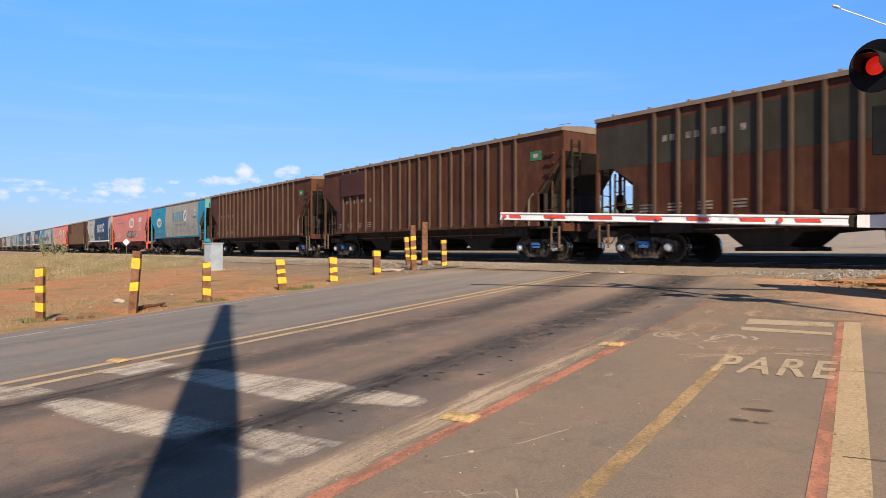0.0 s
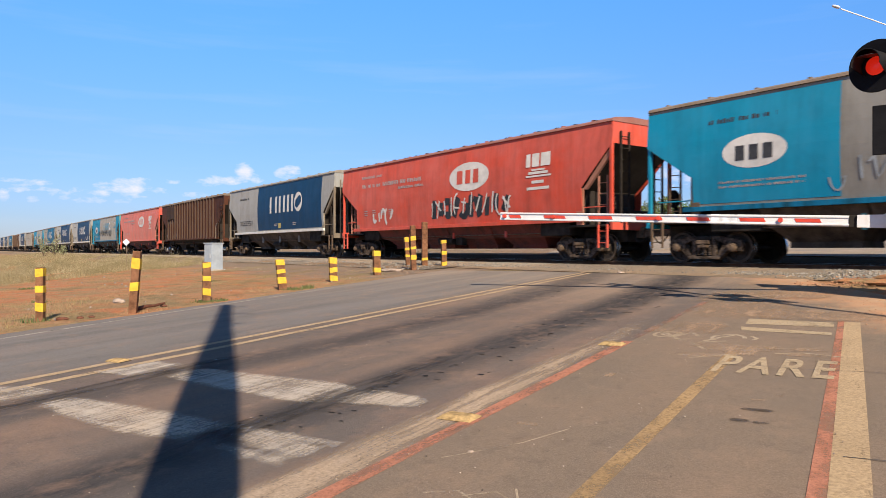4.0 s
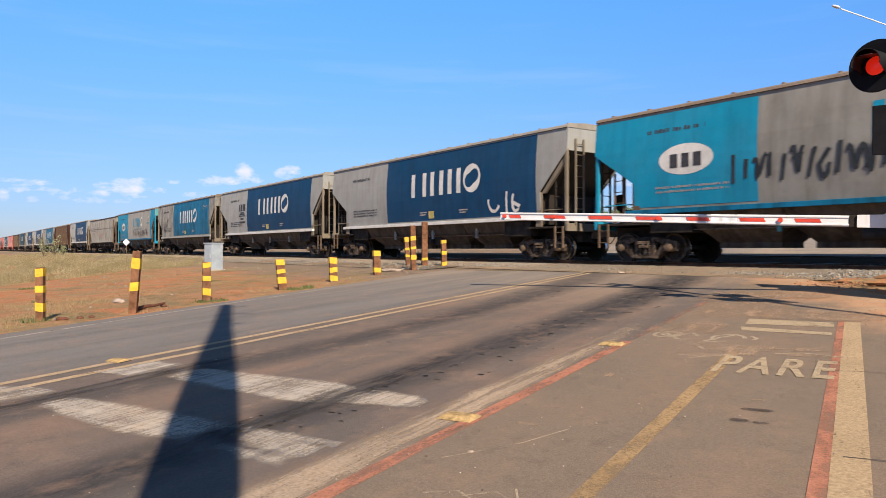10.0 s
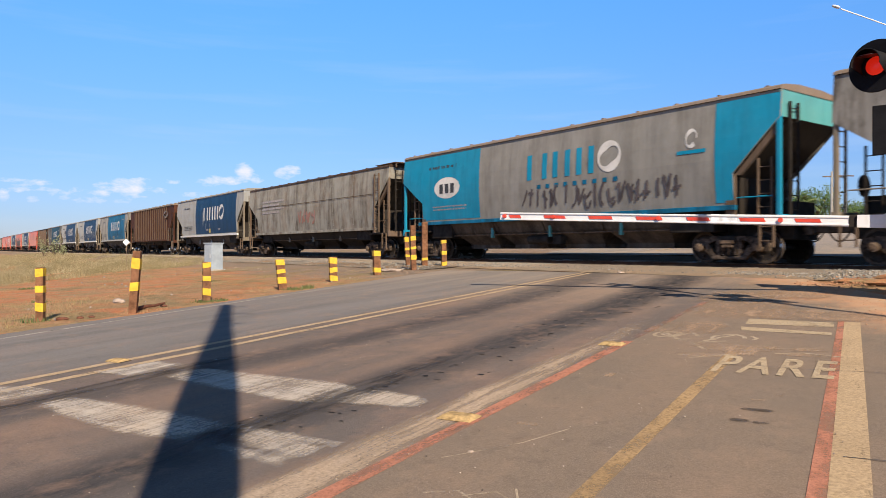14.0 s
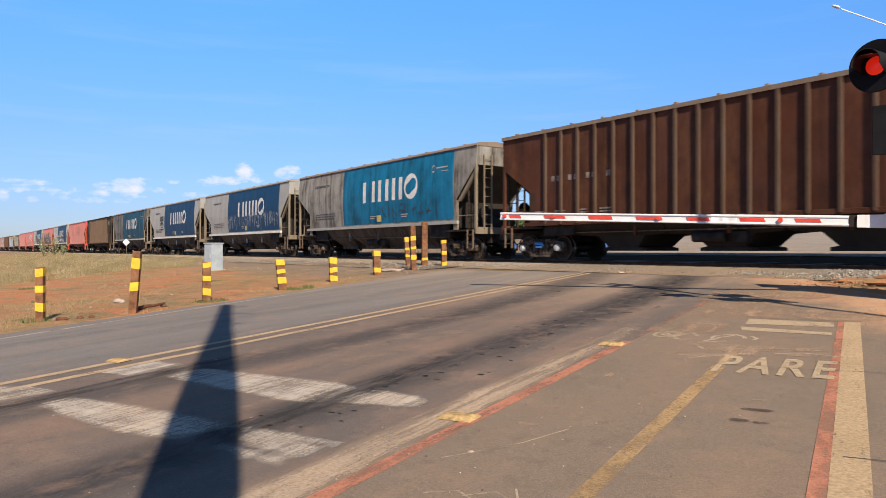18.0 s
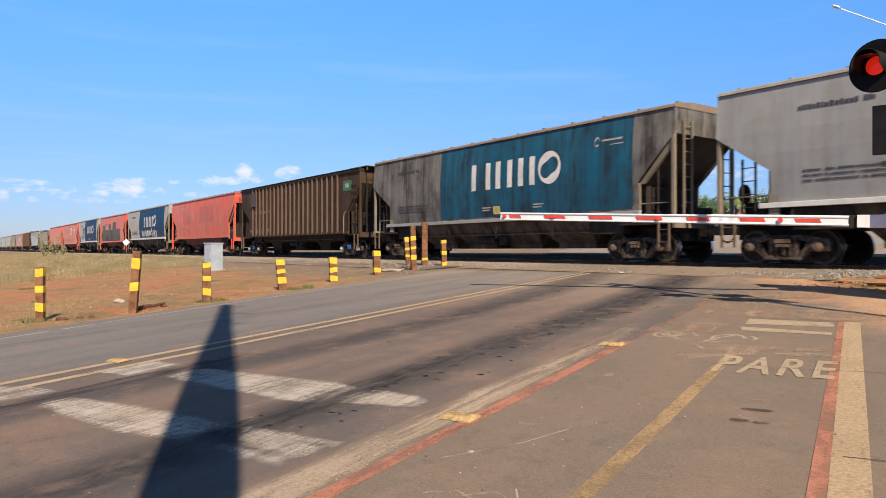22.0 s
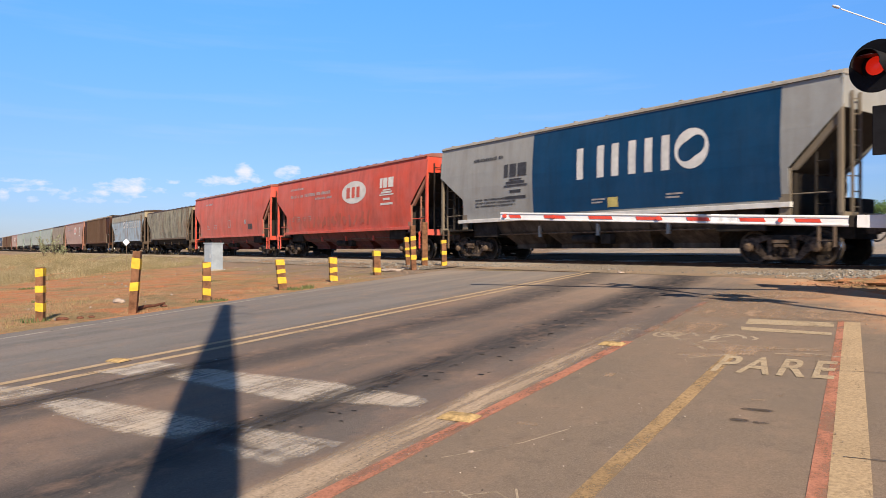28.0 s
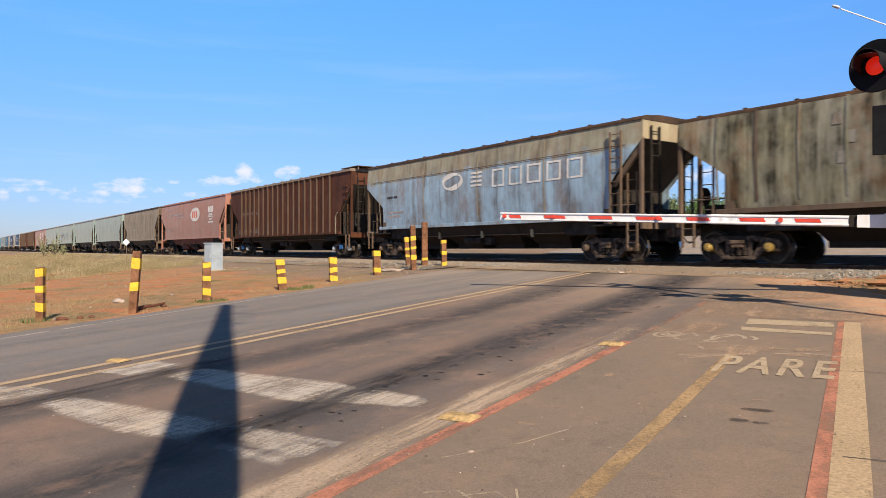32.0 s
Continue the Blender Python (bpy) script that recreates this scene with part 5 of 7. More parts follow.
    if spec.get("clamps"):
        bm = bmesh.new()
        x = -half + 0.5
        while x < half - 0.3:
            box(bm, x, x + 0.07, -1.36, -1.32, zt + 0.08, zt + 0.145)
            box(bm, x + 0.14, x + 0.16, -1.36, -1.32, zt + 0.08, zt + 0.13)
            x += 0.86
        tagged(part("clamp_row", bm, UNDER, w, "row of dark hatch clamps along the roof"), kind="stuff")
    for name, bm, mat, label in spec.get("marks", lambda h: [])(half):
        ob = part(name, bm, mat, w, label)
        if name in ("stencil", "graffiti"):
            tagged(ob, kind="stuff")
    return w


def word(tail, cz, mat, ring_mat=None, zb=1.5, k=1.0):
    """A company mark, drawn as plain uprights and a thick ring; tail is the x of its first upright."""
    items = [(tail + x * k, tail + (x + 0.27) * k, cz - 0.50 * k, cz + 0.50 * k) for x in (0.0, 0.86, 1.44, 2.09, 2.68, 3.27)]
    return [("logo_upright", bars([it], zb=zb), mat, "") for it in items] + [
            ("logo_ring", ring_mark(tail + 4.25 * k, cz + 0.03, 0.54 * k, 0.56 * k, 0.45, zb=zb, off=0.012), ring_mat or mat, "thick ring of the company mark")]


def fine_line(x0, x1, z, h, seed, zb=1.5, off=0.011, flat=False):
    """One line of small writing as narrow plain bars."""
    rnd = random.Random(seed)
    items, x = [], x0
    while x < x1:
        w = h * rnd.uniform(0.35, 0.75)
        if rnd.random() < 0.86:
            items.append((x, min(x + w, x1), z, z + h * rnd.choice((0.8, 1.0, 1.0))))
        x += w + h * 0.22
    return bars(items, off=off, zb=zb, flat=flat)


def small_lines(x0, z0, n, w, mat, name="stencil", zb=1.5, flat=False, h=0.09):
    return [(name, bars([(x0, x0 + w * (1 - 0.2 * (i % 2)), z0 - i * h * 1.9, z0 - i * h * 1.9 + h) for i in range(n)], zb=zb, flat=flat), mat, "small unreadable stencilled lines")]


def marks_panel(colour, graf=None, extra=None):
    """Grey wagon with one big coloured field over its middle and nose half."""
    def fn(h):
        x0, x1 = -h + 5.5, h - 1.45
        z0, z1 = 1.60, 4.37
        o = [("colour_field", sheet(x0, x1, z0, z1), colour, "large painted colour field")]
        o += word(-h + 7.6, 3.12, CREAM)
        o += [("stencil", fine_line(-h + 2.1, -h + 3.9, 3.70, 0.13, 8), DARK_MARK, "")]
        o += [("stencil", fine_line(-h + 2.3, -h + 4.6, z, 0.06, int(z * 10)), DARK_MARK, "") for z in (1.98, 2.10, 2.22)]
        o += small_lines(x0 + 2.7, 1.92, 2, 0.55, WHITE_MARK, h=0.05)
        o += small_lines(x0 + 5.5, 1.92, 2, 0.55, WHITE_MARK, h=0.05)
        o += [("notice_plate", bars([(x0 + 3.35, x0 + 3.75, 1.68, 1.98)]), YEL_LABEL, "small yellowish notice plate")]
        if extra:
            o += extra(h, x0, x1)
        if graf:
            for g in graf if isinstance(graf, list) else [graf]:
                o.append(("graffiti", strokes(*g[:7]), g[7], "sprayed scrawl"))
        return o
    return fn


def small_logo(h, x0, x1):
    return [("small_logo", ring_mark(x1 - 1.40, 3.74, 0.11, 0.16, 0.5, gap=(5.5, 6.3)), WHITE_MARK, ""), ("stencil", bars([(x1 - 1.2, x1 - 0.4, 3.73, 3.79), (x1 - 0.85, x1 - 0.35, 3.59, 3.62)]), WHITE_MARK, "")]


def block_mark(x, z, mat):
    rows = [(0.0, 0.22, 0, 0.46), (0.30, 0.66, 0, 0.46), (0.74, 1.2, 0, 0.46), (0.28, 0.95, -0.14, -0.08), (0.12, 1.1, -0.26, -0.17), (0.0, 1.25, -0.36, -0.30), (0.3, 0.9, -0.58, -0.48), (0.05, 1.15, -0.80, -0.70)]
    return [("stencil_block", bars([(x + a, x + b, z + c, z + d) for a, b, c, d in rows]), mat, "small stencilled block of stripes")]


def marks_ends(black=None):
    """Grey wagon with teal ends, a teal mark, and a white oval."""
    def fn(h):
        o = [("colour_field", end_sheet(h, -h + 5.4, False), TEAL_L, "teal field on the tail end"),
             ("colour_field", end_sheet(h, h - 1.78, True), TEAL_L, "teal field on the nose end")]
        o += [("logo_oval", ring_mark(-h + 3.3, 2.88, 0.87, 0.43, 0.0), CREAM, "white oval logo plate"),
              ("logo_inset", bars([(-h + 2.8, -h + 3.05, 2.66, 3.04), (-h + 3.18, -h + 3.42, 2.66, 3.04), (-h + 3.55, -h + 3.8, 2.66, 3.04)], off=0.017), DARK_MARK, "")]
        o += word(-h + 8.1, 3.22, TEAL_L, CREAM, k=0.87)
        o += [("small_logo", ring_mark(h - 2.5, 3.42, 0.19, 0.27, 0.5, gap=(5.5, 6.3)), CREAM, ""), ("stencil", bars([(h - 2.95, h - 2.05, 3.0, 3.10)]), TEAL_L, ""),
              ("stencil", bars([(-h + 8.6 + 0.42 * i, -h + 8.78 + 0.42 * i, 2.46, 2.60) for i in range(9)]), TEAL, "")]
        o += [("stencil", fine_line(-h + 2.0, -h + 3.9, 3.70, 0.12, 9), DARK_MARK, "")]
        o += [("stencil", fine_line(-h + 2.3, -h + 4.6, z, 0.06, int(z * 10)), WHITE_MARK, "") for z in (1.98, 2.10)]
        if black:
            o.append(("graffiti", strokes(*black[:7]), black[7], "sprayed scrawl"))
        return o
    return fn


def marks_red(oval=True, graf=None, block=True, faint=False, field=False):
    def fn(h):
        lm = GHOST if faint else CREAM
        o = [("stencil", fine_line(-h + 2.1, -h + 7.2, 3.34, 0.17, 5, 1.36), WHITE_MARK, "small unreadable stencilled lines"),
             ("stencil", fine_line(-h + 5.4, -h + 7.4, 3.10, 0.12, 6, 1.36), WHITE_MARK, ""),
             ("stencil", fine_line(-h + 2.0, -h + 3.9, 3.78, 0.12, 7, 1.36), WHITE_MARK, ""),
             ("stencil", bars([(-h + 2.3 + 0.75 * i, -h + 2.62 + 0.75 * i, z, z + 0.035) for i in range(4) for z in (2.0, 2.10, 2.2)], zb=1.36), WHITE_MARK, "")]
        if faint:
            o = [("stencil", bars([(-h + 2.7 + 0.16 * i, -h + 2.82 + 0.16 * i, 3.74, 3.86) for i in range(10) if i != 3], zb=1.36), WHITE_MARK, "small unreadable stencilled lines"), o[3]]
        if not oval and not field:
            o = [("stencil", bars([(-h + 2.9 + 0.16 * i, -h + 3.02 + 0.16 * i, 3.72, 3.86) for i in range(10) if i != 3], zb=1.36), WHITE_MARK, "small unreadable stencilled lines"),
                 ("stencil", bars([(-h + 3.3 + x, -h + 3.5 + x, z, z + 0.06) for x in (0, 0.28, 1.7, 2.0) for z in (1.9, 2.02, 2.14)], zb=1.36), WHITE_MARK, ""),
                 ("outline_mark", bars([(0.1, 0.16, 1.95, 2.45), (0.6, 0.66, 1.95, 2.45), (0.16, 0.6, 2.41, 2.45), (0.16, 0.6, 1.95, 1.99)], zb=1.36), WHITE_MARK, "white square outline"),
                 ("notice_plate", bars([(3.4, 3.75, 2.1, 2.4)], zb=1.36), WHITE_MARK, ""), ("paint_patch", bars([(h - 3.9, h - 3.1, 1.75, 2.1)], zb=1.36), GRAF_DARK, "dark paint patch")]
        cx = 1.7
        if field:
            o.append(("sprayed_field", sheet(-0.79 * h, 0.63 * h, 1.45, 2.72, off=0.006, zb=1.36), GRAF_DARK, "big charcoal sprayed field"))
            for x0, x1, za, zc in ((-0.74 * h, -0.50 * h, 1.5, 3.37), (-0.50 * h, -0.22 * h, 2.2, 2.8), (-0.22 * h, -0.04 * h, 1.5, 3.47), (0.08 * h, 0.36 * h, 1.5, 3.62), (0.36 * h, 0.62 * h, 1.5, 2.82)):
                o.append(("sprayed_block", sheet(x0, x1, za, zc, off=0.010 + 0.001 * (x0 + h), zb=1.36), GRAF_BROWN, "grey brown sprayed block"))
        if oval:
            if faint:
                for x0, x1, za, zc in ((cx - 1.75, cx + 1.7, 2.5, 3.75), (-h + 3.6, -h + 6.0, 2.45, 3.5)):
                    o.append(("repaint_patch", sheet(x0, x1, za, zc, off=0.004, zb=1.36), GHOST_F, "slightly darker repainted patch"))
            o.append(("logo_oval", ring_mark(cx, 3.22, 1.25, 0.56, 0.8 if faint else 0.0, zb=1.36, gap=(9, 9)), lm, "oval logo"))
            o.append(("logo_inset", bars([(cx - 0.75, cx - 0.38, 2.95, 3.48), (cx - 0.2, cx + 0.12, 2.95, 3.48), (cx + 0.3, cx + 0.62, 2.95, 3.48)], off=0.017, zb=1.36), lm if faint else RED, ""))
        if block:
            o += block_mark(h - 3.85, 3.24, lm)
        if graf:
            for g in graf:
                o.append(("graffiti", strokes(*g[:7], off=0.016 if g[7] == GRAF_BLACK else 0.024), g[7], "sprayed scrawl"))
        return o
    return fn


def marks_brown(flag=False, plate=True, oval=False, two=False):
    def fn(h):
        zs = 3.45 if two else 2.66
        o = [("stencil", bars([(-h + 2.5 + x, -h + 2.66 + x, zs, zs + 0.18) for x in (0, 0.26, 0.78, 1.04, 1.56, 1.82, 2.4)], off=0.01, flat=True), DULL_MARK, "small unreadable stencilled characters"),
             ("stencil", bars([(-h + 1.7 + 0.98 * i, -h + 2.15 + 0.98 * i, z, z + 0.05) for i in range(4) for z in (1.46, 1.55, 1.64)], off=0.01, flat=True), DULL_MARK, "")]
        if plate:
            bm = bmesh.new()
            if plate == 3:
                box(bm, -h + 2.1, -h + 3.0, -1.575, -1.54, 3.17, 4.07)
            else:
                box(bm, -h + 2.15, -h + 4.55, -1.575, -1.54, 3.06, 4.20)
            o.append(("blank_panel", bm, (BROWN, BROWN, BROWN_D, PLUM, OXBLOOD)[plate], "flat blank panel over the ribs"))
        if flag:
            bm = bmesh.new()
            k = float(flag)
            box(bm, h - 1.34 - 0.28 * k, h - 1.34 + 0.28 * k, -1.472, -1.464, 3.62 - 0.16 * k, 3.62 + 0.16 * k)
            o.append(("decal", bm, GREEN_FLAG, "green decal with a pale lozenge"))
            o.append(("decal_lozenge", bars([(h - 1.34 - 0.12 * k, h - 1.34 + 0.12 * k, 3.62 - 0.07 * k, 3.62 + 0.07 * k)], off=0.015, flat=True), WHITE_MARK, ""))
        if oval:
            o.append(("logo_oval", ring_mark(h - 2.3, 3.6, 0.75, 0.33, 0.45, off=0.12, flat=True), DULL_MARK, "faint pale oval logo"))
        if two:
            o.append(("repainted_field", sheet(-h + 0.05, h - 1.3, 2.85, 4.1, off=0.004, flat=True), GREEN_G, "green grey repainted upper side"))
        return o
    return fn


def marks_weathered(kind):
    def fn(h):
        if kind == "plate":
            o = [("logo_oval", ring_mark(-1.2, 3.1, 0.7, 0.36, 0.45), CREAM, "pale ring logo"), ("stencil_block", bars([(0.0, 0.7, 2.8 + 0.16 * i, 2.88 + 0.16 * i) for i in range(4)]), CREAM, "pale stacked bars"),
                 ("logo", bars([b for i in range(5) for x in (1.30 + 0.96 * i,) for b in ((x, x + 0.09, 2.70, 3.36), (x + 0.60, x + 0.69, 2.70, 3.36), (x + 0.09, x + 0.60, 2.70, 2.765), (x + 0.09, x + 0.60, 3.295, 3.36))]), CREAM, "pale company mark of five open squares"),
                 ("seam", bars([(-h + 0.6, h - 0.6, 3.50, 3.53)], off=0.022), RUST_FRAME, "rusty seam below the cream upper band")]
            o += small_lines(-h + 1.9, 2.7, 1, 0.9, DARK_MARK) + small_lines(-h + 1.9, 2.0, 2, 1.4, WHITE_MARK)
            o += [("welt", bars([(-h + 1.2 + i * 1.22, -h + 1.25 + i * 1.22, 1.6, 4.1)], off=0.016), END_CREAM if i % 3 == 0 else PALE_B, "") for i in range(int((2 * h - 2.4) / 1.22))]
        elif kind == "scrawl":
            o = small_lines(-h + 2.4, 3.3, 4, 3.4, WHITE_MARK, h=0.12) + [("graffiti", strokes(77, -1.2, 1.2, 1.8, 2.7, 4, 0.16, zb=1.4), RED_F, "faded red sprayed scrawl"), ("seam", bars([(-h + 1.2, h - 1.2, 3.0, 3.03)], off=0.02), BROWN_D, "")]
            o += [("welt", bars([(-h + 1.2 + i * 2.2, -h + 1.26 + i * 2.2, 1.6, 4.1)], off=0.02), GREY_W, "") for i in range(int((2 * h - 2.4) / 2.2) + 1)]
        else:
            o = [("stencil", bars([(x, x + 0.22, z, z + 0.28) for x, z in ((-3.4, 3.25), (-3.1, 2.8), (-3.3, 2.35), (-2.2, 2.3))]), GREY_W, "traces of pale stencils")] + [("welt", bars([(-h + 1.2 + i * 1.1, -h + 1.27 + i * 1.1, 1.6, 3.9)], off=0.02), RUST_FRAME if i % 3 == 1 else OLIVE, "") for i in range(int((2 * h - 2.4) / 1.1))]
        return o
    return fn
# ------------------------------------------------------------ the train
# seconds at which the tail, and then the nose, of each wagon passes the reference point
TAILS = [-0.088, 1.210, 2.510, 3.757, 5.043, 6.220, 7.475, 8.706, 9.915, 11.095, 12.269, 13.449, 14.642, 15.880, 17.016, 18.206, 19.369, 20.510, 21.642,
         22.814, 23.984, 25.125, 26.290, 27.355, 28.457, 29.574, 30.676, 31.720, 32.854, 34.12, 35.36, 36.42, 37.6, 38.75]
NOSES = [-1.32, 0.005, 1.301, 2.601, 3.848, 5.121, 6.303, 7.560, 8.783, 9.994, 11.177, 12.355, 13.531, 14.725, 15.955, 17.094, 18.310, 19.461, 20.595,
         21.729, 22.905, 24.073, 25.200, 26.376, 27.435, 28.527, 29.645, 30.735, 31.798, 32.960]
# the third to eighth wagon run a little later
for i, late in ((2, 0.02), (3, 0.02), (4, 0.02), (5, 0.012), (6, 0.02), (7, 0.02)):
    TAILS[i] += late
    NOSES[i] += late
while len(TAILS) < 47:
    TAILS.append(TAILS[-1] + 1.17)
while len(NOSES) < len(TAILS):
    NOSES.append(TAILS[len(NOSES) - 1] + 0.083)

L_BLUE = "grey hopper wagon with a navy blue field and white logo"
L_TEAL = "sooty grey hopper wagon with a teal field and white logo"
L_ENDS = "grey hopper wagon with teal ends and a teal logo"
L_RED = "red hopper wagon with white oval logo"
L_BROWN = "oxide brown ribbed hopper wagon"


def sp_blue(**k):
    return dict(label=L_BLUE, top=4.42, body=GREY, roof=ROOF_G, sill=CREAM, post=TAN, marks=marks_panel(BLUE, **k))


def sp_teal(**k):
    body, lab = k.pop("body", GREY_D), k.pop("label", L_TEAL)
    return dict(label=lab, top=4.40, body=body, sill=GREY, post=TAN, marks=marks_panel(k.pop("field", TEAL), extra=small_logo, **k))


def sp_ends(black=None):
    return dict(label="grey hopper wagon with teal ends and dark sprayed scrawl" if black else L_ENDS, body=GREY_M, end=TEAL_END, post=TEAL_L, sill=TEAL, roof=ROOF, marks=marks_ends(black))


def sp_red(label=L_RED, body=None, end=None, **k):
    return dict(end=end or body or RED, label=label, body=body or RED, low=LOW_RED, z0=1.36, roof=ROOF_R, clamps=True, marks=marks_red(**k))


def sp_brown(label=L_BROWN, body=None, cap=None, extra=None, **k):
    d = dict(label=label, body=body or BROWN, ribbed=True, cap=cap or BOX_BLUE, rack=k.pop("rack", False), marks=marks_brown(**k))
    d.update(extra or {})
    return d


SPECS = [
    sp_brown("ribbed brown hopper wagon, upper side repainted green grey", two=True, plate=False),
    sp_brown(L_BROWN + " with plum panel and green decal", flag=True, plate=4), sp_brown(L_BROWN + " with a green decal at its end", flag=True, plate=False),
    sp_ends((31, -3.4, 6.4, 1.75, 2.6, 22, 0.055, GRAF_GREY)),
    sp_red("red hopper wagon covered in black and white scrawl", graf=[(41, -0.9, 4.1, 1.6, 2.55, 10, 0.30, GRAF_BLACK), (42, -1.0, 4.2, 1.62, 2.6, 12, 0.075, CREAM), (43, -5.7, -3.9, 1.6, 2.3, 5, 0.14, CREAM)]),
    sp_blue(), sp_brown(L_BROWN + " with a dark blank panel", plate=2), sp_red(),
    sp_ends((51, -4.0, 4.6, 2.05, 2.95, 26, 0.10, GRAF_BLACK)),
    sp_blue(graf=(61, 4.4, 6.4, 1.7, 2.7, 3, 0.12, CREAM)), sp_blue(extra=lambda h, a, b: block_mark(a - 1.5, 3.0, DARK_MARK)),
    sp_teal(graf=(71, -7.2, -4.6, 2.0, 3.2, 6, 0.06, GRAF_BLACK)), sp_ends((81, -0.8, 5.8, 1.7, 2.6, 20, 0.085, GRAF_DARK)),
    dict(label="worn pale hopper wagon streaked with rust", body=GREY_W, z0=1.4, top=4.2, rack=True, roof=BROWN_D, post=RUST_FRAME, side_ladder=True, low=BAY_D, marks=marks_weathered("scrawl")),
    sp_blue(graf=(91, -1.0, 1.4, 1.9, 3.8, 3, 0.04, GRAF_GREY)), sp_brown(L_BROWN + " with a faint oval logo", plate=False, oval=True),
    sp_teal(graf=(101, 1.0, 5.8, 1.75, 2.5, 9, 0.05, DARK_MARK)), sp_blue(graf=[(111, -2.6, 6.6, 1.7, 3.0, 24, 0.055, GRAF_GREY), (112, -7.0, -2.6, 1.7, 2.9, 9, 0.055, WHITE_MARK)]),
    sp_blue(extra=lambda h, a, b: block_mark(a - 1.5, 3.0, DARK_MARK)),
    sp_teal(field=TEAL_D, body=SOOT, label="dark sooty hopper wagon with a dull teal field"), sp_brown("dark umber ribbed hopper wagon with a green decal", body=BROWN_D, flag=1.6, rack=True, plate=3, extra=dict(top=4.30, rim=True, ribs=21, roof=UNDER)),
    sp_red("red hopper wagon with a faint darker oval logo", faint=True, block=False), sp_blue(graf=(121, -1.8, 4.4, 1.6, 2.42, 20, 0.15, CREAM)),
    sp_red("red hopper wagon with big charcoal scrawl", field=True, oval=False, block=False),
    sp_blue(extra=lambda h, a, b: block_mark(a - 1.5, 3.0, DARK_MARK)), sp_red(graf=[(131, -6.2, 3.4, 1.5, 2.3, 16, 0.20, SCRUB)]), sp_red("plain red hopper wagon with small stencils", oval=False, block=False),
    dict(label="olive grey hopper wagon streaked with dark rust", body=OLIVE, z0=1.4, top=3.88, end=END_CREAM, post=RUST_FRAME, sill=RUST_FRAME, side_ladder=True, low=BAY_D, roof=BROWN_D, marks=marks_weathered("rust"), cap=BOX_YEL),
    dict(label="faded sky blue hopper wagon with pale logo and rust stains", body=PALE_B, z0=1.4, top=4.22, roof=BROWN_D, post=RUST_FRAME, side_ladder=True, low=BAY_D, end=END_CREAM, marks=marks_weathered("plate")),
    sp_brown(plate=False, rack=True), sp_red("faded red hopper wagon with white oval logo", body=RED_F, end=RED_END), dict(label="dusty brown olive hopper wagon", body=OLIVE_B, z0=1.4, roof=BROWN_D, end=RUST_FRAME, marks=marks_weathered("rust")),
    dict(label="pale mint hopper wagon", body=MINT, marks=lambda h: [], roof=ROOF), dict(label="pale mint hopper wagon", body=MINT, marks=lambda h: [], roof=ROOF),
    dict(label="pale mint hopper wagon with dark scrawl", body=MINT, marks=lambda h: [("graffiti", strokes(141, -5, 4, 1.8, 3.2, 8, 0.3), GRAF_GREY, "sprayed scrawl")], roof=ROOF), dict(label="pale mint hopper wagon", body=MINT, marks=lambda h: [], roof=ROOF), sp_red("faded red hopper wagon with white oval logo", body=RED_F),
    sp_brown(plate=False), sp_brown(plate=False), sp_blue(), sp_blue(), sp_teal(), sp_ends(), sp_blue(), sp_brown(plate=False), sp_red(), sp_blue(),
]
HEADING = math.atan2(U.y, U.x)
train = []


def build_train():
    for i in range(len(TAILS)):
        t1 = TAILS[i]
        t0 = NOSES[i]
        half = round((run(t1) - run(t0)) / 2 * 20) / 20
        first, last = max(0.0, t0 - 4.5), min(32.0, t1 + 0.9)
        w = wagon(SPECS[i % len(SPECS)], half, first, last)
        train.append((w, t1, half))


build_train()


def wagon_pose(t, tail, half):
    a = A_REF + run(t) - run(tail) + half
    p = U * a + N * D_C
    return Matrix.Translation((p.x, p.y, 0)) @ Matrix.Rotation(HEADING, 4, "Z")


# ------------------------------------------------------------ roadside things
POST_WOOD = plain("weathered_post_wood", (0.17, 0.082, 0.045), 0.85, 0, 0.4, 7)
POST_YEL = plain("yellow_reflective_band", (0.63, 0.38, 0.035), 0.6, 0, 0.18, 9)
METAL_GREY = plain("painted_grey_steel", (0.42, 0.43, 0.44), 0.5, 0, 0.15, 4)
CONCRETE = plain("grey_concrete", (0.38, 0.36, 0.33), 0.85, 0, 0.2, 5)
BOOM_W = plain("white_boom_paint", (0.66, 0.655, 0.65), 0.45, 0, 0.08, 4)
BOOM_R = plain("red_boom_tape", (0.58, 0.06, 0.035), 0.4, 0, 0.12, 6)
HOOD = plain("worn_black_hood_paint", (0.013, 0.013, 0.014), 0.6, 0, 0.4, 9)
BLACK = plain("black_signal_paint", (0.010, 0.010, 0.012), 0.8, 0, 0.2, 6)
CABIN = plain("pale_grey_cabinet_paint", (0.31, 0.35, 0.385), 0.6, 0, 0.12, 3)


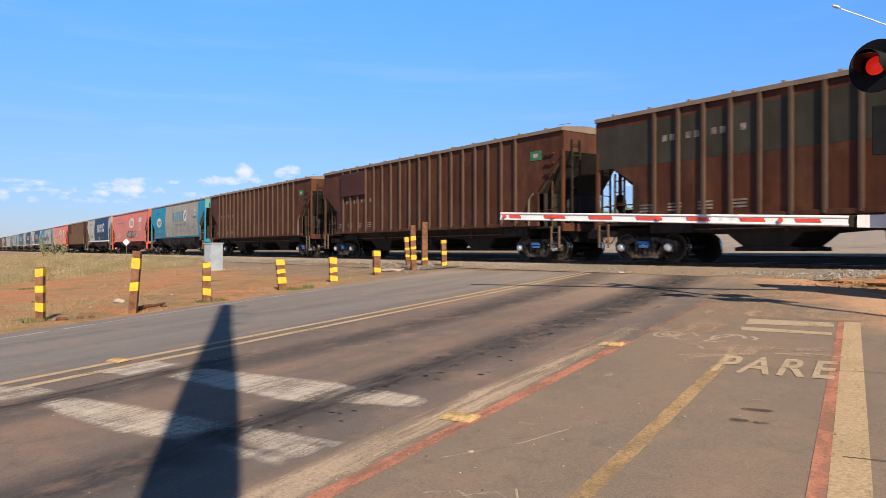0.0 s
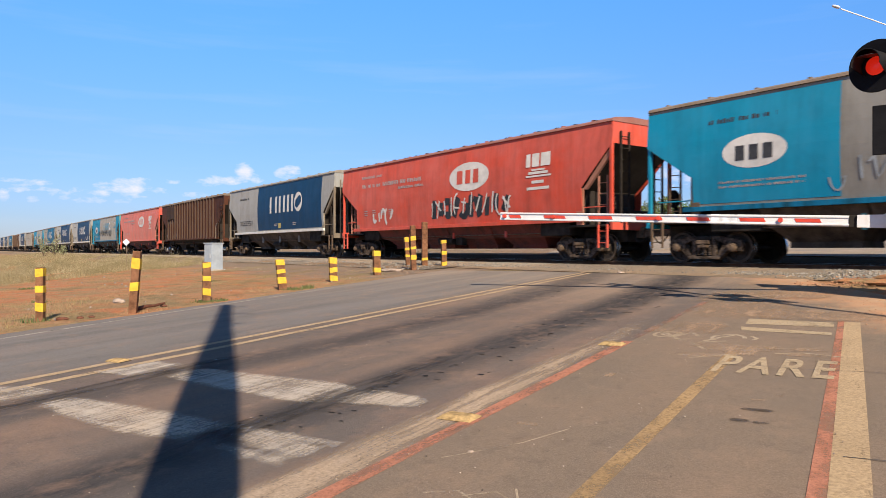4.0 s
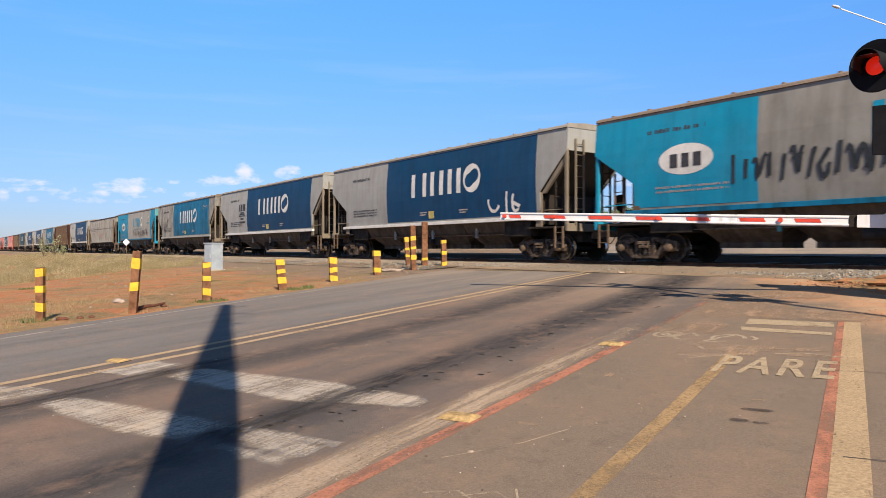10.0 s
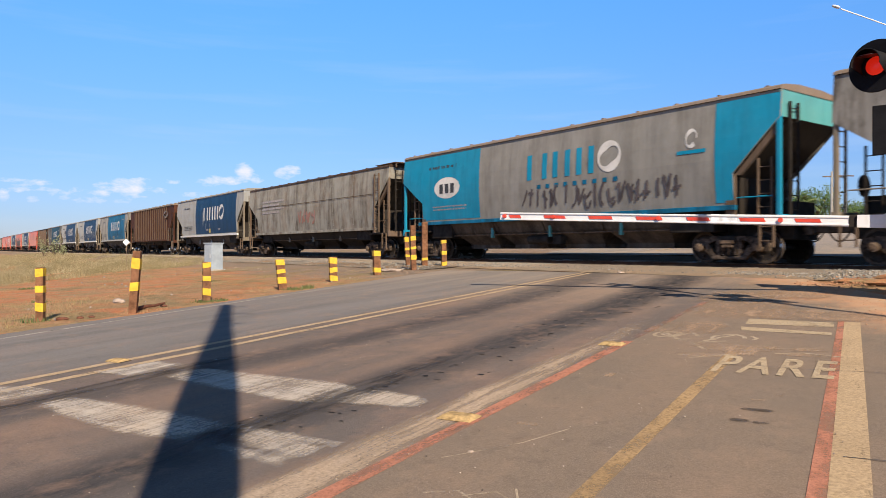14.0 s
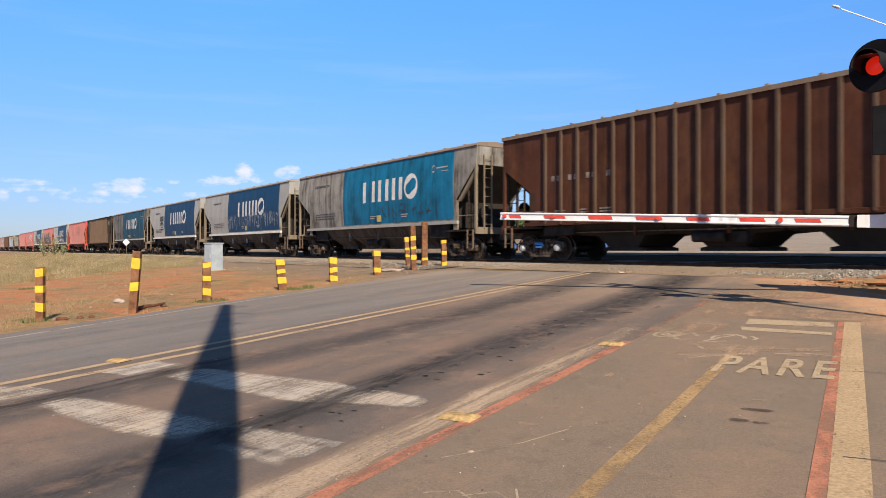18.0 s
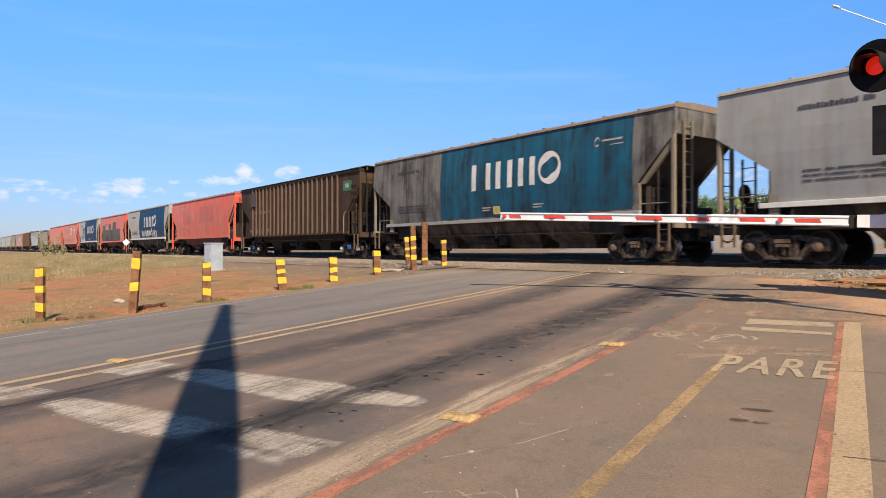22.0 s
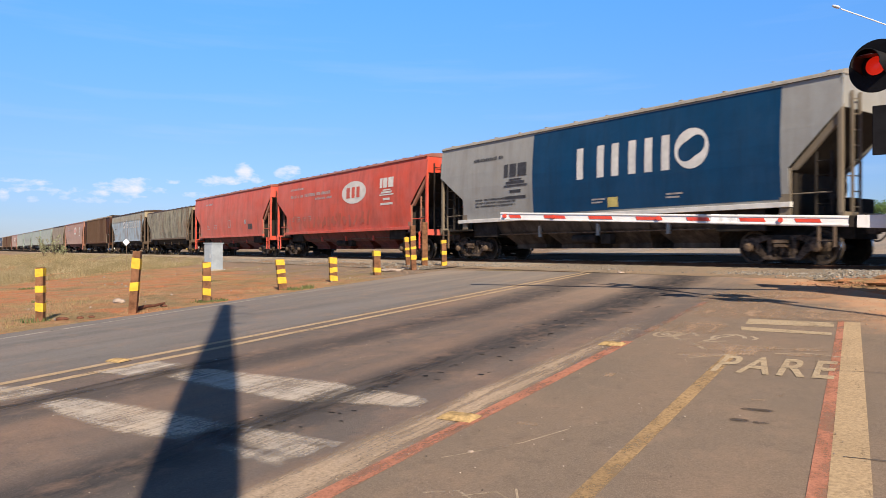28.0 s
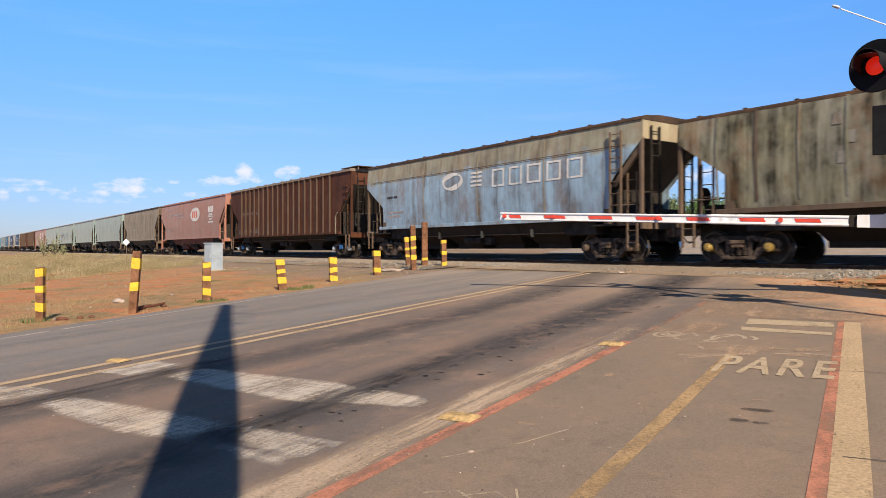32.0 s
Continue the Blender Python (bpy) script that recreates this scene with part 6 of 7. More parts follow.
def post(x, y, h, wid, bands, lean=(0, 0), turn=0, label="", name="marker_post"):
    bm = bmesh.new()
    box(bm, -wid / 2, wid / 2, -wid / 2, wid / 2, -0.15, h, 0.012)
    th = part(name, bm, POST_WOOD, None, "", Matrix.Translation((x, y, gxy(x, y))) @ pose(0, 0, 0, lean[0], lean[1], turn))
    tagged(th, label or "weathered wooden marker post with yellow bands", "post", "posts along the verge")
    for a, b in bands:
        bm = bmesh.new()
        k = wid / 2 + 0.006
        box(bm, -k, k, -k, k, a, b, 0.004)
        # hand-wrapped: rims tilt and fray a little
        tilt = 0.12 * math.sin(37 * a + 11 * x)
        for v in bm.verts:
            v.co.z += tilt * v.co.x + 0.012 * math.sin(91 * v.co.x + 53 * v.co.y + 29 * b)
        part("reflective_band", bm, POST_YEL, th, "yellow reflective band")
    return th


def posts():
    def at(r, q, *k):
        p = RD * r + QD * q
        return post(p.x, p.y, *k)
    at(6.75, -12.52, 0.95, 0.125, ((0.80, 0.94), (0.50, 0.62), (0.18, 0.33)), (0, 0), 8)
    at(8.10, -11.86, 1.17, 0.14, ((0.83, 1.03), (0.42, 0.58)), (0, 4.0), 10, "leaning wooden marker post with two yellow bands")
    at(10.15, -12.29, 0.85, 0.155, ((0.72, 0.83), (0.45, 0.55), (0.14, 0.29)), (0, 0), 25)
    at(12.81, -12.67, 0.77, 0.20, ((0.62, 0.76), (0.42, 0.52), (0.16, 0.32)), (0, -6), 20, "leaning wooden marker post with yellow bands")
    at(15.24, -13.10, 0.71, 0.20, ((0.53, 0.70), (0.28, 0.42), (0.03, 0.18)), (0, -2), 20)
    at(17.89, -13.57, 0.77, 0.21, ((0.60, 0.77), (0.10, 0.25)), (0, -2), 22)
    at(23.0, -15.9, 1.15, 0.16, ((0.95, 1.13), (0.62, 0.72), (0.34, 0.44)), (0, -4), 15, "leaning wooden marker post with narrow yellow bands")
    at(20.35, -13.83, 1.56, 0.18, ((1.03, 1.18), (0.73, 0.82), (0.36, 0.52)), (0, -1.5), 15, "tall wooden marker post with yellow bands")
    at(22.6, -14.85, 1.70, 0.21, ((0.22, 0.32),), (0, 0), 12, "tall plain wooden post with one yellow band")
    at(22.26, -13.75, 1.0, 0.18, ((0.86, 0.98), (0.44, 0.58), (0.04, 0.18)), (0, -2), 15)


posts()


def cabinet():
    x, y = RD.x * 20.46 - QD.x * 24.32, RD.y * 20.46 - QD.y * 24.32
    z = gxy(x, y)
    th = tagged(new("signal_cabinet"), "pale grey steel signal cabinet on a concrete plinth in the verge", "cabinet")
    th.matrix_basis = Matrix.Translation((x, y, z)) @ pose(0, 0, 0, 0, 0, -38)
    bm = bmesh.new()
    box(bm, -0.28, 0.28, -0.27, 0.27, 0.06, 1.14, 0.012)
    part("body", bm, CABIN, th)
    bm = bmesh.new()
    box(bm, -0.31, 0.31, -0.30, 0.30, 1.14, 1.19, 0.012)
    part("lid", bm, CABIN, th)
    bm = bmesh.new()
    box(bm, -0.37, 0.37, -0.34, 0.34, -0.2, 0.06, 0.012)
    part("plinth", bm, CONCRETE, th)
    bm = bmesh.new()
    box(bm, -0.24, 0.24, -0.282, -0.268, 0.12, 1.08, 0.004)
    d = part("door", bm, CABIN, th)
    bm = bmesh.new()
    box(bm, 0.16, 0.20, -0.31, -0.282, 0.55, 0.72, 0.006)
    part("handle", bm, METAL_GREY, d, "grey steel handle")


cabinet()


def boom():
    tip, base = Vector((1.25, 15.1, 1.085)), Vector((6.55, 11.45, 0.83))
    d = base - tip
    L = d.length
    th = tagged(new("barrier_boom"), "lowered white barrier boom with red patches and red lamps", "barrier")
    xa = d.normalized()
    ya = Vector((0, 0, 1)).cross(xa).normalized()
    za = xa.cross(ya)
    m = Matrix((xa, ya, za)).transposed().to_4x4()
    m.translation = tip
    th.matrix_basis = m
    bm = bmesh.new()
    box(bm, 0, L * 0.675, -0.03, 0.03, -0.082, 0.082, 0.008)
    part("arm", bm, BOOM_W, th)
    bm = bmesh.new()
    box(bm, L * 0.675, L * 0.745, -0.035, 0.035, -0.088, 0.088, 0.008)
    part("joint_sleeve", bm, plain("pale_boom_paint", (0.68, 0.69, 0.70), 0.5), th, "pale joint sleeve")
    bm = bmesh.new()
    box(bm, L * 0.745, L * 1.012, -0.035, 0.035, -0.09, 0.09, 0.008)
    part("arm", bm, BOOM_W, th)
    for z in (-0.062, 0.062):
        bm = bmesh.new()
        box(bm, 0.0, L * 1.012, -0.05, -0.036, z - 0.013, z + 0.013, 0.004)
        part("rib", bm, BOOM_W, th)
    for u0, u1 in ((0.033, 0.080), (0.160, 0.238), (0.312, 0.392), (0.462, 0.543), (0.609, 0.675), (0.750, 0.8185), (0.887, 0.951)):
        bm = bmesh.new()
        s = 0.035
        extrude_xz(bm, [(u0 * L, 0.030), (u1 * L - s, 0.030), (u1 * L, -0.032), (u0 * L + s, -0.032)], -0.0415, -0.0375)
        part("red_patch", bm, BOOM_R, th)
    for u in (0.018, 0.195, 0.53, 0.8545):
        bm = bmesh.new()
        tube(bm, (u * L, -0.035, 0), (u * L, -0.085, 0), 0.042, 0.038, 12)
        part("boom_lamp", bm, BOOM_R, th, "small red boom lamp")
    bm = bmesh.new()
    box(bm, L * 1.012, L * 1.03, -0.05, 0.05, -0.095, 0.095, 0.008)
    part("clamp", bm, UNDER, th, "dark steel clamp")
    bm = bmesh.new()
    extrude_xz(bm, [(L * 1.03, -0.10), (L * 1.03, 0.10), (L * 1.085, 0.11), (L * 1.13, 0.30), (L * 1.2, 0.30), (L * 1.2, -0.10)], -0.09, 0.09)
    part("socket", bm, BOOM_W, th, "pale painted steel socket")
    # machine with its post
    p = base + d.normalized() * 1.15
    g = gxy(p.x, p.y)
    mc = tagged(new("barrier_machine"), "grey steel barrier machine on a concrete footing", "barrier machine")
    mc.matrix_basis = Matrix.Translation((p.x, p.y, g)) @ Matrix.Rotation(math.atan2(d.y, d.x), 4, "Z")
    bm = bmesh.new()
    box(bm, -0.42, 0.42, -0.4, 0.4, 0.05, 1.95, 0.03)
    part("housing", bm, METAL_GREY, mc)
    bm = bmesh.new()
    box(bm, -0.5, 0.5, -0.48, 0.48, -0.2, 0.05, 0.02)
    part("footing", bm, CONCRETE, mc)
    bm = bmesh.new()
    box(bm, 0.42, 1.0, -0.12, 0.12, 0.9, 1.3, 0.03)
    part("counterweight", bm, METAL_GREY, mc)


boom()


def glow(name, c, s):
    m = Nodes(name, 0.3)
    m.color((c[0] * 0.6, c[1], c[2]))
    m.b.inputs["Emission Color"].default_value = (*c, 1)
    m.b.inputs["Emission Strength"].default_value = s
    return m.mat


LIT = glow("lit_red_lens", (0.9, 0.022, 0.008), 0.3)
# dark red that stands for the lens when its lamp is off
FLAP = plain("unlit_lens_red", (0.035, 0.007, 0.006), 0.5, 0, 0.3, 9)
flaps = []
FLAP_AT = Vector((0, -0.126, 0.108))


def crossing_signal():
    bx, by = 5.88, 8.58
    g = gxy(bx, by)
    th = tagged(new("crossing_signal"), "crossing signal mast with round black lamp heads, red lamp flashing", "crossing signal")
    face = math.atan2(RD.y, RD.x) - math.pi / 2     # lamps look back along the road
    th.matrix_basis = Matrix.Translation((bx, by, g)) @ Matrix.Rotation(face, 4, "Z")
    zl = 2.667 - g
    bm = bmesh.new()
    tube(bm, (0, 0, -0.1), (0, 0, 5.9), 0.06, seg=14)
    tube(bm, (0, 0, 0), (0, 0, 0.28), 0.13, 0.09, seg=14)
    part("mast", bm, METAL_GREY, th)
    bm = bmesh.new()
    tube(bm, (-0.5, 0, zl), (0.5, 0, zl), 0.035, seg=10)
    part("cross_arm", bm, BLACK, th)
    for sx in (-0.46, 0.46):
        bm = bmesh.new()
        prof = [(-0.075, 0.02), (-0.085, 0.325), (-0.07, 0.332), (-0.06, 0.325), (-0.05, 0.02)]
        lathe(bm, prof, 40)
        head = part("background_disc", bm, BLACK, th, "black round background disc", Matrix.Translation((sx, 0, zl)) @ Matrix.Rotation(radians(-24), 4, "Z"))
        bm = bmesh.new()
        lathe(bm, [(-0.05, 0.16), (0.10, 0.12), (0.10, 0.02)], 20)
        part("lamp_case", bm, BLACK, head)
        bm = bmesh.new()
        lathe(bm, [(-0.088, 0.118), (-0.104, 0.098), (-0.116, 0.055), (-0.12, 0.01)], 24)
        part("lens", bm, LIT, head, "glowing red lens")
        # added flap, hinged under the roof of the hood, covers the lens to imitate flashing
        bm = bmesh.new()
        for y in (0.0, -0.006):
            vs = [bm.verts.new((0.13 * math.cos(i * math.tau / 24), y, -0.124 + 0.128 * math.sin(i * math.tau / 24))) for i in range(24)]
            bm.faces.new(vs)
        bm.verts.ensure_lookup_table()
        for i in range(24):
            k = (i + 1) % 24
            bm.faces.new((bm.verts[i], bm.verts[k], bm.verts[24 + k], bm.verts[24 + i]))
        flap = part("blanking_flap", bm, FLAP, head, "added dark red flap that imitates the unlit lens", Matrix.Translation(FLAP_AT))
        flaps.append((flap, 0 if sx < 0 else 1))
        # hood: most of a tube, open below
        bm = bmesh.new()
        n = 24
        rows = []
        for r in (0.172, 0.164):
            for y, cutz in ((-0.085, 1.0), (-0.36, 0.74)):
                a0, a1 = math.pi / 2 - 2.35 * cutz, math.pi / 2 + 2.35 * cutz
                rows.append([bm.verts.new((r * math.cos(a0 + (a1 - a0) * i / n), y, r * math.sin(a0 + (a1 - a0) * i / n))) for i in range(n + 1)])
        for a, b in ((0, 1), (3, 2)):
            for i in range(n):
                bm.faces.new((rows[a][i], rows[a][i + 1], rows[b][i + 1], rows[b][i]))
        for i in range(n):
            bm.faces.new((rows[1][i], rows[1][i + 1], rows[3][i + 1], rows[3][i]))
        part("hood", bm, HOOD, head)
    bm = bmesh.new()
    box(bm, -0.53, 0.53, -0.075, -0.06, zl - 1.12, zl - 0.50, 0.01)
    part("sign_plate", bm, BLACK, th, "dark rectangular sign plate")
    for a in (40, -40):
        bm = bmesh.new()
        box(bm, -0.62, 0.62, -0.02, 0.02, -0.08, 0.08, 0.005)
        part("cross_board", bm, BOOM_W, th, "white crossing board", Matrix.Translation((0, -0.10 if a > 0 else -0.15, 5.5)) @ Matrix.Rotation(radians(a), 4, "Y"))


crossing_signal()


def street_lamp():
    # far lamp arm that reaches in over the road
    bx, by = 15.2, 19.4
    g = gxy(bx, by)
    th = tagged(new("street_lamp"), "tall grey street lamp with a slender arm and small head", "street lamp")
    th.matrix_basis = Matrix.Translation((bx, by, g))
    bm = bmesh.new()
    tube(bm, (0, 0, -0.2), (0, 0, 5.45 - g), 0.10, 0.06, 12)
    part("pole", bm, METAL_GREY, th)
    bm = bmesh.new()
    a, b = Vector((0, 0, 5.45 - g)), Vector((-4.24, -0.1, 7.00 - g))
    sweep(bm, [a.lerp(b, k / 6) + Vector((0, 0, 0.04 * math.sin(math.pi * k / 6))) for k in range(7)], 0.018, 8)
    part("arm", bm, BOOM_W, th)
    bm = bmesh.new()
    bmesh.ops.create_uvsphere(bm, u_segments=14, v_segments=8, radius=1.0, matrix=Matrix.Translation((-4.37, -0.1, 7.06 - g)) @ Matrix.Rotation(0.3, 4, "Y") @ Matrix.Diagonal((0.12, 0.06, 0.04, 1)))
    part("lamp_head", bm, BOOM_W, th, "white oval lamp head", smooth=True)


street_lamp()


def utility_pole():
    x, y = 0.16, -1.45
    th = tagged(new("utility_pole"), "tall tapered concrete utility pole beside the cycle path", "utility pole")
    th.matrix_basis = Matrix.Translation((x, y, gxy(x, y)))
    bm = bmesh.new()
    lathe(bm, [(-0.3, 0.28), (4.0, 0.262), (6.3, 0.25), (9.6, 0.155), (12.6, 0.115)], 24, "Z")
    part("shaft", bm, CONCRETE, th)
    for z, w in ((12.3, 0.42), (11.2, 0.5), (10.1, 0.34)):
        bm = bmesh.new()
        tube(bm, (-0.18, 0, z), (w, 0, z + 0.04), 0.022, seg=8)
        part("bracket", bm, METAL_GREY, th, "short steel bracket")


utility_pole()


def shadow_board():
    # large unseen board at the right verge, added and cut to cast the shadow there
    d = Vector((0.65, -0.76)).normalized()
    a = Vector((7.75, 9.79)) - d * 0.75
    g = gxy(a.x, a.y)
    m = a + d * 1.25
    th = tagged(new("shadow_board"), "unseen grey board on a post, added to cast a shadow", "sign")
    th.matrix_basis = Matrix.Translation((m.x, m.y, g)) @ Matrix.Rotation(math.atan2(d.y, d.x), 4, "Z")
    bm = bmesh.new()
    extrude_xz(bm, [(-1.6, 2.38), (-0.75, 3.5), (1.25, 3.5), (1.25, 2.38)], -0.02, 0.02)
    part("board", bm, METAL_GREY, th)
    bm = bmesh.new()
    tube(bm, (0.5, 0.06, -0.2), (0.5, 0.06, 3.15), 0.05, seg=10)
    part("post", bm, METAL_GREY, th)


shadow_board()
# ------------------------------------------------------------ verge: grass, stones, litter


def grass_mat(name, a, b, c2=None):
    m = Nodes(name, 0.85)
    g = m.n("ShaderNodeNewGeometry")
    r = m.n("ShaderNodeMapRange")
    m.link(g.outputs["Random Per Island"], r.inputs[0])
    c = m.mix(r.outputs[0], a, b)
    if c2:
        # olive and brown patches run through the stand
        c = m.mix(m.math("MULTIPLY", m.noise(1.3, 6, 0.7, m.coords((1, 0.4, 1)), 0.44, 0.58), 0.85), c, c2)
    m.color(c)
    return m.mat


def blades(name, spots, mat, label, h0, h1, per, spread, width=0.012, seed=3, lean=0.55):
    rnd = random.Random(seed)
    verts, faces = [], []
    for x, y in spots:
        z = gxy(x, y)
        s = rnd.uniform(0.6, 1.2) * (1 + 0.8 * noise.noise(Vector((x * 0.35, y * 0.18, 2))) + 0.5 * noise.noise(Vector((x * 1.3, y * 0.7, 5))))
        for _ in range(per):
            bx, by = x + rnd.gauss(0, spread), y + rnd.gauss(0, spread)
            h = rnd.uniform(h0, h1) * s
            an, ln = rnd.uniform(0, math.tau), rnd.uniform(0.05, lean) * h
            w = width * rnd.uniform(0.7, 1.6)
            dx, dy = math.cos(an), math.sin(an)
            k = len(verts)
            mx, my, mz = bx + dx * ln * 0.35, by + dy * ln * 0.35, z + h * 0.62
            verts += [(bx - dy * w, by + dx * w, z - 0.02), (bx + dy * w, by - dx * w, z - 0.02), (mx + dy * w * 0.7, my - dx * w * 0.7, mz), (mx - dy * w * 0.7, my + dx * w * 0.7, mz), (bx + dx * ln, by + dy * ln, z + h)]
            faces += [(k, k + 1, k + 2, k + 3), (k + 3, k + 2, k + 4)]
    return tagged(put(name, raw(name, verts, faces), mat), label, "grass", kind="stuff")


STRAW = grass_mat("dry_straw_grass", (0.20, 0.155, 0.08), (0.52, 0.43, 0.27), (0.155, 0.13, 0.062))
WEED = grass_mat("green_weeds", (0.075, 0.10, 0.036), (0.17, 0.17, 0.075))
DRYG = grass_mat("short_half_dry_grass", (0.16, 0.14, 0.06), (0.36, 0.26, 0.14))


def grass():
    rnd = random.Random(11)
    tall, low = [], []
    while len(tall) < 7000:
        # dry tall grass lies beyond the bare red strip
        y = rnd.uniform(20, 120)
        x = rnd.uniform(-0.72, -0.30) * y
        d = x * N.x + y * N.y
        if d > 15.2:
            continue
        edge = -0.66 + (y - 22) * 0.021
        if x / y > min(edge, -0.345) + rnd.gauss(0, 0.012) + 0.03 * noise.noise(Vector((x * 0.3, y * 0.3, 0))):
            continue
        if rnd.random() > 22 / y + 0.25 or noise.noise(Vector((x * 0.6, y * 0.22, 7))) < rnd.uniform(-0.12, 0.42):
            continue
        tall.append((x, y))
    blades("dry_grass", tall, STRAW, "tall dry straw coloured grass on the verge", 0.03, 0.36, 30, 0.20, 0.0021, 3, 0.9)
    while len(low) < 1900:
        y = rnd.uniform(11, 36)
        x = rnd.uniform(-0.66, -0.05) * y
        p = Vector((x, y))
        r, q = p.dot(RD), p.dot(QD)
        d = p.dot(N)
        if d > 15 or q > left_edge(r) - 0.15:
            continue
        if noise.noise(Vector((x * 0.55, y * 0.28, 3.1))) + 0.5 * noise.noise(Vector((x * 2.1, y * 0.9, 8))) < 0.24:
            continue
        low.append((x, y))
    blades("short_grass", low, DRYG, "sparse short half dry grass on red soil", 0.008, 0.030, 11, 0.25, 0.0035, 4)
    weeds = []
    for r, q, n in ((6.75, -12.5, 4), (10.1, -12.15, 6), (10.3, -12.0, 4), (12.9, -12.5, 8), (13.3, -12.45, 8), (15.0, -18.0, 8), (11.75, -22.4, 14), (9.0, -16.6, 6), (8.7, -18.5, 6)):
        for _ in range(n):
            p = RD * (r + rnd.gauss(0, 0.08)) + QD * (q + rnd.gauss(0, 0.14))
            weeds.append((p.x, p.y))
    blades("weeds", weeds, WEED, "small green weeds at the foot of the posts", 0.015, 0.085, 26, 0.07, 0.007, 6, 0.9)
    clumps = [p for p in tall if noise.noise(Vector((p[0] * 0.45, p[1] * 0.2, 31))) > 0.16]
    blades("tall_grass", clumps, STRAW, "taller clumps of dry straw coloured grass", 0.18, 0.52, 9, 0.22, 0.0024, 14, 0.7)
    patch = [p for p in tall if noise.noise(Vector((p[0] * 0.3, p[1] * 0.12, 19))) > 0.12]
    blades("green_grass", patch, DRYG, "half green grass among the dry straw", 0.05, 0.30, 10, 0.25, 0.0035, 12)


grass()


def stones(name, spots, size, mat, label, seed, category="gravel"):
    rnd = random.Random(seed)
    verts, faces = [], []
    base = [Vector(p) for p in ((1, 0, 0), (-1, 0, 0), (0, 1, 0), (0, -1, 0), (0, 0, 1), (0, 0, -1))]
    tri = ((0, 2, 4), (2, 1, 4), (1, 3, 4), (3, 0, 4), (2, 0, 5), (1, 2, 5), (3, 1, 5), (0, 3, 5))
    for x, y, z in spots:
        s = size * rnd.uniform(0.5, 1.5)
        rot = Euler((rnd.uniform(0, 6), rnd.uniform(0, 6), rnd.uniform(0, 6))).to_matrix()
        k = len(verts)
        for b in base:
            v = rot @ (b * s * rnd.uniform(0.6, 1.1))
            verts.append((x + v.x, y + v.y, z + v.z * 0.75))
        faces += [(k + a, k + b, k + c) for a, b, c in tri]
    return tagged(put(name, raw(name, verts, faces), mat), label, category, kind="stuff")


STONE = grass_mat("pale_ballast_stones", (0.14, 0.125, 0.108), (0.36, 0.325, 0.28))
CLOD = grass_mat("red_soil_clods", (0.28, 0.14, 0.08), (0.45, 0.255, 0.15))
PEBBLE = grass_mat("road_pebbles", (0.10, 0.075, 0.055), (0.42, 0.34, 0.27))


def gravel():
    rnd = random.Random(21)
    sp = []
    for _ in range(12000):
        a = A_REF + (rnd.uniform(-28, 16) if rnd.random() < 0.75 else rnd.uniform(-75, -28))
        d = rnd.uniform(15.4, 17.0) if a > -20 or rnd.random() < 0.5 else rnd.uniform(13.4, 15.6)
        if -17.2 < a < -10.4 and rnd.random() < 0.8:
            continue
        p = U * a + N * d
        sp.append((p.x, p.y, gz(d) + 0.03))
    sp2 = []
    for _ in range(4200):
        # coarse stones spilled at the end of the path
        a, d = A_REF + rnd.uniform(9.0, 15.5) - abs(rnd.gauss(0, 0.6)), rnd.uniform(14.9, 17.0)
        p = U * a + N * d
        if rnd.random() > (a - A_REF - 7.5) / 6:
            continue
        sp2.append((p.x, p.y, gz(d) + 0.04 + 0.08 * max(0, min(1, (a - A_REF - 10) / 3)) * rnd.random()))
    stones("coarse_stones", sp2, 0.036, STONE, "coarse pale crushed stones heaped beside the rails", 26)
    stones("ballast_stones", sp, 0.028, STONE, "loose pale crushed ballast stones beside the rails", 22)
    sp = []
    for _ in range(1300):
        p = RD * rnd.uniform(9.5, 17) + QD * rnd.uniform(-2.2, 3.5)
        r, q = p.dot(RD), p.dot(QD)
        if q < -2.75 + (17.5 - r) * 0.33 + 0.1 or p.dot(N) > 15.4:
            continue
        sp.append((p.x, p.y, gxy(p.x, p.y) + 0.01))
    for _ in range(900):
        p = RD * rnd.uniform(6, 22) + QD * rnd.uniform(-22, -11.8)
        r, q = p.dot(RD), p.dot(QD)
        if q > left_edge(r) - 0.1 or p.dot(N) > 15.4:
            continue
        sp.append((p.x, p.y, gxy(p.x, p.y) + 0.01))
    stones("soil_clods", sp, 0.0115, CLOD, "loose clods of red soil on the verge", 23, "soil")
    sp = []
    for _ in range(420):
        r, q = rnd.uniform(2.0, 14), rnd.uniform(-7, 1.5)
        p = rq(r, q, 0.018)
        sp.append((p.x, p.y, p.z))
    for _ in range(200):
        r, q = rnd.uniform(2.0, 10), rnd.gauss(-2.2, 0.5)
        p = rq(r, q, 0.018)
        sp.append((p.x, p.y, p.z))
    stones("road_grit", sp, 0.006, PEBBLE, "fine grit and pebbles scattered on the road", 24)


gravel()


def rock(r, q, sx, sy, sz, mat, label, seed, name="rock", category="rock"):
    rnd = random.Random(seed)
    bm = bmesh.new()
    bmesh.ops.create_icosphere(bm, subdivisions=2, radius=1.0)
    for v in bm.verts:
        k = 1 + 0.28 * noise.noise(v.co * 1.6 + Vector((seed, 0, 0)))
        v.co = Vector((v.co.x * sx, v.co.y * sy, v.co.z * sz)) * k
    p = rq(r, q, sz * 0.55)
    ob = part(name, bm, mat, None, "", Matrix.Translation(p) @ pose(0, 0, 0, 0, 0, rnd.uniform(-25, 25)))
    return tagged(ob, label, category)


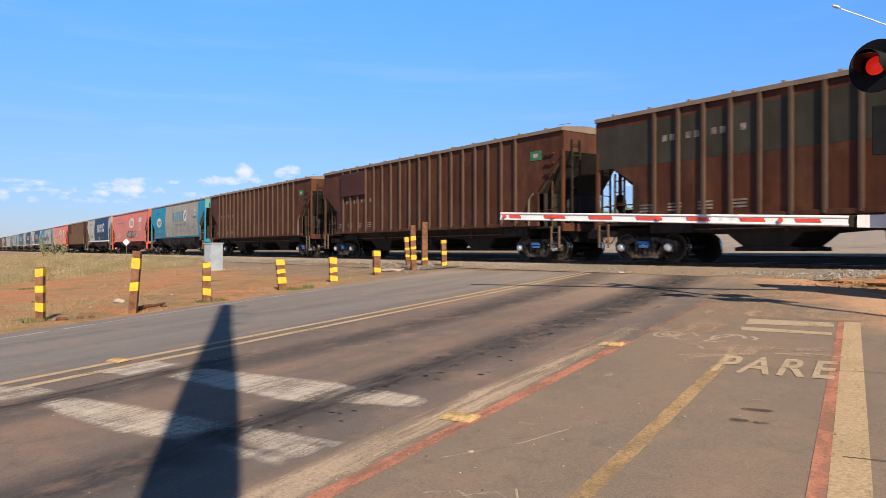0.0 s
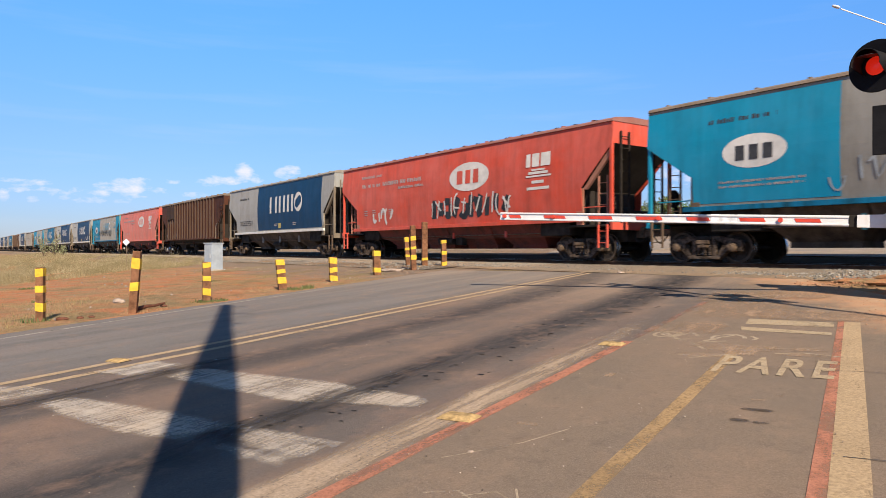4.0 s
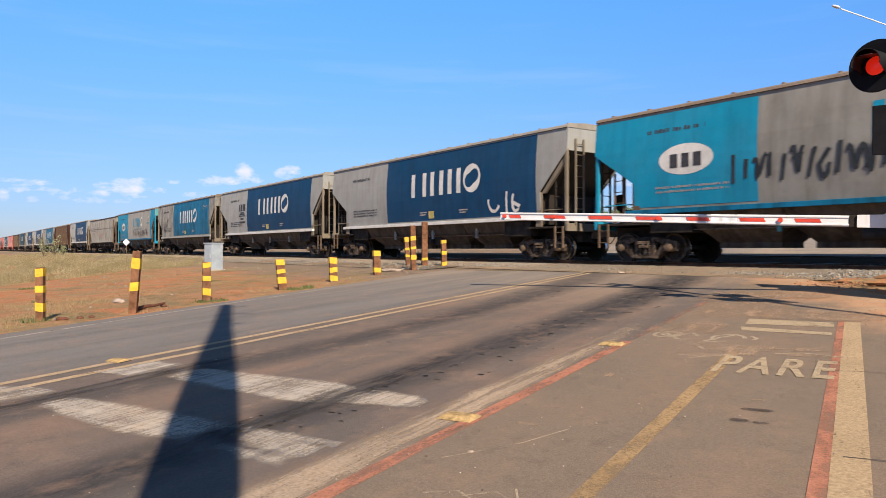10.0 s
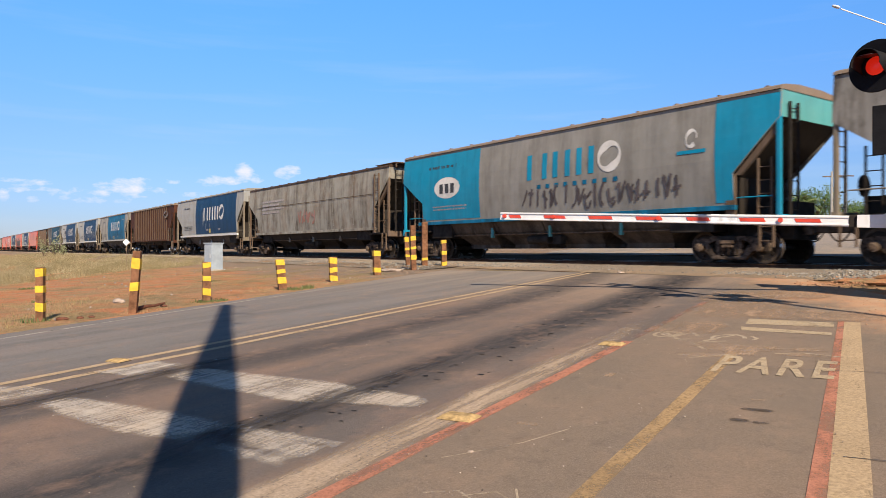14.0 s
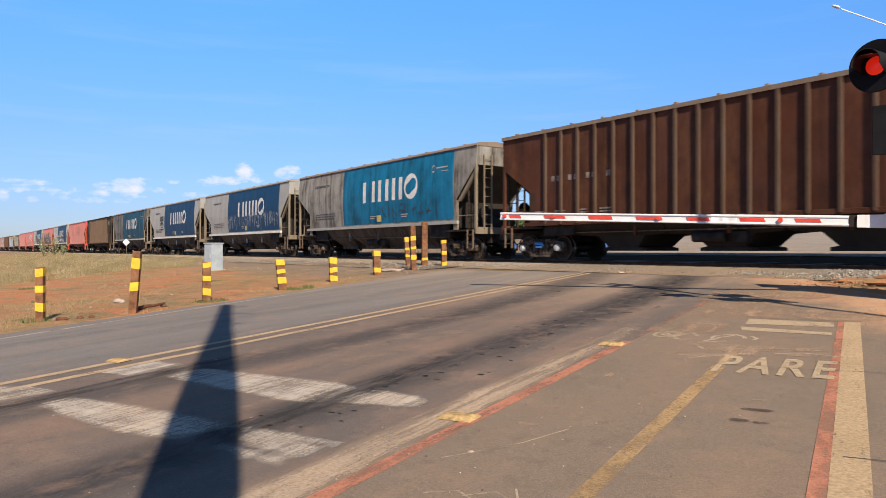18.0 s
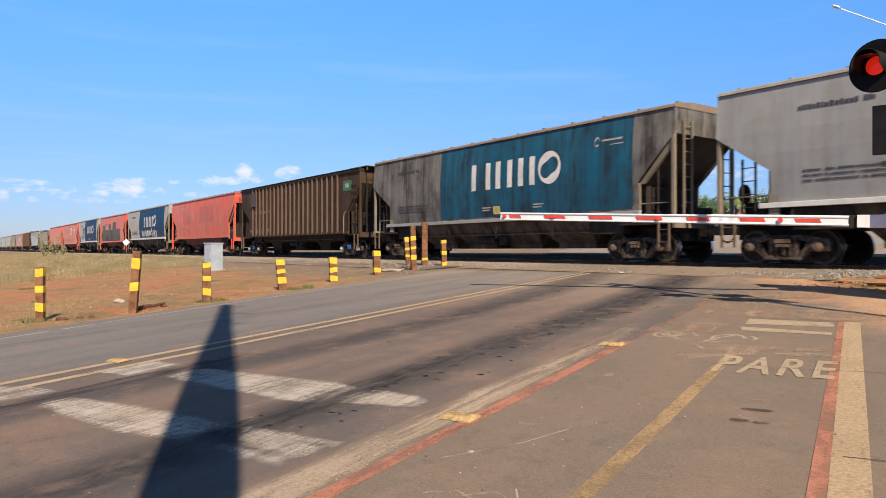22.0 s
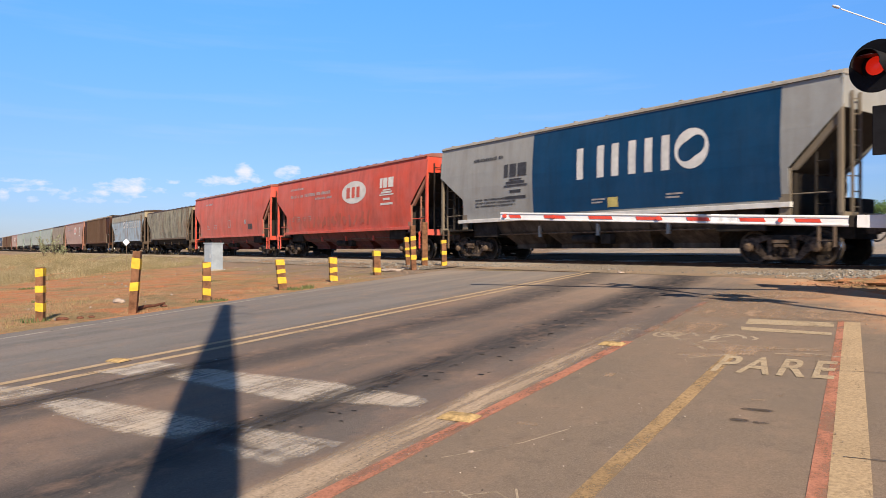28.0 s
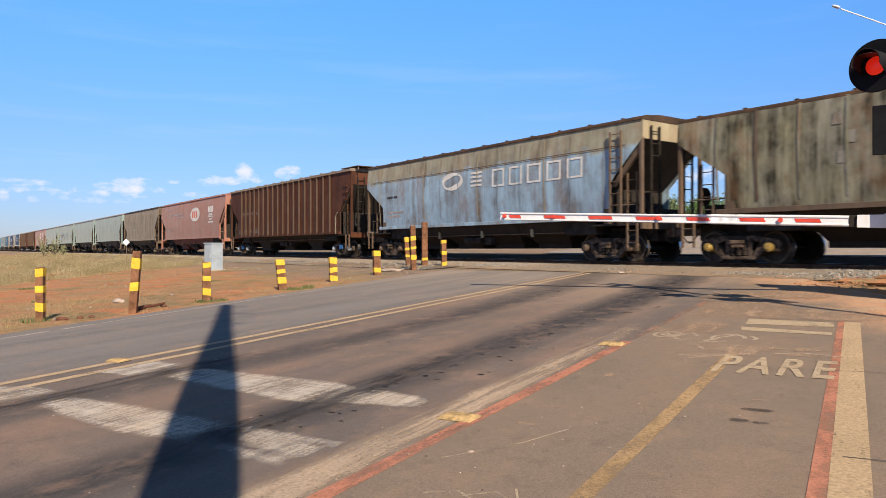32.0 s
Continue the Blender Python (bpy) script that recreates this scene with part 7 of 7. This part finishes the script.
PALE_ROCK = plain("pale_stone", (0.30, 0.235, 0.19), 0.9, 0, 0.3, 9)
DARK_ROCK = plain("dark_red_clod", (0.12, 0.052, 0.034), 0.9, 0, 0.4, 9)


def litter():
    rock(9.4, -14.28, 0.17, 0.09, 0.07, PALE_ROCK, "pale flat stone lying on red soil", 1)
    for r, q, s, k in ((7.0, -12.3, 0.11, 2), (7.25, -12.15, 0.08, 3), (7.42, -12.07, 0.07, 13), (9.12, -12.33, 0.09, 14)):
        rock(r, q, s, s * 0.5, s * 0.35, DARK_ROCK, "dark red clod of soil at the road edge", k, "soil_clod", "soil")
    bm = bmesh.new()
    pts = [rq(8.42, -12.22, 0.03), rq(8.65, -12.25, 0.06), rq(8.85, -12.28, 0.05), rq(9.15, -12.36, 0.07)]
    for k in range(3):
        tube(bm, pts[k], pts[k + 1], 0.045 - 0.008 * k, 0.037 - 0.008 * k, 7)
    tagged(part("fallen_branch", bm, DARK_ROCK), "dark crooked branch lying on red soil", "branch")
    rock(19.6, -14.3, 0.45, 0.20, 0.07, PALE_ROCK, "pale broken concrete slab on red soil", 4, "concrete_slab", "rubble")
    rock(3.62, -2.05, 0.022, 0.016, 0.014, PALE_ROCK, "small white pebble on the cycle path", 5, "pebble", "pebble")
    rock(4.05, -1.35, 0.012, 0.010, 0.008, PALE_ROCK, "small white pebble on the cycle path", 6, "pebble", "pebble")
    rock(18.6, -5.9, 0.10, 0.06, 0.04, PALE_ROCK, "pale stone at the end of the asphalt", 8)
    sp = []
    rnd = random.Random(9)
    while len(sp) < 60:
        p = RD * rnd.uniform(6, 24) + QD * rnd.uniform(-26, -12)
        r, q = p.dot(RD), p.dot(QD)
        if q > left_edge(r) - 0.3 or p.dot(N) > 14.5:
            continue
        sp.append((p.x, p.y, gxy(p.x, p.y) + 0.02))
    stones("scattered_rubble", sp, 0.045, PALE_ROCK, "pale bits of rubble and litter on red soil", 10, "rubble")
    for r, q, a, b in ((5.75, -0.62, 0.05, 0.03), (5.55, -0.74, 0.03, 0.06), (6.0, -2.0, 0.10, 0.05), (4.3, -2.0, 0.04, 0.09)):
        marking("rust_spot", [(r + a * math.sin(i * math.tau / 14), q + b * math.cos(i * math.tau / 14)) for i in range(14)], M_DUST, "small orange stain on the cycle path", 0.012)
    # low spoil heaps of red earth with clods at the right verge
    for r, q, sx, sy, sz, k in ((16.2, -0.3, 0.5, 0.30, 0.05, 61), (15.7, 0.35, 0.7, 0.40, 0.08, 62), (16.6, 0.5, 0.6, 0.4, 0.09, 63), (14.6, 1.0, 0.7, 0.5, 0.10, 64), (13.6, 1.9, 0.6, 0.4, 0.12, 65)):
        rock(r, q, sx, sy, sz, SOIL, "low mound of loose red earth", k, "earth_mound", "soil")
    rnd = random.Random(4)
    sp = []
    for _ in range(420):
        r, q = 15.9 + rnd.gauss(0, 0.75), 0.1 + rnd.gauss(0, 0.75)
        p = rq(r, q, 0.02 + 0.04 * rnd.random() * (abs(q) < 0.8))
        if q > -1.4 and p.x * N.x + p.y * N.y < 15.6:
            sp.append((p.x, p.y, p.z))
    stones("loose_clods", sp, 0.024, CLOD, "clods and broken red earth at the verge", 27, "soil")


litter()


BARK_D = plain("dull_brown_stake", (0.20, 0.15, 0.10), 0.9, 0, 0.3, 7)


def marker_sign():
    x, y = -0.4516 * 34.5, 34.5
    th = tagged(new("marker_sign"), "small white diamond marker on a thin post", "sign")
    g = gxy(x, y)
    th.matrix_basis = Matrix.Translation((x, y, g))
    bm = bmesh.new()
    tube(bm, (0, 0, -0.1), (0, 0, 0.72 - g), 0.012, seg=8)
    part("post", bm, BARK_D, th)
    bm = bmesh.new()
    box(bm, -0.125, 0.125, -0.04, -0.028, -0.125, 0.125, 0.004)
    part("plate", bm, BOOM_W, th, "white diamond plate", Matrix.Translation((0, 0, 0.36 + 13.5 / 1240 * 34.5 - g)) @ Matrix.Rotation(math.pi / 4, 4, "Y"))


marker_sign()

# ------------------------------------------------------------ beyond the track
BARK = plain("grey_brown_bark", (0.13, 0.095, 0.065), 0.9, 0, 0.35, 7)


def leaf_mat(name, a, b):
    m = Nodes(name, 0.65)
    g = m.n("ShaderNodeNewGeometry")
    m.color(m.mix(g.outputs["Random Per Island"], a, b))
    return m.mat


LEAF = leaf_mat("broad_green_leaves", (0.035, 0.075, 0.018), (0.10, 0.15, 0.04))
LEAF2 = leaf_mat("olive_green_leaves", (0.05, 0.07, 0.022), (0.13, 0.15, 0.055))
PALM = leaf_mat("palm_fronds", (0.06, 0.11, 0.03), (0.20, 0.21, 0.07))


def tree(x, y, h, w, mat, seed, label):
    rnd = random.Random(seed)
    g = gxy(x, y)
    th = tagged(new("tree"), label, "tree", "trees beyond the railway")
    th.matrix_basis = Matrix.Translation((x, y, g))
    bm = bmesh.new()
    tube(bm, (0, 0, -0.2), (0.1, 0, h * 0.45), 0.16, 0.10, 8)
    tips = []
    for k in range(6):
        a = k * math.tau / 6 + rnd.uniform(-0.4, 0.4)
        e = Vector((math.cos(a) * w * 0.32, math.sin(a) * w * 0.32, h * rnd.uniform(0.6, 0.85)))
        tube(bm, (0.1, 0, h * rnd.uniform(0.25, 0.44)), e, 0.07, 0.03, 6)
        tips.append(e)
    part("trunk", bm, BARK, th)
    verts, faces = [], []
    lobes = [(Vector((rnd.uniform(-0.42, 0.42) * w, rnd.uniform(-0.42, 0.42) * w, h * rnd.uniform(0.38, 0.86))), rnd.uniform(0.13, 0.25) * w) for _ in range(13)] + [(t, 0.2 * w) for t in tips]
    for c, rad in lobes:
        for _ in range(130):
            d = Vector((rnd.gauss(0, 1), rnd.gauss(0, 1), rnd.gauss(0, 0.8))).normalized() * rad * rnd.uniform(0.55, 1.08)
            p = c + d
            s = rnd.uniform(0.07, 0.16)
            u = Vector((rnd.gauss(0, 1), rnd.gauss(0, 1), rnd.gauss(0, 1))).normalized()
            v = u.orthogonal().normalized()
            k = len(verts)
            verts += [p - u * s, p + v * s * 0.6, p + u * s, p - v * s * 0.6]
            faces.append((k, k + 1, k + 2, k + 3))
    put("crown", raw("crown", verts, faces), mat, th)
    return th


def palm(x, y, h, seed):
    rnd = random.Random(seed)
    g = gxy(x, y)
    th = tagged(new("palm_tree"), "palm tree with drooping yellow green fronds", "palm tree", "trees beyond the railway")
    th.matrix_basis = Matrix.Translation((x, y, g))
    bm = bmesh.new()
    tube(bm, (0, 0, -0.2), (0.1, 0, h), 0.2, 0.13, 10)
    part("trunk", bm, BARK, th)
    for k in range(17):
        a = k * 2.399 + rnd.uniform(-0.2, 0.2)
        up = rnd.uniform(-0.2, 1.1)
        L = rnd.uniform(1.5, 2.1)
        verts, faces = [], []
        prev = Vector((0.1, 0, h))
        d = Vector((math.cos(a) * math.cos(up), math.sin(a) * math.cos(up), math.sin(up)))
        side = Vector((-math.sin(a), math.cos(a), 0))
        for i in range(9):
            nxt = prev + d * L / 9
            d = (d + Vector((0, 0, -0.17))).normalized()
            for sg in (-1, 1):
                n = len(verts)
                tip = (prev + nxt) / 2 + side * sg * 0.42 * math.sin(math.pi * (i + 1.2) / 10.5) + Vector((0, 0, -0.16))
                verts += [prev, nxt, tip]
                faces.append((n, n + 1, n + 2))
            prev = nxt
        put("frond", raw("frond", verts, faces), PALM, th)
    return th


def sparse_shrub(x, y, h, w, seed):
    """A thin roadside shrub: a few bare stems with loose leaves."""
    rnd = random.Random(seed)
    th = tagged(new("shrub"), "thin pale green shrub in the dry grass", "shrub", "shrubs in the dry grass")
    th.matrix_basis = Matrix.Translation((x, y, gxy(x, y)))
    bm = bmesh.new()
    verts, faces = [], []
    for _ in range(9):
        e = Vector((rnd.gauss(0, w * 0.3), rnd.gauss(0, w * 0.3), h * rnd.uniform(0.55, 1)))
        tube(bm, (0, 0, -0.1), e, 0.03, 0.012, 5)
        for _ in range(22):
            p = e * rnd.uniform(0.3, 1.03) + Vector((rnd.gauss(0, 0.17), rnd.gauss(0, 0.17), rnd.gauss(0, 0.14)))
            u = Vector((rnd.gauss(0, 1), rnd.gauss(0, 1), rnd.gauss(0, 1))).normalized()
            v = u.orthogonal().normalized()
            s = rnd.uniform(0.05, 0.12)
            k = len(verts)
            verts += [p - u * s, p + v * s * 0.6, p + u * s, p - v * s * 0.6]
            faces.append((k, k + 1, k + 2, k + 3))
    part("stems", bm, BARK, th)
    put("foliage", raw("foliage", verts, faces), PALE_LEAF, th)


PALE_LEAF = leaf_mat("pale_dusty_leaves", (0.16, 0.18, 0.09), (0.30, 0.30, 0.17))


def far_things():
    for px, y, h, w, k in ((78, 84, 2.4, 1.2, 5), (97, 85, 2.7, 1.4, 6), (112, 86, 1.9, 1.2, 7), (215, 88, 1.4, 0.9, 8)):
        sparse_shrub((px - 784) / 1240 * y, y, h, w, k)
    ray = lambda px, y: ((px - 784) / 1240 * y, y)
    for i, (px, y, h, w) in enumerate(((1165, 70, 3.6, 4.5), (1215, 82, 4.0, 5.0), (1258, 66, 3.4, 4.2), (1352, 74, 4.4, 4.6), (1405, 80, 4.9, 5.0), (1445, 68, 4.2, 4.4), (1490, 84, 3.6, 5.0), (1540, 72, 3.0, 4.6), (1600, 78, 3.2, 5.0), (1110, 86, 3.6, 5.0), (1040, 78, 3.2, 4.6))):
        x, yy = ray(px, y)
        tree(x, yy, h, w, LEAF if i % 3 else LEAF2, 40 + i, "leafy green tree beyond the railway" if i % 3 else "olive green bushy tree beyond the railway")
    for px, y, h in ((1302, 64, 3.1), (1328, 78, 3.6), (1420, 60, 2.3)):
        x, yy = ray(px, y)
        palm(x, yy, h, int(px))
    for i, (px, y) in enumerate(((420, 95), (505, 90), (560, 84), (650, 80), (730, 76), (845, 70), (905, 74), (960, 70))):
        x, yy = ray(px, y)
        tree(x, yy, 2.0 + 0.3 * (i % 3), 3.6, LEAF2 if i % 2 else LEAF, 80 + i, "low green shrub beyond the railway")
    # far road beyond the crossing
    me = raw("far_road", on_road([(27.85, -12.2), (23.85, -2.6), (21.5, 3.0), (28.85, -12.2), (24.85, -2.6), (22.5, 3.0), (72.0, -12.2), (68.2, -2.6), (65.9, 3.0)], 0.012), [(0, 1, 4, 3), (1, 2, 5, 4), (3, 4, 7, 6), (4, 5, 8, 7)])
    fr = put("road_beyond", me, ASPHALT_FAR, None, "", ROAD_M)
    tagged(fr, "dusty asphalt road climbing away beyond the railway", "road", kind="structure")
    for q in (-7.28, -6.88):
        marking("centre_line", [(27.0, q), (27.0, q + 0.11), (69.5, q + 0.11), (69.5, q)], M_YEL, "dusty yellow centre line painted on asphalt", 0.02)
    wall_m = plain("whitewashed_wall", (0.62, 0.60, 0.56), 0.8, 0, 0.1, 2)
    tile_m = plain("red_clay_roof", (0.38, 0.13, 0.075), 0.85, 0, 0.25, 3)
    glass = plain("dark_window_glass", (0.03, 0.035, 0.04), 0.15, 0, 0.2, 2)
    for px, y, w, h in ((1375, 96, 7, 2.6), (1275, 104, 9, 2.6), (1180, 110, 8, 2.5), (890, 98, 6, 2.2), (620, 112, 8, 2.4)):
        x, yy = ray(px, y)
        g = gxy(x, yy)
        th = tagged(new("house"), "low whitewashed house with a red clay roof", "house", "houses beyond the railway")
        th.matrix_basis = Matrix.Translation((x, yy, g)) @ Matrix.Rotation(-0.3, 4, "Z")
        bm = bmesh.new()
        box(bm, -w / 2, w / 2, -2.5, 2.5, -0.4, h, 0.02)
        part("wall", bm, wall_m, th)
        bm = bmesh.new()
        pts = [(-2.9, h), (0, h + 0.9), (2.9, h)]
        a = [bm.verts.new((-w / 2 - 0.3, yv, zv)) for yv, zv in pts]
        b = [bm.verts.new((w / 2 + 0.3, yv, zv)) for yv, zv in pts]
        bm.faces.new(a)
        bm.faces.new(b[::-1])
        for i in range(3):
            j = (i + 1) % 3
            bm.faces.new((a[i], b[i], b[j], a[j]))
        part("roof", bm, tile_m, th)
        for wx in (-w * 0.28, w * 0.22):
            bm = bmesh.new()
            box(bm, wx - 0.55, wx + 0.55, -2.53, -2.49, 0.9, 1.9, 0.01)
            part("window", bm, glass, th)
    for px, y, h in ((1472, 62, 5.2), (1496, 66, 5.6), (1240, 90, 5.0)):
        x, yy = ray(px, y)
        th = tagged(new("utility_pole"), "grey concrete utility pole beyond the railway", "utility pole", "utility poles beyond the railway")
        th.matrix_basis = Matrix.Translation((x, yy, gxy(x, yy)))
        bm = bmesh.new()
        tube(bm, (0, 0, -0.3), (0, 0, h), 0.14, 0.09, 10)
        part("shaft", bm, CONCRETE, th)
        bm = bmesh.new()
        box(bm, -0.8, 0.8, -0.05, 0.05, h - 0.5, h - 0.4)
        part("cross_arm", bm, BARK, th)


far_things()

# ------------------------------------------------------------ motion


def motions():
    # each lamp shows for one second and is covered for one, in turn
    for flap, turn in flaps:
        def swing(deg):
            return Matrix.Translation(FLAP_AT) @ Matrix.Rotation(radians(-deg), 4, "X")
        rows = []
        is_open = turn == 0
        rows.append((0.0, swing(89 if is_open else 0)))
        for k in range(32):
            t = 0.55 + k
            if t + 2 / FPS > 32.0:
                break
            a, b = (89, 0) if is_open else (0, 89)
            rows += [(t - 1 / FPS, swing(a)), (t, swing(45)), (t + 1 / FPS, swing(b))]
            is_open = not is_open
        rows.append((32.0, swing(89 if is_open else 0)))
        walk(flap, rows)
    for w, tail, half in train:
        walk(w, [(t, wagon_pose(t, tail, half)) for t in range(0, 33, 2)])
    step = 1.0 / FPS
    for w, wx, first, last in wheelsets:
        if last <= first:
            continue
        rows = []
        k0, k1 = round(first * FPS), round(last * FPS)
        for k in range(k0, k1 + 1):
            t = k / FPS
            ang = (run(t) - run(first)) / 0.43
            rows.append((t, Matrix.Translation((wx, 0, 0.43)) @ Matrix.Rotation(ang, 4, "Y")))
        if first > 0:
            rows.insert(0, (0.0, rows[0][1]))
        if last < 32.0:
            rows.append((32.0, rows[-1][1]))
        walk(w, rows)


motions()
